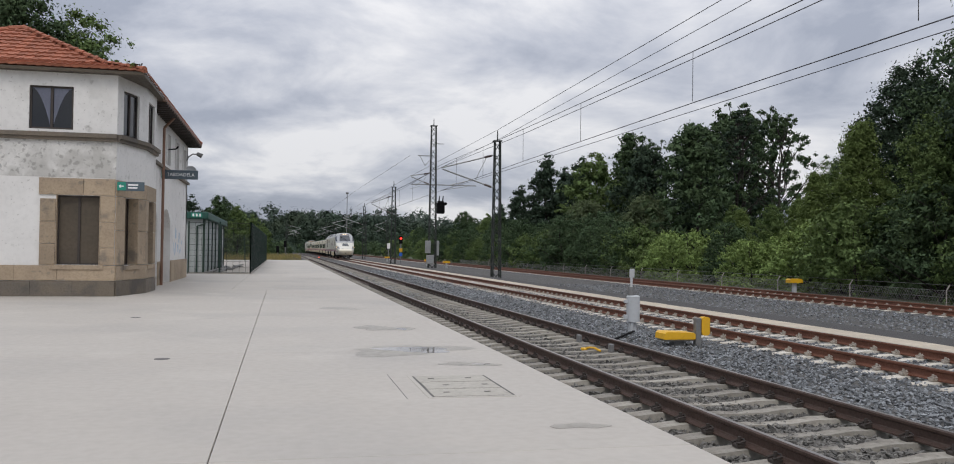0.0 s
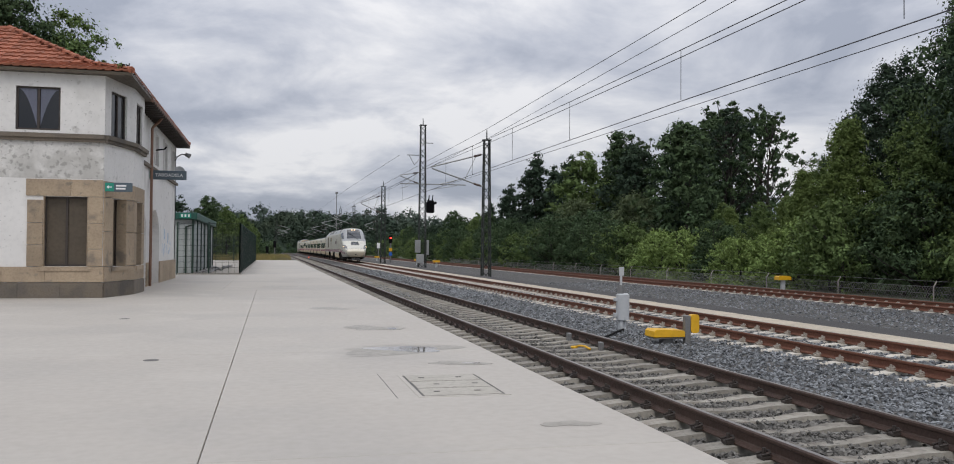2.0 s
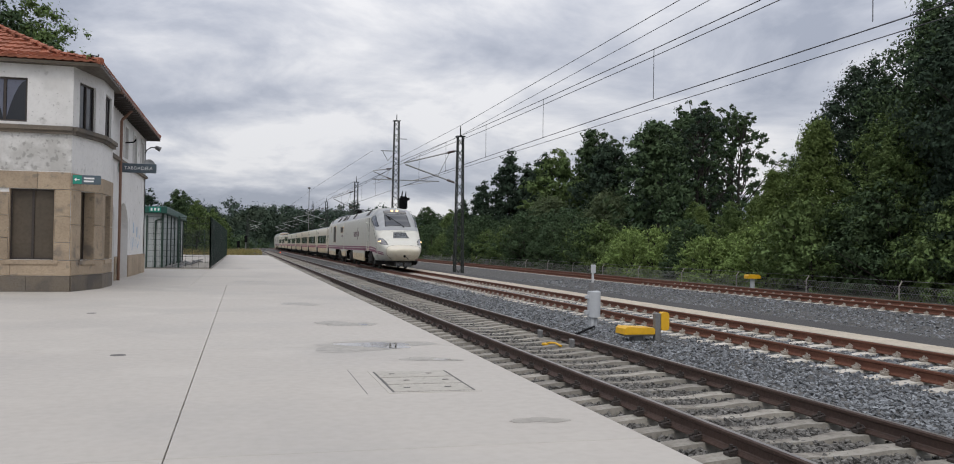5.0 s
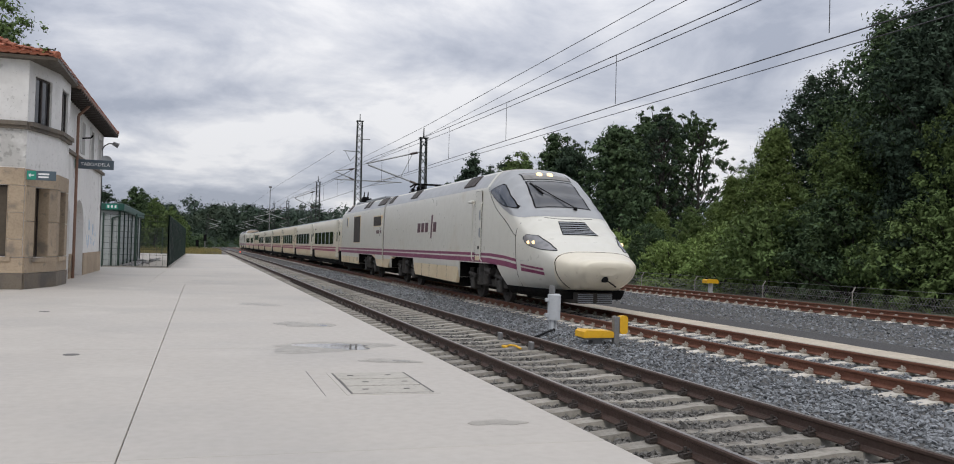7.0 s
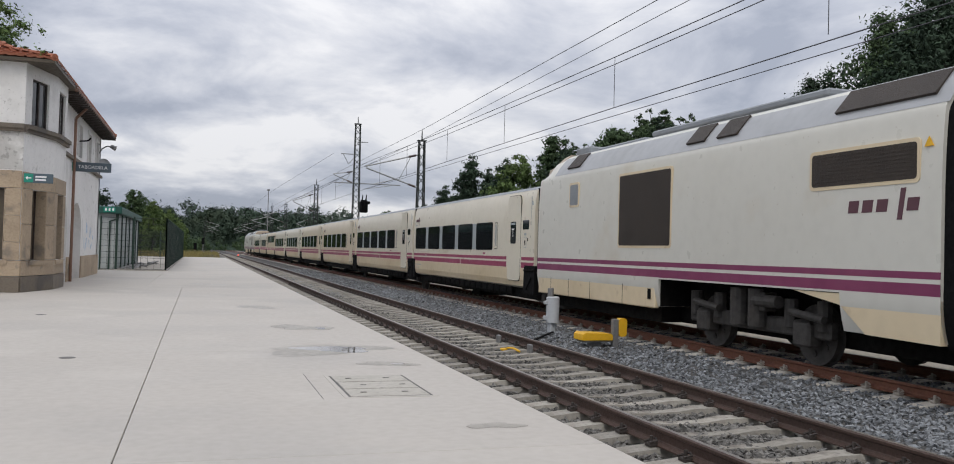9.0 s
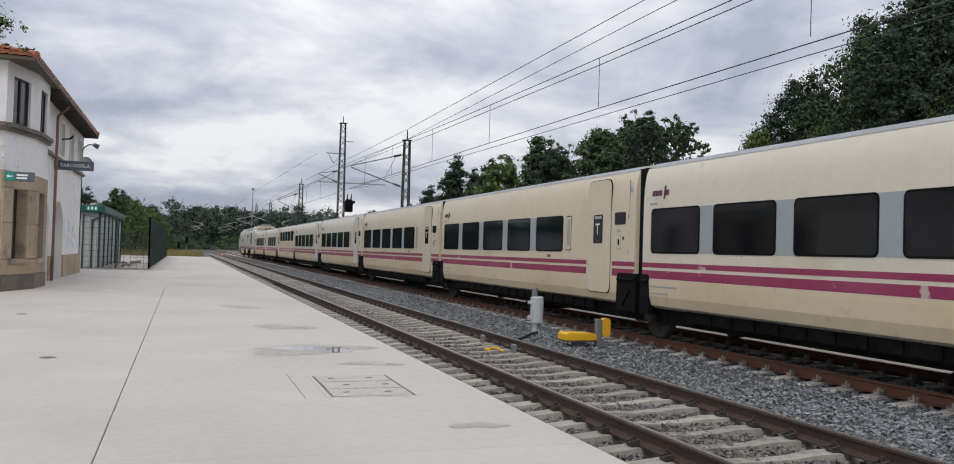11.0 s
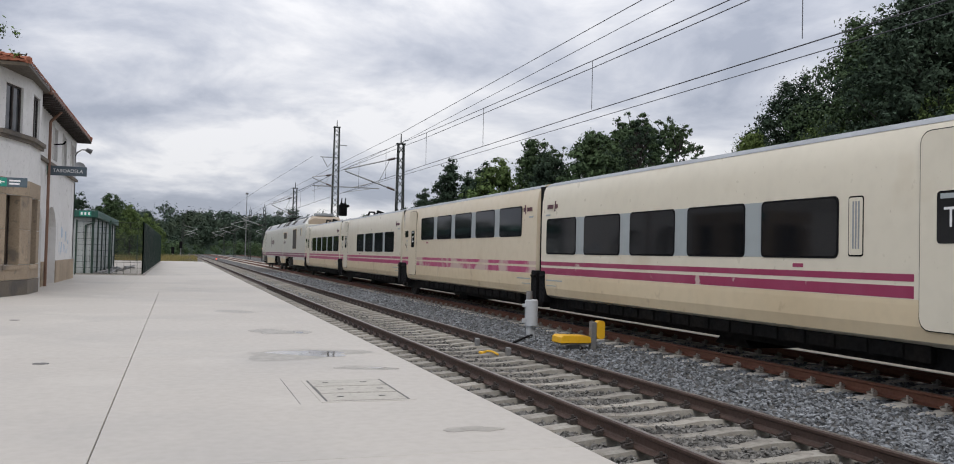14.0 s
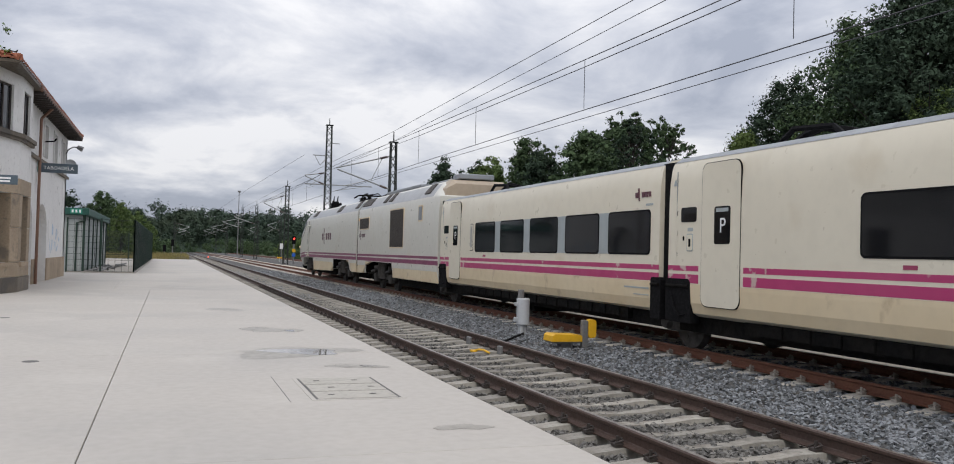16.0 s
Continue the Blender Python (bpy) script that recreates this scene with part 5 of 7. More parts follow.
    def ca(d):
        if d < 2.9:
            return 0.47 + (skin_u(2.9, hem(2.9)) - 0.47) * math.sqrt((d - 2.70) / 0.2)
        return skin_u(d, hem(d))

    cab = part("cab_mask", skin_patch(2.70, 5.62, ca, lambda d: 1 - ca(d), 0.007, 48, 72), SILVER, th, "silver-grey cab mask round the windows", smooth=True)
    fr = part("windscreen", over(3.06, 4.27, lerp_tab(((3.0, 0.86), (4.3, 0.74))), 0.014), BLACK, cab, "raked windscreen", smooth=True)
    part("glass", over(3.10, 4.23, lerp_tab(((3.0, 0.82), (4.3, 0.70))), 0.019), SCREEN, fr, smooth=True)
    lp = part("lamp_panel", over(4.33, 4.80, lambda d: 0.76, 0.014), BLACK, cab, "upper lamp panel", smooth=True)
    part("lens", over(4.35, 4.78, lambda d: 0.73, 0.018), LAMP_GLASS, lp, smooth=True)
    for x in (-0.17, 0.15):
        p = on_nose(4.56, skin_x(4.56, abs(x)) if x < 0 else 1 - skin_x(4.56, abs(x)), 0.020)
        part("top_lamp", Shape().tube(p, p + Vector((0, -0.018, 0.016)), 0.10, 0.09, 14), LAMP_ON, lp, "lit upper headlamp")
    glass_a = lerp_tab(((3.4, 2.79), (4.2, 2.89), (4.7, 3.04), (5.1, 3.20), (5.32, 3.33)))
    glass_b = lerp_tab(((3.4, 2.81), (4.0, 3.16), (4.55, 3.50), (4.75, 3.53), (5.1, 3.44), (5.32, 3.36)))
    lamp_a = lerp_tab(((1.12, 1.60), (1.6, 1.63), (2.1, 1.71), (2.38, 1.80), (2.5, 1.90)))
    lamp_b = lerp_tab(((1.12, 1.61), (1.6, 1.81), (2.0, 1.98), (2.38, 2.02), (2.5, 1.95)))
    for far in (False, True):
        rim = part("cab_window", flank(3.36, 5.36, lambda d: glass_a(d) - 0.025, lambda d: glass_b(d) + 0.03, 0.012, far), BLACK, cab, "pointed cab side window", smooth=True)
        part("glass", flank(3.44, 5.28, glass_a, glass_b, 0.017, far), SIDE_GLASS, rim, smooth=True)
        rim = part("headlight", flank(1.06, 2.54, lambda d: lamp_a(d) - 0.015, lambda d: lamp_b(d) + 0.015, 0.006, far), BLACK, th, "almond-shaped headlight", smooth=True)
        part("lens", flank(1.12, 2.5, lamp_a, lamp_b, 0.010, far), HEADLAMP, rim, smooth=True)
        for d in (2.18, 1.95):
            u = skin_u(d, 1.80)
            p = on_nose(d, 1 - u if far else u, 0.008)
            part("bulb", Shape().tube(p, p + Vector((0, -0.016, 0.012)), 0.062, 0.055, 12), LAMP_ON, rim)
    wp = Shape().pipe([on_nose(3.02, 0.53, 0.05), on_nose(3.35, 0.50, 0.06), on_nose(3.95, 0.44, 0.05)], 0.016, 6)
    wp.pipe([on_nose(3.6, 0.455, 0.05), on_nose(4.1, 0.425, 0.03)], 0.030, 6)
    wp.tube(on_nose(3.0, 0.53, 0.0), on_nose(3.0, 0.53, 0.07), 0.06, 0.05, 10)
    part("wiper", wp, BLACK, cab)
    vent = part("bonnet_vent", over(1.80, 2.44, lerp_tab(((1.8, 0.52), (2.44, 0.40))), 0.010, 6, 8), BLACK, th, "slatted vent in the bonnet")
    for i in range(7):
        d = 1.82 + i * 0.088
        part("slat", over(d, d + 0.04, lerp_tab(((1.8, 0.50), (2.44, 0.38))), 0.022, 1, 8), ROOF_GREY, vent)
    # seams
    ring_u = [0.02 + 0.96 * i / 60 for i in range(61)]
    skin_line(th, "nose_seam", [(0.88 - 0.45 * max(0.0, 1 - min(u, 1 - u) / 0.2) ** 1.5, u) for u in ring_u], 0.011, BLACK, "dark seam of the coupler cover")
    pillar = [(3.0, skin_u(3.0, z)) for z in (0.6, 0.9, 1.3, 1.7, 1.98)] + [(d, skin_u(d, z)) for d, z in ((3.2, 2.07), (3.6, 2.28), (4.0, 2.47), (4.4, 2.64), (4.8, 2.83), (5.2, 3.10), (5.5, 3.36), (5.62, 3.52))]
    for far in (False, True):
        skin_line(th, "body_seam", [(d, 1 - u if far else u) for d, u in pillar], 0.009, UNDER)
    skin_line(th, "roof_seam", [(5.64, 0.27 + 0.46 * i / 30) for i in range(31)], 0.007, UNDER)
    half = [(3.0, skin_u(3.0, 1.98)), (2.97, skin_u(2.97, 2.15)), (2.86, skin_u(2.86, 2.34)), (2.68, skin_x(2.68, 0.7)), (2.58, skin_x(2.58, 0.35)), (2.55, 0.5)]
    skin_line(th, "bonnet_seam", half + [(d, 1 - u) for d, u in half[-2::-1]], 0.007, UNDER)
    for far in (False, True):
        part("service_hatch", flank(2.18, 2.70, lambda d: 1.30, lambda d: 1.72, 0.005, far, 4, 4), CREAM_COOL, th)
        skin_line(th, "hatch_seam", [(d, 1 - skin_u(d, z) if far else skin_u(d, z)) for d, z in ((2.18, 1.30), (2.7, 1.30), (2.7, 1.72), (2.18, 1.72), (2.18, 1.30))], 0.004, ROOF_GREY)
    mk = Shape()
    for i in range(5):
        x0 = -0.36 + 0.15 * i
        pts = [on_nose(d, (skin_x(d, -x) if x < 0 else 1 - skin_x(d, x)), 0.012) for d, x in ((1.22, x0), (1.22, x0 + 0.09), (1.38 + 0.08 * (i == 3), x0 + 0.09), (1.38 + 0.08 * (i == 3), x0))]
        mk.add(pts, [(0, 1, 2, 3)])
    part("emblem", mk, BAND_GREY, th, "pale grey maker's mark drawn as plain shapes")
    part("tow_eye", Shape().tube((-0.05, 0.3, 0.90), (-0.06, 0.05, 0.90), 0.085, 0.075, 12).tube((-0.06, 0.05, 0.90), (0.16, -0.10, 0.72), 0.018, None, 6), BLACK, th)
    apron = part("front_apron", Shape().prism([(-0.5, 0.80), (0.5, 0.80), (0.72, 1.5), (0.72, 3.4), (-0.72, 3.4), (-0.72, 1.5)], 0.24, 0.52), BOGIE, th, "dark slatted apron under the nose")
    for i in range(5):
        for a, b in ((-0.48, -0.06), (0.06, 0.48)):
            part("slat", Shape().soft(a, 0.75, 0.26 + i * 0.05, b, 0.81, 0.285 + i * 0.05, 0.006), ROOF_GREY, apron)
    # crew door with handrails
    for sx in (-1, 1):
        door = part("crew_door", side_plate(6.15, 6.78, 1.42, 3.42, 0.03, 0.008, sx), CREAM_COOL, th, "recessed crew door")
        seam = Shape()
        for a, b, c, d in ((6.143, 6.15, 1.25, 3.42), (6.78, 6.787, 1.25, 3.42), (6.143, 6.787, 3.42, 3.427)):
            side_box(seam, a, b, c, d, 0.009, sx)
        part("door_seam", seam, UNDER, door)
        for y in (6.02, 6.92):
            part("handrail", Shape().pipe([(sx * (W + 0.01), y, 1.20), (sx * (W + 0.07), y, 1.28), (sx * (W + 0.07), y, 3.0), (sx * (W + 0.01), y, 3.06)], 0.022, 6), CREAM_COOL, door, "cream handrail")
        for z in (1.95, 2.5):
            part("step_recess", side_plate(6.22, 6.42, z, z + 0.32, 0.1, 0.010, sx), ROOF_GREY, door)
        part("number_bar", side_box(Shape(), 6.35, 6.5, 1.58, 1.68, 0.011, sx), UNDER, door)
        part("door_step", Shape().soft(min(sx * W, sx * (W + 0.03)), 6.28, 1.22, max(sx * W, sx * (W + 0.03)), 6.68, 1.36, 0.01), CREAM_LOW, door)
        part("camera_housing", Shape().soft(min(sx * W, sx * (W + 0.12)), 6.9, 3.05, max(sx * W, sx * (W + 0.12)), 7.3, 3.15, 0.03), CREAM_COOL, th, "small camera housing")
        logo(th, 11.75, 14.9, 1.95, 2.85, EMBLEM, sx)
        for a, b in ((7.4, 8.65), (15.6, 16.7), (20.6, 21.3)):
            shoulder_plate(th, a, b, GRILLE, sx)
    roof_shell(th, 5.85, LP - 0.15)
    pant = Shape()
    for x in (-0.5, 0.5):
        pant.pipe([(x, 17.9, 4.2), (x, 18.4, 4.44), (x, 19.4, 4.48), (x, 20.1, 4.24)], 0.04, 6)
        for y in (18.0, 18.8, 19.9):
            pant.tube((x, y, 4.12), (x, y, 4.36), 0.09, 0.06, 8)
            for k in range(3):
                pant.tube((x, y, 4.17 + 0.06 * k), (x, y, 4.20 + 0.06 * k), 0.13, 0.10, 10)
    for y in (18.35, 18.6):
        pant.pipe([(-0.95, y, 4.30), (-0.75, y, 4.44), (0.75, y, 4.44), (0.95, y, 4.30)], 0.035, 6)
    pant.pipe([(-0.5, 18.4, 4.42), (0.0, 19.6, 4.50), (0.5, 18.4, 4.42)], 0.03, 6)
    pant.soft(-0.6, 17.8, 4.12, 0.6, 20.3, 4.2, 0.02)
    part("pantograph", pant, UNDER, th, "folded black pantograph on the roof")
    part("gangway", Shape().loft([[(x * 0.965, y, max(0.55, z * 0.985)) for x, _, z in ring(12.0)] for y in (LP - 0.21, LP + 0.18)], True, True), BLACK, th, "black rubber gangway")
    return th


def build_tech_car():
    """Local y: 0 is the end coupled to the power car."""
    th = thing("technical_car", "cream technical car with large brown air grilles", "train car", group="train cars")
    def low(y):
        return 1.15 if 1.9 <= y <= 6.9 else 0.62
    s, rows = Shape(), []
    for y in (0.17, 1.89, 1.9, 6.9, 6.91, 12.4):
        rows.append([(x, y, max(z, low(y))) for x, _, z in ring(12.0)])
    for y, k in ((12.8, 0.94), (LT - 0.12, 0.84)):
        rows.append([(x, y, max(0.62, min(z, 4.14 - (4.14 - 3.48) * (1 - k) / 0.16) if z > 3.3 else z)) for x, _, z in ring(12.0)])
    s.loft(rows, True, True)
    part("car_body", s, CREAM_COOL, th, "cream painted body", smooth=True, fix=True)
    part("underframe", Shape().box(-0.75, 0.3, 0.3, 0.75, 7.2, 1.14).box(-1.2, 7.2, 0.3, 1.2, LT - 0.3, 1.14), UNDER, th)
    bogie(th, 4.35)
    part("axle_unit", Shape().soft(-1.1, LT - 1.1, 0.2, 1.1, LT - 0.3, 0.8, 0.05), BOGIE, th)
    for sx in (-1, 1):
        a, b = sorted((sx * (W - 0.12), sx * (W - 0.01)))
        part("equipment_skirt", Shape().soft(a, 7.05, 0.58, b, LT - 0.2, 1.13, 0.02), CREAM_LOW, th, "dusty cream equipment skirt")
        part("end_skirt", Shape().prism([(0.17, 1.13), (2.9, 1.14), (1.9, 0.98), (1.4, 0.62), (0.17, 0.6)], a, b, "x"), CREAM_LOW, th)
    for y in (8.4, 10.0, 11.2, 12.3):
        part("panel_seam", side_box(Shape(), y, y + 0.012, 0.57, 1.12, -0.006), UNDER, th)
    part("skirt_slot", side_box(Shape(), 7.2, 7.32, 0.75, 0.95, 0.0), UNDER, th)
    stripes(th, ((0.17, LT - 0.12),), PURPLE)
    # black plates added here too, for the shade round the bogie
    for y in (1.903, 6.882):
        part("wheel_well_wall", Shape().box(-1.41, y, 0.63, 1.41, y + 0.015, 1.14), UNDER, th)
    for sx in (-1, 1):
        for a, b, c, d, m in ((6.5, 8.6, 1.79, 3.24, GRILLE), (0.55, 2.5, 2.62, 3.08, GRILLE), (10.75, 11.2, 2.74, 3.22, ROOF_GREY)):
            fr = part("grille_frame", side_plate(a - 0.05, b + 0.05, c - 0.05, d + 0.05, 0.07, 0.006, sx), CREAM_LOW, th, "riveted grille frame")
            part("grille", side_plate(a, b, c, d, 0.05, 0.010, sx), m, fr)
            z = c + 0.06
            sl = Shape()
            while z < d - 0.04:
                side_box(sl, a + 0.03, b - 0.03, z, z + 0.012, 0.014, sx)
                z += 0.05
            part("slats", sl, m, fr)
        logo(th, 0.5, 1.8, 2.12, 2.52, EMBLEM, sx)
        a, b = sorted((sx * (W - 0.01), sx * (W + 0.005)))
        part("warning_triangle", Shape().prism([(0.3, 3.0), (0.44, 3.0), (0.37, 3.12)], a, b, "x"), YELLOW, th)
    return th


def roof_shell(th, y0, y1):
    s, rows = Shape(), []
    h = [(x, z) for x, z in section(12.0)][8:]
    for y in (y0, (y0 + y1) / 2, y1):
        rows.append([(-x - 0.004, y, z + 0.004) for x, z in h] + [(x + 0.004, y, z + 0.004) for x, z in h[-2::-1]])
    s.loft(rows, False)
    return part("roof_cover", s, SILVER, th, "weathered silver roof", smooth=True)


def shoulder_plate(parent, y0, y1, material, sx=-1):
    pts = [Vector((sx * x, 0, z)) for x, z in section(12.0)]
    a, b = pts[8].lerp(pts[9], 0.6), pts[10].lerp(pts[11], 0.3)
    n = Vector((sx * 0.75, 0, 0.65)) * 0.045
    s = Shape()
    c = [Vector((p.x, y, p.z)) for y in (y0, y1) for p in (a, b)]
    s.v = [tuple(p + n) for p in c] + [tuple(p - n) for p in c]
    s.f = [(0, 1, 3, 2), (4, 6, 7, 5), (0, 2, 6, 4), (1, 5, 7, 3), (0, 4, 5, 1), (2, 3, 7, 6)]
    return part("roof_grille", s, material, parent, "dark air grille on the roof shoulder")


def finish_tech(th):
    for sx in (-1, 1):
        for a, b in ((0.4, 2.2), (4.6, 5.2), (5.6, 6.2), (11.0, 11.7)):
            shoulder_plate(th, a, b, GRILLE, sx)
    roof_shell(th, 0.13, 12.35)
    part("roof_unit", Shape().soft(-0.8, 3.0, 4.1, 0.8, 8.5, 4.22, 0.03).soft(-0.6, 9.2, 4.1, 0.6, 11.6, 4.2, 0.03), ROOF_GREY, th)
    hood = part("end_hood", Shape().loft([[(-1.30 * k, y, 3.42), (-1.22 * k, y, 3.75), (-0.9 * k, y, z), (0.9 * k, y, z), (1.22 * k, y, 3.75), (1.30 * k, y, 3.42)] for y, k, z in ((12.5, 1.0, 4.10), (12.9, 1.0, 4.06), (LT - 0.16, 0.97, 3.92))], True, True), HOOD_TAN, th, "dusty tan hood over the coupled end", fix=True)
    part("vent_box", Shape().soft(-0.62, 12.0, 4.12, 0.62, 12.8, 4.30, 0.03), ROOF_GREY, hood)
    part("gangway", Shape().box(-1.30, LT - 0.13, 0.5, 1.30, LT + 0.1, 3.2), BLACK, th)
    return th


def coach_ring(y):
    half = [(1.30, 0.62), (1.40, 0.68), (1.445, 0.85), (W, 1.1), (W, 1.6), (W, 2.1), (1.458, 2.55), (1.445, 2.9), (1.41, 3.15), (1.365, 3.27), (1.2, 3.37), (0.9, 3.43), (0.45, 3.46), (0, 3.47)]
    return [(-x, y, z) for x, z in half] + [(x, y, z) for x, z in half[-2::-1]]


def build_coach(short_windows=False, stripe=MAGENTA, label="", mark="T", aerial=False, first=3.6, pitch=2.05, count=5, paint=CREAM, slot=True):
    """Local y: 0 is the end with the door."""
    th = thing("coach", label, "train car", group="train cars")
    s = Shape()
    s.loft([coach_ring(y) for y in (0.16, 4, 9, LC - 0.16)], True, True)
    part("car_body", s, paint, th, "cream painted body", smooth=True, fix=True)
    s = Shape()
    for sx in (-1, 1):
        rows = []
        for y in (0.76, LC - 0.17):
            rows.append([(sx * (x + 0.003), y, z) for x, z in ((1.402, 0.68), (1.448, 0.85), (W, 1.1), (W, 1.17))])
        s.loft(rows, False)
    part("lower_panel", s, CREAM_LOW, th, "dusty yellowed lower panel", fix=True)
    s = Shape()
    h = [(1.367, 3.27), (1.2, 3.37), (0.9, 3.43), (0.45, 3.46), (0, 3.47)]
    s.loft([[(-x - 0.003, y, z + 0.005) for x, z in h] + [(x + 0.003, y, z + 0.005) for x, z in h[-2::-1]] for y in (0.16, LC - 0.16)], False)
    part("roof", s, ROOF_GREY, th, "grey roof edge", smooth=True)
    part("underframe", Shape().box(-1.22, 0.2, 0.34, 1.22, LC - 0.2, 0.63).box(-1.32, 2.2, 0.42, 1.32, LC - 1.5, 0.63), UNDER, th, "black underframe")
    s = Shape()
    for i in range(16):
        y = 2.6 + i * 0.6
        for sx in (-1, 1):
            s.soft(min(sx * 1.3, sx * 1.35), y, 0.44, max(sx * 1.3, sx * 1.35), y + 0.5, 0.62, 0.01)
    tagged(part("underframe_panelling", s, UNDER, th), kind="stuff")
    for sx in (-1, 1):
        for y0, y1 in ((0.10, 0.86), (LC - 0.43, LC - 0.09)):
            s = Shape()
            s.prism([(y0, 0.50), (y1 + (0.03 if y0 < 1 else 0), 0.50), (y1, 1.20), (y1 - 0.05, 1.25), (y0 + 0.03, 1.25), (y0, 1.20)], *sorted((sx * 1.28, sx * (W + 0.008))), "x")
            notch = part("coupling_recess", s, BLACK, th, "black recess at the wheel set")
            part("step_bar", Shape().tube((sx * (W + 0.02), y0 + 0.04, 1.12), (sx * (W + 0.02), y1 - 0.04, 1.12), 0.03, None, 8), UNDER, notch)
            if y0 < 1:
                part("air_hose", Shape().pipe([(sx * (W + 0.01), 0.3, 0.95), (sx * (W + 0.05), 0.45, 0.72), (sx * (W + 0.03), 0.6, 0.62), (sx * (W - 0.02), 0.78, 0.66)], 0.02, 6), BLACK, notch)
    part("axle_beam", Shape().soft(-1.0, -0.08, 0.5, 1.0, 0.28, 0.66, 0.03), BOGIE, th)
    for sx in (-1, 1):
        w = Shape()
        w.soft(min(sx * 0.95, sx * 1.2), -0.35, 0.3, max(sx * 0.95, sx * 1.2), 0.6, 0.62, 0.04)
        w.tube((sx * 1.1, 0.35, 0.4), (sx * 1.1, 0.35, 1.0), 0.1, None, 10)
        w.tube((sx * 1.2, -0.2, 0.46), (sx * 1.3, -0.2, 0.46), 0.14, 0.12, 12)
        w.tube((sx * 1.15, 0.5, 0.5), (sx * 1.0, 2.2, 0.4), 0.035, None, 6)
        guide = part("axle_guide", w, BOGIE, th, "guide frame of the single axle between the cars")
    wheelset(guide, 0.1, 0.46)
    part("equipment_box", Shape().prism([(6.3, 0.36), (6.9, 0.36), (7.1, 0.18), (6.1, 0.18)][::-1], -1.0, 1.0, "x"), UNDER, th)
    z0, z1 = (2.11, 2.87) if short_windows else (1.66, 2.48)
    wy = [first + pitch * i for i in range(count)]
    for sx in (-1, 1):
        band = Shape()
        side_box(band, wy[0] + 0.05, wy[-1] + 1.6, z0 + 0.0, z1 + 0.0, 0.004, sx, W - 0.001)
        part("window_band", band, BAND_GREY, th, "blue-grey band between the windows")
        for y in wy:
            fr = part("window", side_plate(y, y + 1.65, z0 - 0.01, z1 + 0.01, 0.09, 0.008, sx), BLACK, th, "tinted coach window")
            part("pane", side_plate(y + 0.03, y + 1.62, z0 + 0.02, z1 - 0.02, 0.08, 0.012, sx), TRAIN_GLASS, fr)
        seam = part("door", side_plate(1.178, 2.242, 0.808, 3.182, 0.155, 0.005, sx), UNDER, th, "flush entrance door")
        leaf = Shape()
        leaf.prism(rounded(1.19, 2.23, 0.82, 3.17, 0.15), *sorted((sx * 1.3, sx * (W + 0.010))), "x")
        lf = part("door_leaf", leaf, paint, seam)
        gl = part("door_window", side_plate(1.55, 1.98, 1.84, 2.45, 0.05, 0.016, sx), TRAIN_GLASS, seam, "dark door window")
        part("display_bar", side_box(Shape(), 1.6, 1.93, 2.36, 2.42, 0.018, sx), BAND_GREY, gl)
        letters("class_mark", mark, 0.34, WHITE, gl, pose(sx * (W + 0.017), 1.78, 2.13, 90, 0, 90 * sx), 0.002)
        part("small_window", side_plate(0.56, 1.02, 2.22, 2.47, 0.04, 0.008, sx), TRAIN_GLASS, th)
        if slot:
            sl = part("vent_slot", side_plate(3.15, 3.42, 1.68, 2.47, 0.04, 0.005, sx), UNDER, th, "narrow slatted vent in a thin dark outline")
            part("vent_plate", side_plate(3.165, 3.405, 1.70, 2.45, 0.03, 0.008, sx), paint, sl)
            for k in range(3):
                part("vent_slat", side_box(Shape(), 3.215 + 0.05 * k, 3.24 + 0.05 * k, 1.78, 2.40, 0.012, sx), ROOF_GREY, sl)
        part("service_panel", side_plate(0.74, 0.92, 1.72, 2.02, 0.03, 0.006, sx), BAND_GREY, th)
        part("service_panel", side_plate(0.755, 0.905, 1.735, 2.005, 0.025, 0.009, sx), paint, th)
        part("lock", side_plate(0.80, 0.86, 1.80, 1.93, 0.01, 0.012, sx), UNDER, th)
        part("data_bar", side_box(Shape(), 12.5, 13.42, 1.02, 1.05, 0.005, sx), BAND_GREY, th)
        part("data_bar", side_box(Shape(), 12.85, 13.42, 0.90, 0.92, 0.004, sx, W - 0.003), BAND_GREY, th)
        part("end_seam", side_box(Shape(), 0.40, 0.412, 1.5, 3.1, 0.003, sx, W - 0.004), ROOF_GREY, th)
        part("handle", side_plate(0.62, 0.66, 1.90, 1.98, 0.02, 0.01, sx), UNDER, th)
        part("notice_plate", side_plate(0.76, 0.92, 2.06, 2.12, 0.01, 0.004, sx), BAND_GREY, th)
        part("red_label", side_box(Shape(), first + 0.7, first + 0.92, z0 - 0.14, z0 - 0.085, 0.005, sx), MAGENTA, th)
        logo(th, LC - 1.06, LC - 0.46, 2.66, 2.90, EMBLEM, sx)
        part("model_bar", side_box(Shape(), LC - 0.66, LC - 0.40, 2.56, 2.60, 0.004, sx), BAND_GREY, th)
        part("warning_triangle", Shape().prism([(0.28, 2.86), (0.40, 2.86), (0.34, 2.97)], *sorted((sx * 1.44, sx * 1.456)), "x"), BAND_GREY, th)
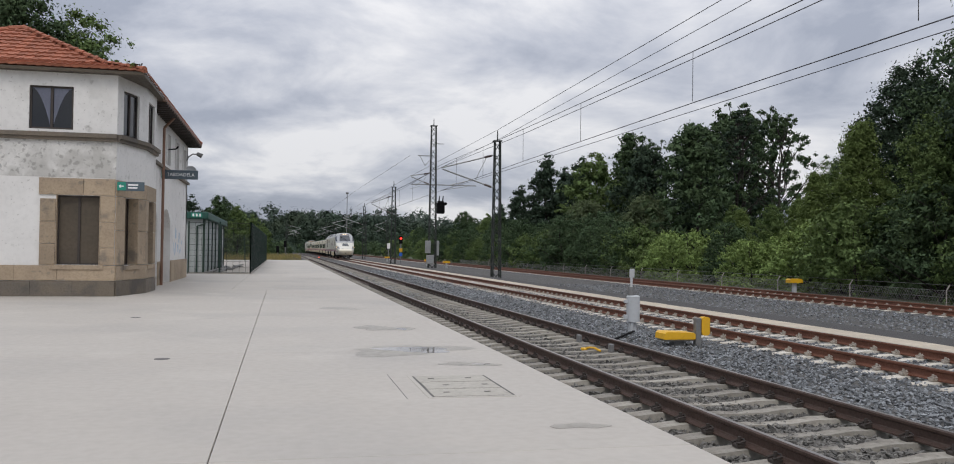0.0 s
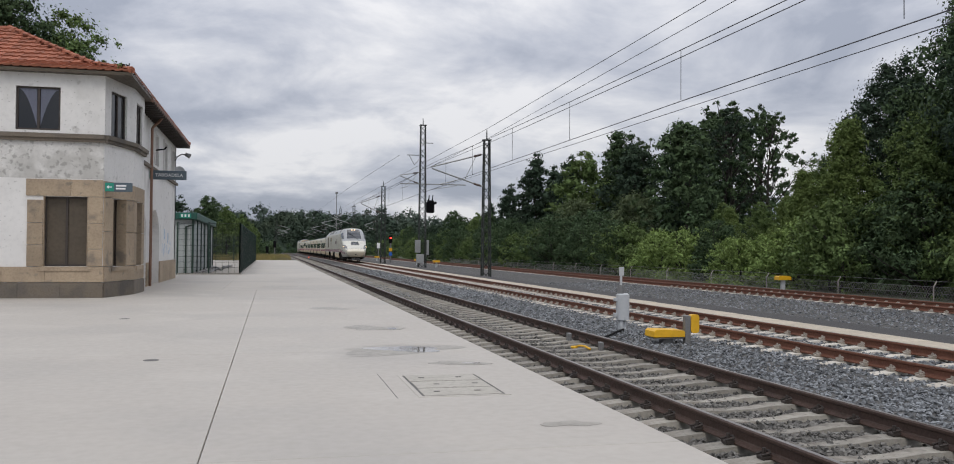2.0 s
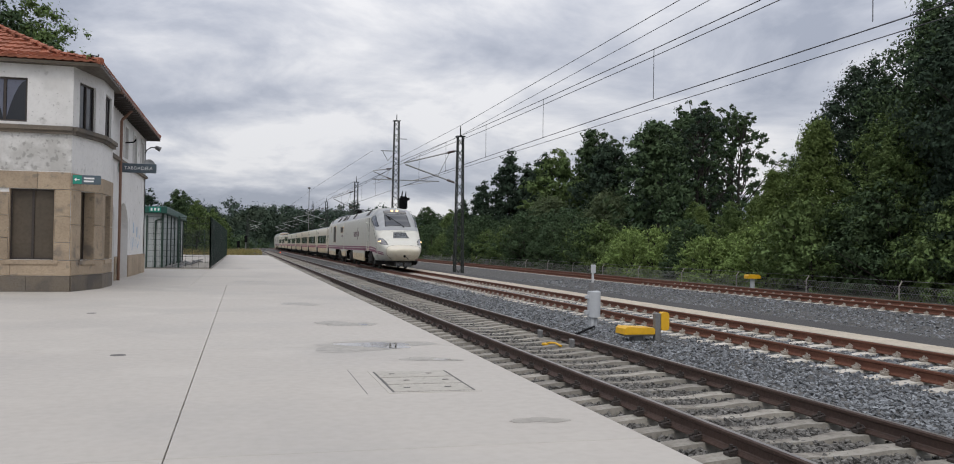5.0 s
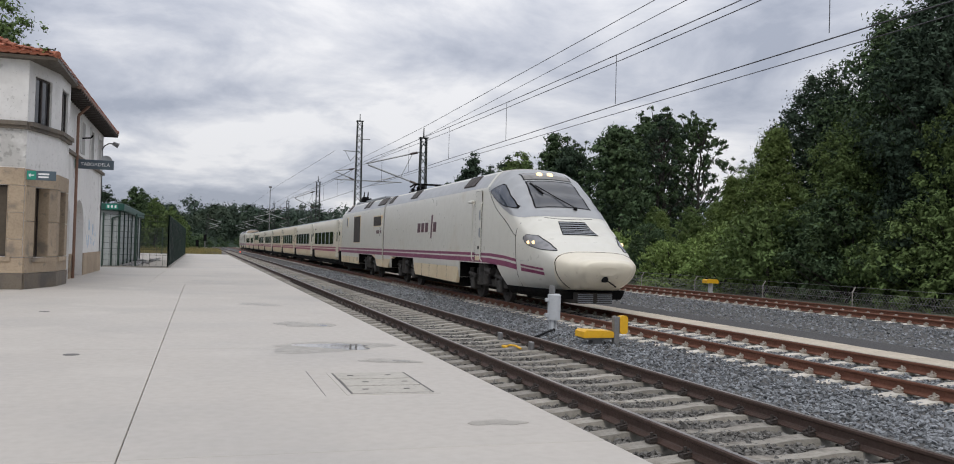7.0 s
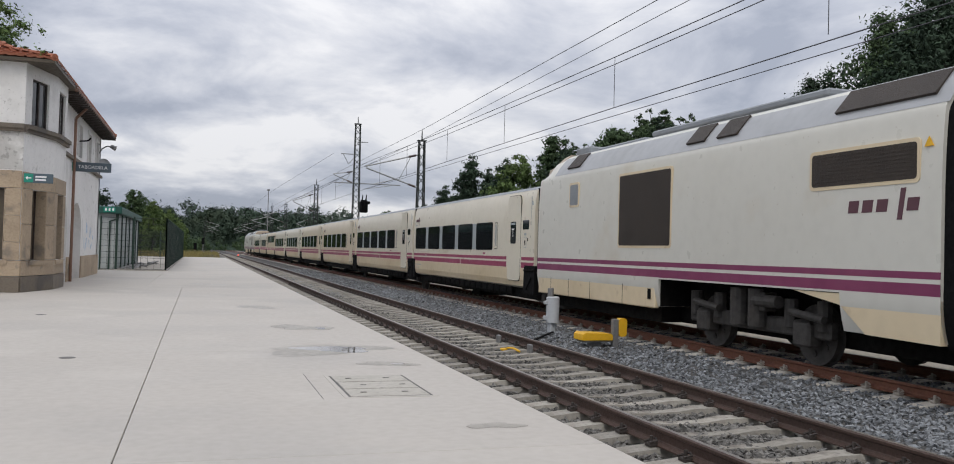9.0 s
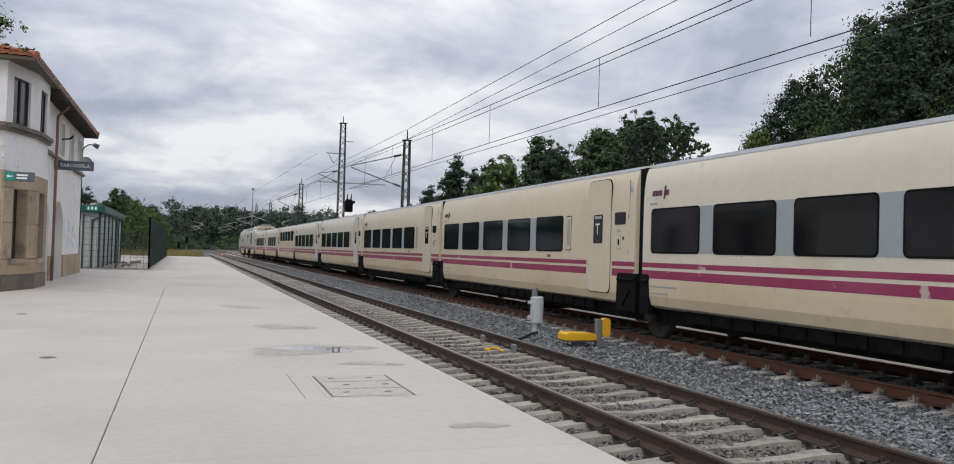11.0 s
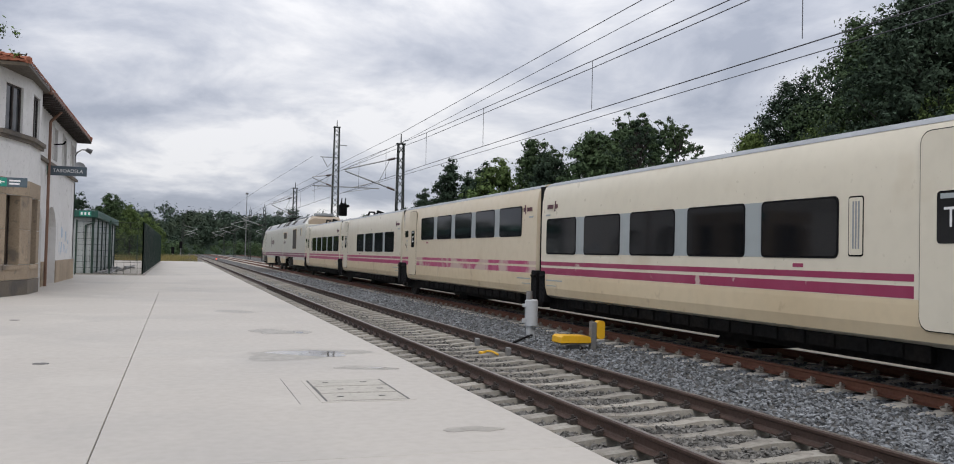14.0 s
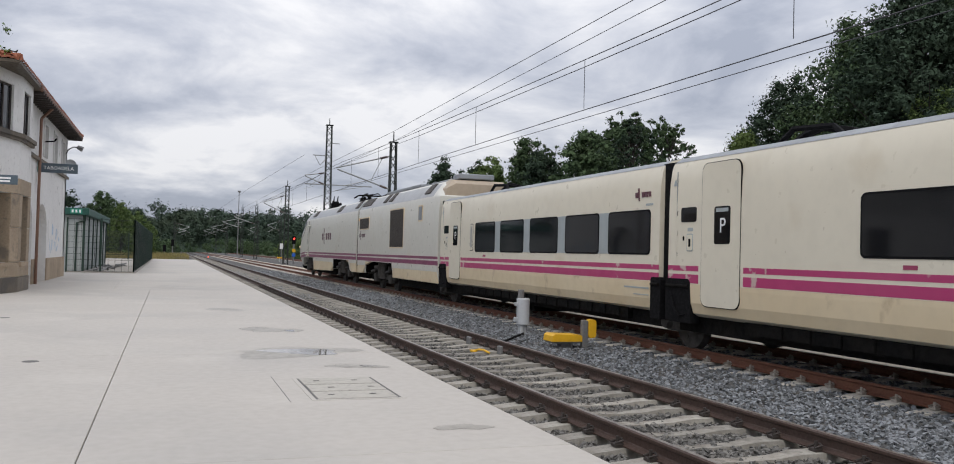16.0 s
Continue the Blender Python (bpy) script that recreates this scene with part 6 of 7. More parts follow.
        for z in (1.62, 1.98, 2.34):
            part("panel_latch", side_plate(0.425, 0.445, z, z + 0.08, 0.008, 0.004, sx, W - 0.004), UNDER, th)
    stripes(th, ((0.16, 1.1), (2.32, LC - 0.16)), stripe)
    for y0, y1 in ((-0.02, 0.2), (LC - 0.2, LC + 0.02)):
        part("gangway", Shape().box(-1.36, y0, 0.7, 1.36, y1, 3.3), BLACK, th, "black rubber gangway")
    if aerial:
        for pts, r in (([(0, 1.4, 3.45), (-0.2, 1.7, 3.72), (-0.1, 2.2, 3.78), (-0.3, 2.7, 3.66), (0, 3.0, 3.46)], 0.07), ([(0.3, 1.5, 3.45), (0.3, 2.0, 3.74), (0.2, 2.8, 3.7), (0.3, 3.2, 3.46)], 0.05)):
            part("roof_cable", Shape().pipe(pts, r, 6), BLACK, th, "thick black cable on the roof")
    return th


TURN = pose(0, 0, 0, 0, 0, 180)
power_front = build_power_car()
tech_front = finish_tech(build_tech_car())
coach_t = build_coach(label="cream coach with dark windows and crimson stripes", mark="T")
coach_bar = build_coach(True, WORN_STRIPE, "yellowed cream buffet coach with high windows and flaking stripes", "C", first=2.92, pitch=2.05, paint=CREAM_AGED, slot=False)
coach_p = build_coach(stripe=PINK_STRIPE, label="cream first-class coach with dark windows and pink stripes", mark="P", aerial=True)
coach_club = build_coach(stripe=PINK_STRIPE, label="cream first-class coach with widely set windows and roof cables", mark="P", aerial=True, first=4.75, pitch=2.06, count=4, slot=False)
coach_old = build_coach(label="yellowed cream coach with dark windows and crimson stripes", mark="T", paint=CREAM_AGED)

# offsets from the front of the first coach, and whether the car is turned end for end
CARS = [(power_front, -LT - LP, False), (tech_front, -LT, False)]
for i in range(6):
    old = i in (2, 3)
    CARS.append((coach_t if i == 0 else coach_old if i == 2 else copy_thing(coach_old if old else coach_t, pose(0, 0, 0)), LC * i, False))
CARS.append((coach_bar, LC * 6, True))
CARS.append((coach_club, LC * 7, True))
CARS.append((coach_p, LC * 8, True))
CARS.append((copy_thing(tech_front, pose(0, 0, 0)), LC * 9, True))
CARS.append((copy_thing(power_front, pose(0, 0, 0)), LC * 9 + LT, True))


def train_at(t):
    """Where the front of the first coach stands along the track at t seconds: a steady run that varies a little."""
    ease = lerp_tab(((9.0, 0.0), (11.0, -0.14), (12.5, -0.22), (13.5, -0.22), (14.5, -0.04), (15.2, 0.13), (15.5, 0.14), (16.0, -0.12)))
    return 21.53 - 17.0 * (t - 9.0) + ease(t)


def motions():
    for i, (car, off, turned) in enumerate(CARS):
        ln = LP if i in (0, len(CARS) - 1) else LT if i in (1, len(CARS) - 2) else LC
        rows = []
        for k in range(33):
            t = k * 0.5
            y = train_at(t) + off
            rows.append((t, pose(T2, y + (ln if turned else 0), 0, 0, 0, 180 if turned else 0)))
        walk(car, rows)
        roll = -1 if turned else 1
        spin = []
        for k in range(481):
            t = k / 30
            spin.append((t, roll * (train_at(0) - train_at(t)) / 0.46))
        for o in car.children_recursive:
            if o.name.split(".")[0] == "wheelset":
                at = o.location.copy()
                walk(o, [(t, Matrix.Translation(at) @ Matrix.Rotation(a, 4, "X")) for t, a in spin])


# ---------------------------------------------------------------- overhead line
def lattice_mast(x, y, h, w, top_w, label, spike=0.7):
    th = thing("lattice_mast", label, "catenary mast", pose(x, y, -0.3), "masts")
    s, z = Shape(), 0.0
    cs = [(-1, -1), (1, -1), (1, 1), (-1, 1)]
    for a, b in cs:
        s = Shape()
        s.add([(a * w + dx, b * w + dy, 0) for dx, dy in ((-.04, -.04), (.04, -.04), (.04, .04), (-.04, .04))] +
              [(a * top_w + dx, b * top_w + dy, h) for dx, dy in ((-.035, -.035), (.035, -.035), (.035, .035), (-.035, .035))],
              [(0, 3, 2, 1), (4, 5, 6, 7), (0, 1, 5, 4), (1, 2, 6, 5), (2, 3, 7, 6), (3, 0, 4, 7)])
        part("leg", s, STEEL_GREEN, th)
    br, k = Shape(), 0
    step = 0.55
    while z < h - step * 0.6:
        z2 = min(z + step, h)
        w0, w1 = w + (top_w - w) * z / h, w + (top_w - w) * z2 / h
        for i in range(4):
            a, b = cs[i], cs[(i + 1) % 4]
            if k % 2:
                a, b = b, a
            br.tube((a[0] * w0, a[1] * w0, z), (b[0] * w1, b[1] * w1, z2), 0.025, None, 4)
        z, k = z2, k + 1
    part("bracing", br, STEEL_GREEN, th)
    part("cap", Shape().soft(-top_w - 0.12, -top_w - 0.05, h, top_w + 0.12, top_w + 0.05, h + 0.06, 0.01), STEEL_GREEN, th)
    part("finial", Shape().tube((0, 0, h), (0, 0, h + spike), 0.05, 0.03, 6), STEEL_GREEN, th)
    part("footing", Shape().soft(-w - 0.25, -w - 0.25, -0.2, w + 0.25, w + 0.25, 0.12, 0.03), CONCRETE_OLD, th)
    return th


def cantilever(th, dx, z_top, z_low, reach, z_wire, z_cat):
    """Bracket tubes from the mast to the wires; reach is signed."""
    s = Shape()
    s.tube((dx, 0, z_top), (reach, 0, z_cat), 0.045, None, 8)
    s.tube((dx, 0, z_low), (reach * 0.97, 0, z_cat - 0.08), 0.05, None, 8)
    s.tube((dx + (reach - dx) * 0.35, 0, z_low + (z_cat - z_low) * 0.35), (dx + (reach - dx) * 0.12, 0, z_top - 0.05), 0.02, None, 6)
    s.tube((dx + (reach - dx) * 0.4, 0, z_low + (z_cat - z_low) * 0.40), (reach + (0.5 if reach < 0 else -0.5), 0, z_wire + 0.35), 0.03, None, 6)
    s.tube((dx + (reach - dx) * 0.5, 0, z_wire + 0.32), (reach, 0, z_wire + 0.03), 0.02, None, 6)
    part("cantilever", s, GALV, th, "galvanised bracket tubes")
    for z, q in ((z_top, z_cat), (z_low, z_cat - 0.08)):
        ins = Shape()
        p0, p1 = Vector((dx, 0, z)), Vector((reach, 0, q))
        w = (p1 - p0).normalized()
        for i in range(6):
            c = p0 + w * (0.15 + i * 0.08)
            ins.tube(c, c + w * 0.082, 0.085, 0.05, 10)
        part("insulator", ins, BROWN_INS, th, "ribbed brown insulator")


BROWN_INS = mat("brown_insulator", (0.06, 0.035, 0.03), 0.3)


def build_masts():
    b = lattice_mast(13.54, 55.4, 8.95, 0.26, 0.17, "dark green lattice catenary mast beside the second track")
    cantilever(b, -0.25, 8.05, 5.95, 9.85 - 13.54, 5.65, 7.12)
    a = lattice_mast(14.03, 83.1, 13.7, 0.34, 0.22, "tall dark lattice mast with a transformer", 0.7)
    cantilever(a, -0.3, 9.2, 8.1, -2.2, 7.6, 8.9)
    part("cross_arm", Shape().soft(-2.15, -0.05, 8.05, 4.2, 0.05, 8.15, 0.01), GALV, a)
    part("cross_arm", Shape().soft(-1.5, -0.05, 10.8, 0, 0.05, 10.88, 0.01), GALV, a)
    part("cross_arm", Shape().soft(0, -0.04, 12.0, 1.0, 0.04, 12.07, 0.01), GALV, a)
    for p, q in (((-1.3, 0, 10.8), (-0.8, 0, 9.9)), ((-0.3, 0, 10.5), (-0.8, 0, 9.9))):
        part("brace", Shape().tube(p, q, 0.03), GALV, a)
    tr = part("transformer", Shape().soft(0.42, -0.32, 5.35, 1.12, 0.32, 6.45, 0.08).tube((0.77, 0, 6.45), (0.77, 0, 6.55), 0.36, 0.30, 12), BLACK, a, "black pole transformer")
    for i in range(5):
        part("fin", Shape().soft(0.48 + i * 0.14, -0.42, 5.45, 0.52 + i * 0.14, -0.31, 6.3, 0.008), BLACK, tr)
    part("oil_tank", Shape().tube((1.2, -0.25, 6.3), (1.2, 0.25, 6.3), 0.14, None, 12), BLACK, tr)
    for xx in (0.6, 0.95):
        part("bushing", Shape().tube((xx, 0, 6.5), (xx + 0.06, 0, 7.05), 0.07, 0.04, 8), BLACK, tr)
    part("control_cabinet", Shape().soft(-0.72, -0.5, 1.55, -0.22, -0.15, 2.75, 0.03), GALV, a, "pale grey control cabinet")
    part("control_cabinet", Shape().soft(-0.60, -0.52, 0.55, 0.10, -0.15, 1.4, 0.03), GALV, a, "pale grey control cabinet")
    part("control_cabinet", Shape().soft(0.36, -0.3, 1.35, 0.62, 0.1, 2.75, 0.03), GALV, a, "pale grey control cabinet")
    c = lattice_mast(12.5, 101.0, 9.0, 0.26, 0.18, "dark lattice mast further along the line")
    cantilever(c, -0.25, 8.0, 6.0, -2.6, 5.65, 7.12)
    for x, y, h, reach in ((13.6, 150, 9.0, -3.6), (13.8, 182.5, 10.0, -3.8), (13.8, 232, 9.5, -3.8), (13.8, 285, 9.5, -3.8), (22.8, 195, 9.2, -2.8), (22.8, 245, 9.2, -2.8), (1.4, 240, 9.0, 3.6), (1.4, 290, 9.0, 3.6)):
        m = lattice_mast(x, y, h, 0.24, 0.17, "distant lattice catenary mast")
        cantilever(m, -0.25 if reach < 0 else 0.25, 8.0, 6.0, reach, 5.65, 7.12)
    th = thing("far_lamp_post", "tall slim grey lamp post far along the line", "lamp post", pose(14.6, 205, -0.3))
    part("pole", Shape().tube((0, 0, 0), (0, 0, 14.6), 0.12, 0.07, 8), GREY_METAL, th)
    part("head", Shape().soft(-0.3, -0.2, 14.5, 0.3, 0.2, 14.9, 0.04), GREY_METAL, th)


build_masts()


def wire(name, pts, r, label):
    s = Shape()
    s.pipe([Vector(p) for p in pts], r, 5)
    return tagged(new(name, s.mesh(name, WIRE)), label, "overhead wire")


def build_wires():
    supports = [-40.0, 55.4, 101.0, 150.0, 182.5, 232.0, 285.0]

    def cat(y):
        for a, b in zip(supports, supports[1:]):
            if a <= y <= b:
                f = (y - a) / (b - a)
                sag = 0.5 if a < 0 else 0.35
                return 7.05 - 4 * sag * f * (1 - f)
        return 7.05
    ys = [-40 + 3.0 * i for i in range(109)]
    wire("contact_wire", [(T2, -40, 4.95), (T2, 0, 5.14), (T2, 11.4, 5.225), (T2, 20, 5.30), (T2, 36, 5.36), (T2, 55, 5.37), (T2, 285, 5.36)], 0.012, "taut dark contact wire over the second track")
    wire("messenger_wire", [(T2, y, cat(y)) for y in ys], 0.012, "sagging carrier wire over the second track")
    th = thing("droppers", "thin dropper wires between carrier and contact wire", "overhead wire")
    for y in (12.2, 20.15, 28.55, 35.9, 43.5, 50.5, 60, 68, 76, 84, 92):
        part("dropper", Shape().tube((T2, y, 5.34), (T2, y, cat(y)), 0.008, None, 5), WIRE, th)
    # second carrier, feeder and return wires
    wire("auxiliary_wire", [(T2, y, 5.03 + 0.0072 * (y - 11.4)) for y in range(-40, 56, 5)], 0.009, "thin auxiliary wire beside the contact wire")
    wire("feeder_wire", [(13.54, -40, 10.6), (13.54, -10, 9.85), (13.54, 25, 9.66), (13.54, 55.4, 9.4), (13.6, 101, 9.6), (13.6, 182, 9.6)], 0.014, "feeder wire on the mast tops")
    wire("feeder_wire", [(13.54, -40, 9.9), (13.54, -10, 9.25), (13.54, 24, 9.14), (13.54, 55.4, 8.75), (13.6, 101, 8.9), (13.6, 182, 9.0)], 0.012, "feeder wire under the mast tops")
    wire("return_wire", [(T2, -40, 6.75), (T2, 0, 6.42), (T2, 14.8, 6.39), (T2, 20.2, 6.40), (T2, 36, 6.52), (T2, 55.4, 6.85), (T2, 101, 6.85)], 0.011, "return wire beside the masts")
    wire("far_feeder_wire", [(11.9, 84, 10.6), (10.6, 130, 10.2), (9.9, 182, 9.8), (9.9, 260, 9.6)], 0.014, "feeder wire beyond the tall mast")


build_wires()


# ---------------------------------------------------------------- trackside equipment
def build_trackside():
    th = thing("signal_post_box", "pale grey axle counter box on a short post in the ballast", "trackside box", pose(7.83, 18.85, -0.26))
    part("cabinet", Shape().tube((0, 0, 0.26), (0, 0, 0.83), 0.15, None, 18).tube((0, 0, 0.83), (0, 0, 0.86), 0.155, 0.12, 18), GREY_BOX, th, smooth=True)
    part("foot", Shape().tube((0.03, 0, 0), (0.03, 0, 0.26), 0.055, None, 10).soft(-0.09, -0.09, 0.0, -0.02, 0.09, 0.28, 0.01), GREY_BOX, th)
    part("stub", Shape().tube((-0.06, 0, 0.86), (-0.06, 0, 1.05), 0.075, 0.07, 12), GREY_METAL, th)
    for z0, z1 in ((0.32, 0.42), (0.68, 0.76)):
        part("side_hinge", Shape().soft(-0.22, -0.04, z0, -0.13, 0.04, z1, 0.01), GREY_BOX, th)
    th = thing("marker_post", "slim pale post with a small plate beside the cable trough", "marker post", pose(11.85, 28.7, -0.15))
    part("post", Shape().tube((0, 0, 0), (0, 0, 1.0), 0.045, None, 8), GREY_BOX, th)
    part("plate", Shape().soft(-0.09, -0.06, 0.86, 0.09, -0.03, 1.16, 0.008), GREY_BOX, th)
    th = thing("point_heater_box", "low yellow trackside box with a sloped lid on a grey foot", "trackside box", pose(7.5, 15.9, -0.27))
    part("lid", Shape().prism([(-0.34, 0.19), (0.30, 0.19), (0.30, 0.285), (0.27, 0.315), (-0.28, 0.335), (-0.33, 0.30)], -0.22, 0.22, "y"), YELLOW, th, "yellow plastic lid")
    part("base", Shape().soft(-0.31, -0.2, 0.15, 0.29, 0.2, 0.18, 0.008), GREY_METAL, th)
    part("foot", Shape().soft(-0.1, -0.1, 0, 0.12, 0.1, 0.15, 0.01), GREY_METAL, th)
    th = thing("yellow_magnet_post", "yellow detector on a grey steel post in the ballast", "trackside post", pose(7.88, 15.75, -0.27))
    part("post", Shape().soft(-0.07, -0.06, 0, 0.05, 0.06, 0.60, 0.012), GREY_METAL, th)
    part("detector", Shape().prism(rounded(0.05, 0.22, 0.26, 0.62, 0.06), -0.07, 0.07, "y"), YELLOW, th, "rounded yellow detector head")
    cbl = Shape().pipe([(7.75, 18.6, -0.2), (7.4, 18.0, -0.17), (6.9, 17.3, -0.19), (6.4, 16.6, -0.2), (6.05, 16.0, -0.19)], 0.025, 6)
    tagged(new("ground_cable", cbl.mesh("ground_cable", BLACK)), "black cable running over the ballast", "cable")
    for x, y in ((5.66, 16.3), (5.66, 14.6)):
        th = thing("rail_sensor", "small grey sensor block clamped inside the rail", "rail sensor", pose(x, y, -0.2))
        part("block", Shape().soft(-0.035, -0.07, 0, 0.035, 0.07, 0.17, 0.012), GREY_METAL, th)
    th = thing("yellow_cable_loop", "yellow cable connector between the sleepers", "cable")
    part("loop", Shape().pipe([(5.40, 15.3, -0.2), (5.46, 15.15, -0.15), (5.52, 15.05, -0.15), (5.58, 14.9, -0.19)], 0.02, 6).soft(5.36, 15.2, -0.22, 5.46, 15.36, -0.17, 0.015), YELLOW, th)
    for x, y, z in ((24.5, 38.8, -0.42), (15.6, 84, -0.3), (15.6, 95.5, -0.3), (15.0, 128, -0.3)):
        th = thing("yellow_marker_box", "yellow topped trackside box on a pale post", "trackside box", pose(x, y, z))
        k = 1.0
        part("post", Shape().soft(-0.09, -0.08, 0, 0.09, 0.08, 0.62, 0.01), GREY_BOX, th)
        part("head", Shape().prism([(-0.34, 0.62), (0.34, 0.62), (0.34, 0.76), (0.26, 0.82), (-0.30, 0.82), (-0.34, 0.76)], -0.2, 0.2, "y"), YELLOW, th)
    th = thing("railway_signal", "black colour-light signal showing red beside the track", "railway signal", pose(14.6, 110.2, -0.3))
    part("post", Shape().tube((0, 0, 0), (0, 0, 2.6), 0.09, None, 10), GREY_METAL, th)
    hd = part("head", Shape().soft(-0.22, -0.12, 2.6, 0.22, 0.12, 3.6, 0.05), BLACK, th)
    part("red_lamp", Shape().tube((0, -0.16, 3.25), (0, -0.125, 3.25), 0.12, None, 14), LAMP_RED, hd, "lit red lamp")
    part("yellow_plate", Shape().soft(-0.2, -0.14, 1.6, 0.2, -0.1, 2.0, 0.01), YELLOW, th)
    part("blue_plate", Shape().soft(-0.2, -0.14, 1.05, 0.2, -0.1, 1.45, 0.01), BLUE_SIGN, th)
    th = thing("white_marker", "white-topped marker post far along the track", "marker post", pose(20.0 - 2.2, 150, -0.3))
    part("post", Shape().tube((0, 0, 0), (0, 0, 2.0), 0.08, None, 8), GREY_METAL, th)
    part("plate", Shape().soft(-0.25, -0.05, 2.0, 0.25, 0.05, 2.9, 0.02), WHITE, th)
    # a glowing block stands for the red reflection on the rails
    th = thing("red_tail_lamp", "small red glow for signal light reflected far down the line", "marker lamp", pose(6.9, 168, -0.2))
    part("lamp", Shape().soft(-0.11, -0.1, 0.0, 0.11, 0.1, 0.2, 0.05), RED_GLINT, th)
    for x, y, h in ((0.6, 152, 2.6), (-0.6, 150, 1.7)):
        th = thing("small_signal", "small post-mounted trackside signal past the platform end", "railway signal", pose(x, y, -0.3))
        part("post", Shape().tube((0, 0, 0), (0, 0, h), 0.08, None, 8), GREY_METAL, th)
        part("head", Shape().soft(-0.25, -0.12, h - 0.6, 0.25, 0.12, h + 0.5, 0.03), BLACK, th)
    # lineside fence on cranked posts
    th = thing("lineside_fence", "low chain-link fence on cranked concrete posts", "fence")
    w = Shape()
    for i in range(36):
        y = 18 + i * 3.05
        if i % 2:
            continue
        part("post", Shape().pipe([(25.8, y, -0.45), (25.8, y, 0.22), (25.95, y, 0.45)], 0.026, 6), CONCRETE_OLD, th)
        for k in range(40):
            yy = y + k * 0.152
            w.tube((25.8, yy, -0.40), (25.8, yy + 0.5, 0.22), 0.004, None, 3)
            w.tube((25.8, yy + 0.5, -0.40), (25.8, yy, 0.22), 0.004, None, 3)
    for z, x in ((0.22, 25.8), (-0.05, 25.8), (-0.35, 25.8), (0.44, 25.94)):
        w.tube((x, 18, z), (x, 128, z), 0.007, None, 4)
    tagged(part("wire_netting", w, GREY_METAL, th), kind="stuff")


build_trackside()


# ---------------------------------------------------------------- trees and bushes
def leaf_cloud(s, r, clumps, per, size, flat=0.75, jit=0.6, spreadout=0.42):
    """Leaves as small bent blades gathered round clump centres, thinning outwards."""
    g = np.random.default_rng(r.randrange(1 << 30))
    cl = np.array(clumps)
    num = np.maximum(4, (per * cl[:, 3] ** 2).astype(int))
    c = np.repeat(cl, num, axis=0)
    n = len(c)
    v = g.normal(size=(n, 3))
    v /= np.linalg.norm(v, axis=1)[:, None]
    d = c[:, 3] * np.minimum(1.7, np.abs(g.normal(0.5, spreadout, n)))
    p = c[:, :3] + v * d[:, None] * np.array((1, 1, flat))
    k = (size * g.uniform(0.55, 1.4, n))[:, None]
    nm = v + g.uniform(-jit, jit, (n, 3)) + np.array((0, 0, jit * 0.35))
    nm /= np.linalg.norm(nm, axis=1)[:, None]
    t = np.cross(nm, g.normal(size=(n, 3)))
    t /= np.linalg.norm(t, axis=1)[:, None] + 1e-9
    b = np.cross(nm, t)
    vs = np.stack((p - t * k, p + t * k * 0.7 + b * k * 0.55, p + t * k * 0.7 - b * k * 0.55), axis=1).reshape(-1, 3)
    o = len(s.v)
    s.v += [tuple(q) for q in vs.tolist()]
    s.f += [(o + 3 * i, o + 3 * i + 1, o + 3 * i + 2) for i in range(n)]


def limb(s, p, q, r0, r1, r, k=4, wob=0.25):
    pts = [p + (q - p) * (i / k) + Vector((r.uniform(-wob, wob), r.uniform(-wob, wob), r.uniform(-wob, wob) * 0.4)) * (0 if i in (0,) else 1) for i in range(k + 1)]
    for i in range(k):
        s.tube(pts[i], pts[i + 1], r0 + (r1 - r0) * i / k, r0 + (r1 - r0) * (i + 1) / k, 5)
    return pts[-1]


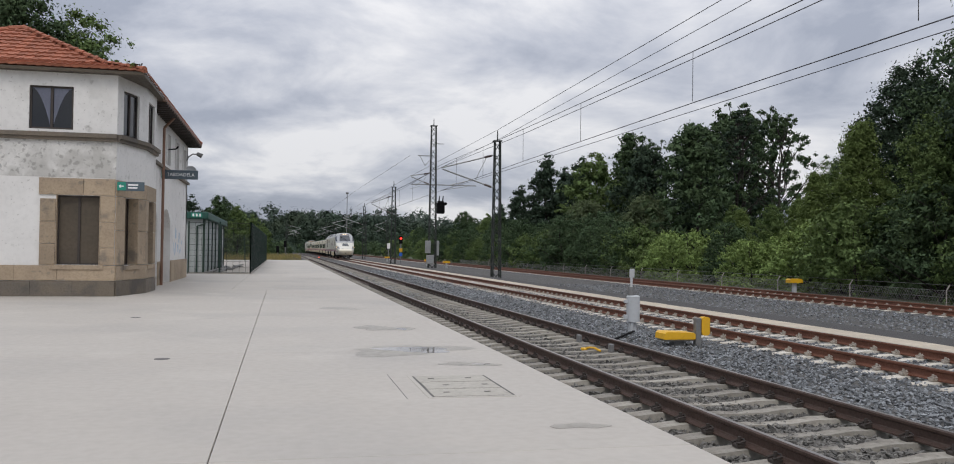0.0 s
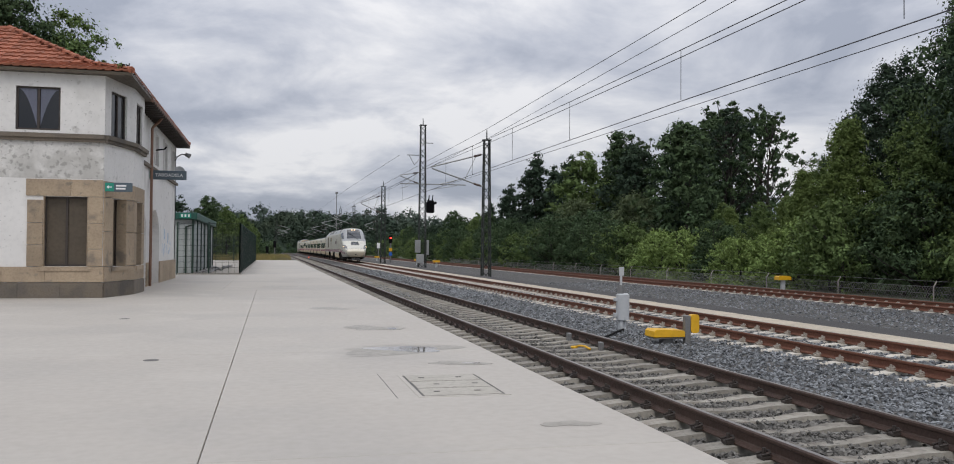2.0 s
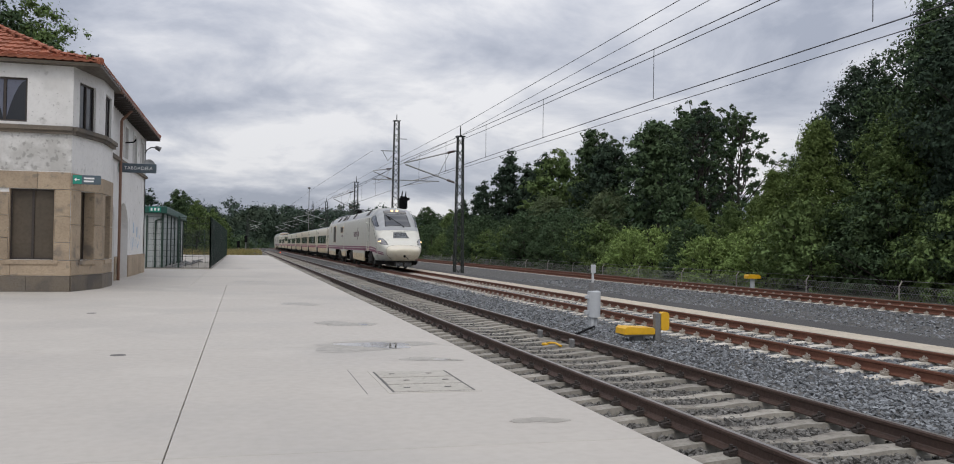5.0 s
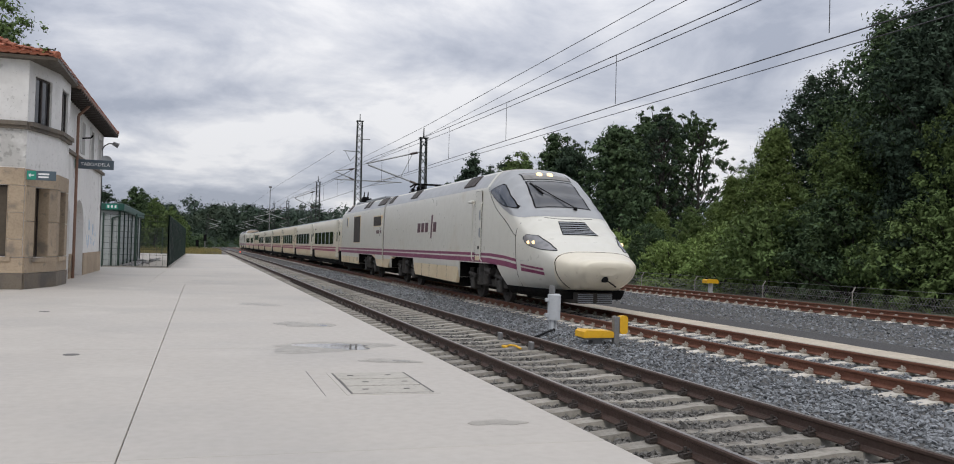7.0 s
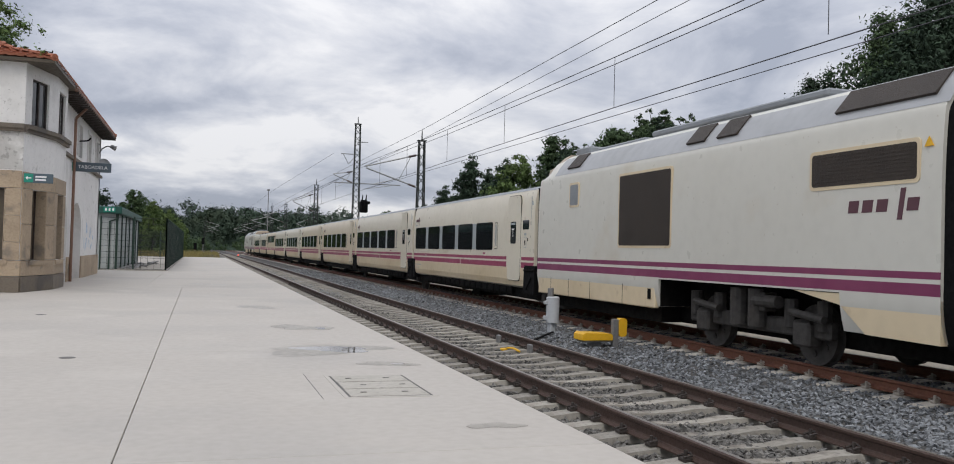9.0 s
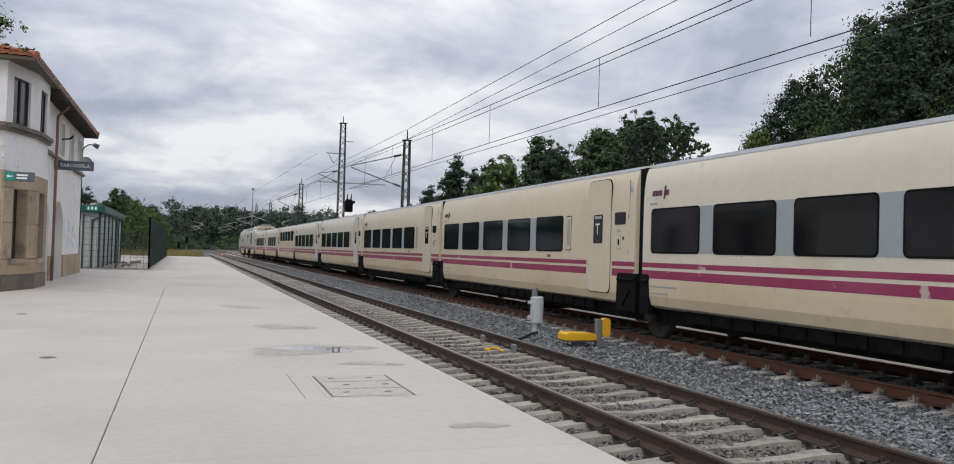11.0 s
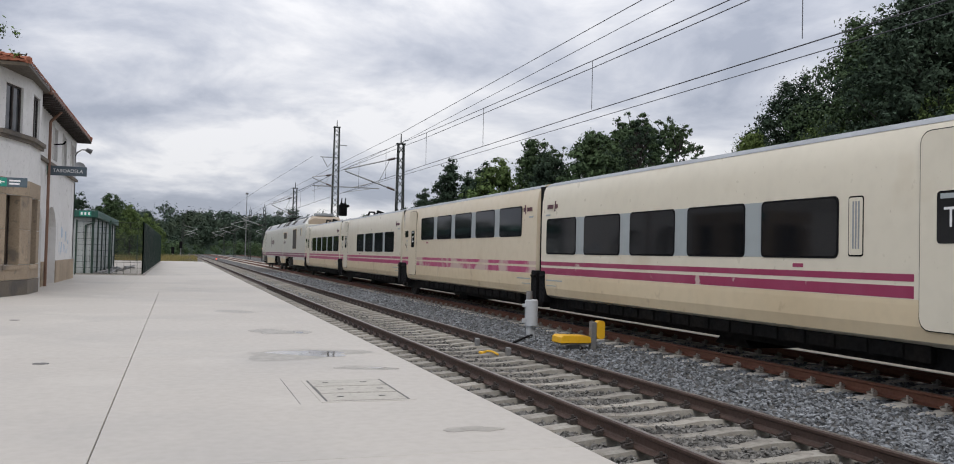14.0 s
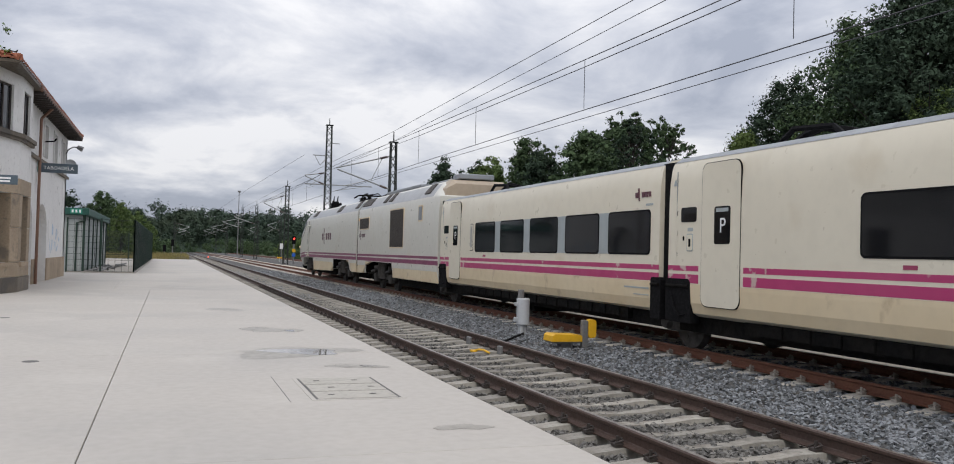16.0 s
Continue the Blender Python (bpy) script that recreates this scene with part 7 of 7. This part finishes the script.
def tree_meshes(seed, h, spread, base, clumps_n, leaves, size, leafmat, shape="round", open_=0.0):
    """A tree h metres high: tapered trunk with limbs, and a crown of leaf clumps inside a lobed outline."""
    r = random.Random(seed)
    wood, crown, clumps = Shape(), Shape(), []
    limb(wood, Vector((0, 0, 0)), Vector((r.uniform(-.4, .4), r.uniform(-.4, .4), h * 0.86)), 0.017 * h, 0.04, r, 6, 0.2)
    ph = [r.uniform(0, 6.28) for _ in range(4)]
    for i in range(clumps_n):
        f = r.random() ** 0.85
        if shape == "round":
            w = math.sin(math.pi * min(1, max(0.06, 0.14 + 0.84 * f))) ** 0.65
        elif shape == "tall":
            w = (1 - f) ** 0.7 * 0.95 + 0.07
        else:
            w = (1.0 - f ** 2.2) ** 0.5 * 0.95 + 0.05
        a = r.uniform(0, 6.2832)
        lobe = 1 + 0.20 * math.sin(2 * a + ph[0] + 3 * f) + 0.16 * math.sin(5 * a + ph[1] + 7 * f) + 0.12 * math.sin(11 * f + ph[2])
        d = spread * w * lobe * (0.30 + 0.70 * r.random() ** 0.55)
        z = base + (h - base) * f * (0.94 + 0.06 * math.sin(3 * a + ph[3]))
        cr = spread * r.uniform(0.09, 0.21) * (1.25 if shape == "bush" else 1.0) * (1 - 0.35 * open_)
        if r.random() < 0.14:
            d, cr = d * r.uniform(1.05, 1.28), cr * 0.6
        c = (d * math.cos(a), d * math.sin(a), z - cr * 0.4, cr)
        clumps.append(c)
        if i % (12 if not open_ else 5) == 0:
            q = Vector(c[:3])
            limb(wood, Vector((0, 0, max(0.4, min(h * 0.8, q.z - d * 0.9 - 0.4)))), q, 0.004 * h + 0.02, 0.015, r, 3, 0.2)
    area = sum(c[3] ** 2 for c in clumps)
    leaf_cloud(crown, r, clumps, leaves * 0.9 / area, size)
    if not open_:
        # the shaded heart of the crown
        core = [(c[0] * 0.55, c[1] * 0.55, base + (c[2] - base) * 0.9, c[3] * 1.3) for c in clumps[::4]]
        leaf_cloud(crown, r, core, leaves * 0.1 / sum(c[3] ** 2 for c in core), size * 1.7)
    return wood.mesh("trunk", BARK), crown.mesh("crown", leafmat)


def plant(name, meshes, x, y, z, sc, rot, label, category, group=""):
    th = thing(name, label, category, Matrix.LocRotScale((x, y, z), Euler((0, 0, radians(rot))), (sc, sc, sc)), group)
    th.matrix_basis = Matrix.LocRotScale((x, y, z), Euler((0, 0, radians(rot))), (sc, sc, sc))
    for nm, me in zip(("trunk", "crown"), meshes):
        ob = new(nm, me)
        ob.parent = th
    return th


def build_trees():
    r = random.Random(21)
    near = [tree_meshes(31, 16, 4.8, 0.6, 500, 54000, 0.112, LEAF[0]), tree_meshes(32, 15, 4.4, 0.4, 480, 52000, 0.107, LEAF[3]), tree_meshes(33, 13, 3.6, 0.4, 420, 42000, 0.10, LEAF[1]),
            tree_meshes(34, 13, 3.8, 0.3, 420, 42000, 0.10, LEAF[4], "tall")]
    big = [tree_meshes(1, 16, 4.6, 0.8, 240, 11000, 0.235, LEAF[0]), tree_meshes(2, 15, 4.2, 0.6, 230, 11000, 0.22, LEAF[3]), tree_meshes(3, 14, 3.8, 0.7, 230, 11000, 0.205, LEAF[1]), tree_meshes(9, 13, 3.4, 0.5, 210, 11000, 0.19, LEAF[2], "tall"),
           tree_meshes(12, 15, 4.2, 0.4, 250, 13000, 0.205, LEAF[3], "tall")]
    airy = [tree_meshes(4, 15, 3.5, 3.5, 170, 8500, 0.135, LEAF[0], open_=1.0), tree_meshes(5, 14, 2.9, 3.0, 160, 8000, 0.135, LEAF[3], open_=1.0)]
    bush = [tree_meshes(6, 3.4, 1.9, 0.1, 130, 6200, 0.083, LEAF[2], "bush"), tree_meshes(7, 4.4, 2.3, 0.1, 130, 6200, 0.093, LEAF[1], "bush"), tree_meshes(8, 5.5, 2.6, 0.1, 140, 6200, 0.106, LEAF[0], "bush")]
    willow = tree_meshes(17, 7.5, 3.6, 0.2, 260, 16000, 0.11, LEAF[5], "bush")
    big_l, airy_l = "broad dark green tree by the line", "tall airy tree with thin branches and gaps"
    # near wood beside the camera, thick and dark
    for x, y, k, sc in ((33.5, 36.0, 0, 0.95), (31.2, 30.0, 1, 1.0), (34.9, 43.2, 1, 0.90), (38.5, 33.0, 0, 1.20), (32.5, 47.5, 2, 0.60), (34.0, 53.5, 3, 0.46), (29.6, 40.8, 3, 0.72), (30.0, 35.3, 2, 0.70), (29.6, 27.6, 2, 0.72),
                        (30.4, 46.0, 3, 0.54), (30.4, 50.5, 2, 0.40), (33.2, 59.5, 3, 0.42)):
        plant("tree", near[k], x, y, -0.4, sc, r.uniform(0, 360), "yellow-green young tree by the line" if k == 3 else big_l, "tree", "lineside trees")
    for x, y, k, sc in ((40, 49, 0, 0.72), (36.0, 60.0, 1, 0.36), (35.5, 65.0, 2, 0.42), (39.5, 41.0, 0, 0.92)):
        plant("tree", big[k], x, y, -0.4, sc, r.uniform(0, 360), big_l, "tree", "lineside trees")
    for x, y, sc in ((31.0, 87.0, 1.02), (31.5, 73.5, 0.98), (30.5, 79.0, 0.72)):
        plant("bush", willow, x, y, -0.45, sc, r.uniform(0, 360), "large rounded grey-green willow bush by the line", "bush", "lineside bushes")
    # middle wood
    for x, y, k, sc in ((34, 68, 0, 0.72), (37, 74, 1, 0.78), (40, 80, 0, 0.85), (36, 84, 1, 0.80), (33, 90, 2, 0.82), (38, 92, 0, 0.88), (34, 98, 4, 0.80), (32, 105, 4, 0.86), (36, 110, 4, 0.80),
                        (31, 114, 4, 0.66), (35, 120, 4, 0.56), (30.5, 124, 0, 0.42), (46, 86, 0, 0.95), (42, 100, 2, 0.92)):
        plant("tree", big[k], x, y, -0.4, sc * 1.1, r.uniform(0, 360), big_l, "tree", "lineside trees")
    for x, y, k, sc in ((42, 76, 0, 1.06), (44.5, 80, 1, 1.12), (40.5, 72.5, 1, 1.04), (46, 77, 0, 1.05), (38, 86, 0, 0.9), (43, 70, 0, 0.93), (47.5, 83, 1, 1.08), (39, 95, 0, 0.92)):
        plant("tree", airy[k], x, y, -0.4, sc * 1.06, r.uniform(0, 360), airy_l, "tree", "lineside trees")
    # lower trees and bushes along the fence
    for i in range(56):
        y = 25 + i * 1.75 + r.uniform(-1, 1)
        x = 27.2 + r.uniform(0, 2.6) + (0.8 if i % 3 == 0 else 0)
        k = 0 if (56 < y < 66 or 43 < y < 51) else r.choice((1, 2, 2)) if y > 50 else r.choice((1, 2, 2))
        plant("bush", bush[k], x, y, -0.45, r.uniform(0.75, 1.15), r.uniform(0, 360), "leafy green bush growing along the lineside fence", "bush", "lineside bushes")
    for x, y, k, sc in ((28.5, 140, 1, 1.1), (26.5, 150, 2, 0.9), (25.5, 160, 1, 1.0), (27, 170, 2, 1.0), (25, 180, 1, 1.0), (23.5, 150, 1, 0.6), (26, 195, 2, 1.0), (30, 150, 1, 1.3), (28, 132, 2, 1.0), (25, 205, 1, 1.0), (27, 120, 1, 0.9)):
        plant("bush", bush[k], x, y, -0.45, sc, r.uniform(0, 360), "rounded green bush beyond the far track", "bush", "lineside bushes")
    for x, y, k, sc in ((28.5, 140, 0, 0.52), (30, 165, 1, 0.46), (35, 150, 2, 0.6), (29, 190, 0, 0.44), (38, 175, 0, 0.55), (25, 215, 1, 0.4), (33, 225, 2, 0.5), (33, 132, 4, 0.62)):
        plant("tree", big[k], x, y, -0.4, sc, r.uniform(0, 360), big_l, "tree", "lineside trees")
    # behind the station and the yard
    for x, y, k, sc in ((-17.6, 61, 0, 1.24), (-13.6, 63, 2, 1.36)):
        plant("tree", near[k], x, y, -0.3, sc, r.uniform(0, 360), "tall green tree behind the station roof", "tree")
    for x, y, k, sc in ((-6, 128, 2, 0.55), (-9, 136, 0, 0.6), (-13, 130, 1, 0.62), (-4.5, 140, 2, 0.5), (-17, 125, 0, 0.62), (-3, 150, 2, 0.42), (-9, 155, 0, 0.6), (-5, 165, 1, 0.55)):
        plant("tree", big[k], x, y, -0.3, sc, r.uniform(0, 360), "bushy green tree beyond the fenced yard", "tree")
    # dry grass and a gravel heap past the platform end
    g = Shape()
    for _ in range(9000):
        x, y = r.uniform(-9, 2.6), r.uniform(119.5, 150)
        h, a = r.uniform(0.25, 0.9), r.uniform(0, 6.28)
        o = len(g.v)
        g.v += [(x - 0.03 * math.cos(a), y - 0.03 * math.sin(a), -0.42), (x + 0.03 * math.cos(a), y + 0.03 * math.sin(a), -0.42), (x + r.uniform(-.2, .2), y + r.uniform(-.2, .2), h)]
        g.f.append((o, o + 1, o + 2))
    tagged(new("dry_grass", g.mesh("dry_grass", DRYGRASS)), "tall yellowed grass past the platform end", "grass", kind="stuff")
    hp = blot(1.6, 123.5, 2.2, 2.0, 9, -0.42)
    hp.v[0] = (1.6, 123.5, 0.35)
    tagged(new("gravel_heap", hp.mesh("gravel_heap", BALLAST)), "low heap of grey gravel past the platform end", "gravel heap")


    weed = tree_meshes(15, 0.45, 0.3, 0.05, 24, 700, 0.035, LEAF[2], "bush")
    for x, y, z in ((-5.3, 30.2, 7.33), (-4.9, 30.6, 7.25), (-4.6, 29.2, 7.06)):
        plant("roof_weed", weed, x, y, z, 0.55, r.uniform(0, 360), "tuft of weeds growing on the roof tiles", "weed")


build_trees()


def build_hills():
    """Wooded ridges that close the view."""
    r = random.Random(33)
    def ridge(name, y0, x0, x1, hgt, seed, matl, lab, n, size):
        s, cl = Shape(), []
        nz = 60
        prof = []
        for i in range(nz + 1):
            x = x0 + (x1 - x0) * i / nz
            prof.append((x, hgt(x)))
        for x, z in prof:
            s.v += [(x, y0 - 60, -2), (x, y0, z * 0.92), (x, y0 + 120, -2)]
        s.f = [f for i in range(nz) for f in ((3 * i, 3 * i + 3, 3 * i + 4, 3 * i + 1), (3 * i + 1, 3 * i + 4, 3 * i + 5, 3 * i + 2))]
        tagged(new(name, s.mesh(name, matl)), lab + " ground", "hill", kind="structure")
        c = Shape()
        rr = random.Random(seed)
        for _ in range(n):
            x = rr.uniform(x0, x1)
            f = rr.random() ** 0.7
            z = hgt(x) * 0.92 * f
            y = y0 - 60 * (1 - f)
            t = size * rr.uniform(0.6, 1.25)
            clumps = [(x + rr.uniform(-.5, .5) * t, y + rr.uniform(-.5, .5) * t, z + t * rr.uniform(0.3, 1.0), t * rr.uniform(0.35, 0.6)) for _ in range(5)]
            leaf_cloud(c, rr, clumps, 230 / (t * t), t * 0.095, 0.9, 0.3, 0.3)
        tagged(new("far_woods", c.mesh("far_woods", matl)), lab + ", dense with trees", "woods", kind="stuff")
    def h1(x):
        return 5.5 + 2.2 * math.sin(x * 0.021 + 1) + 1.4 * math.sin(x * 0.06) + (3 if -40 < x < 30 else 0)
    def h2(x):
        return 21 + 3 * math.sin(x * 0.007 + 2.2) + 2 * math.sin(x * 0.023)
    ridge("near_hill", 420, -260, 360, h1, 3, RIDGE_LEAF, "low wooded ridge behind the line", 900, 7.0)
    ridge("far_hill", 760, -420, 760, h2, 4, HAZED_LEAF, "distant wooded hill", 900, 11.0)
    # a belt of lower trees that closes the line's far end
    c = Shape()
    rr = random.Random(8)
    for _ in range(260):
        x, y = rr.uniform(-70, 75), rr.uniform(262, 330)
        if 2.5 < x < 24 and y < 318:
            continue
        t = rr.uniform(2.2, 4.6)
        clumps = [(x + rr.uniform(-.5, .5) * t, y + rr.uniform(-.5, .5) * t, -0.4 + t * rr.uniform(0.15, 0.95), t * rr.uniform(0.35, 0.6)) for _ in range(6)]
        leaf_cloud(c, rr, clumps, 330 / (t * t), t * 0.08, 0.9, 0.3, 0.3)
    tagged(new("far_thicket", c.mesh("far_thicket", LEAF[0])), "belt of mixed green trees at the far end of the line", "woods", kind="stuff")


build_hills()
motions()
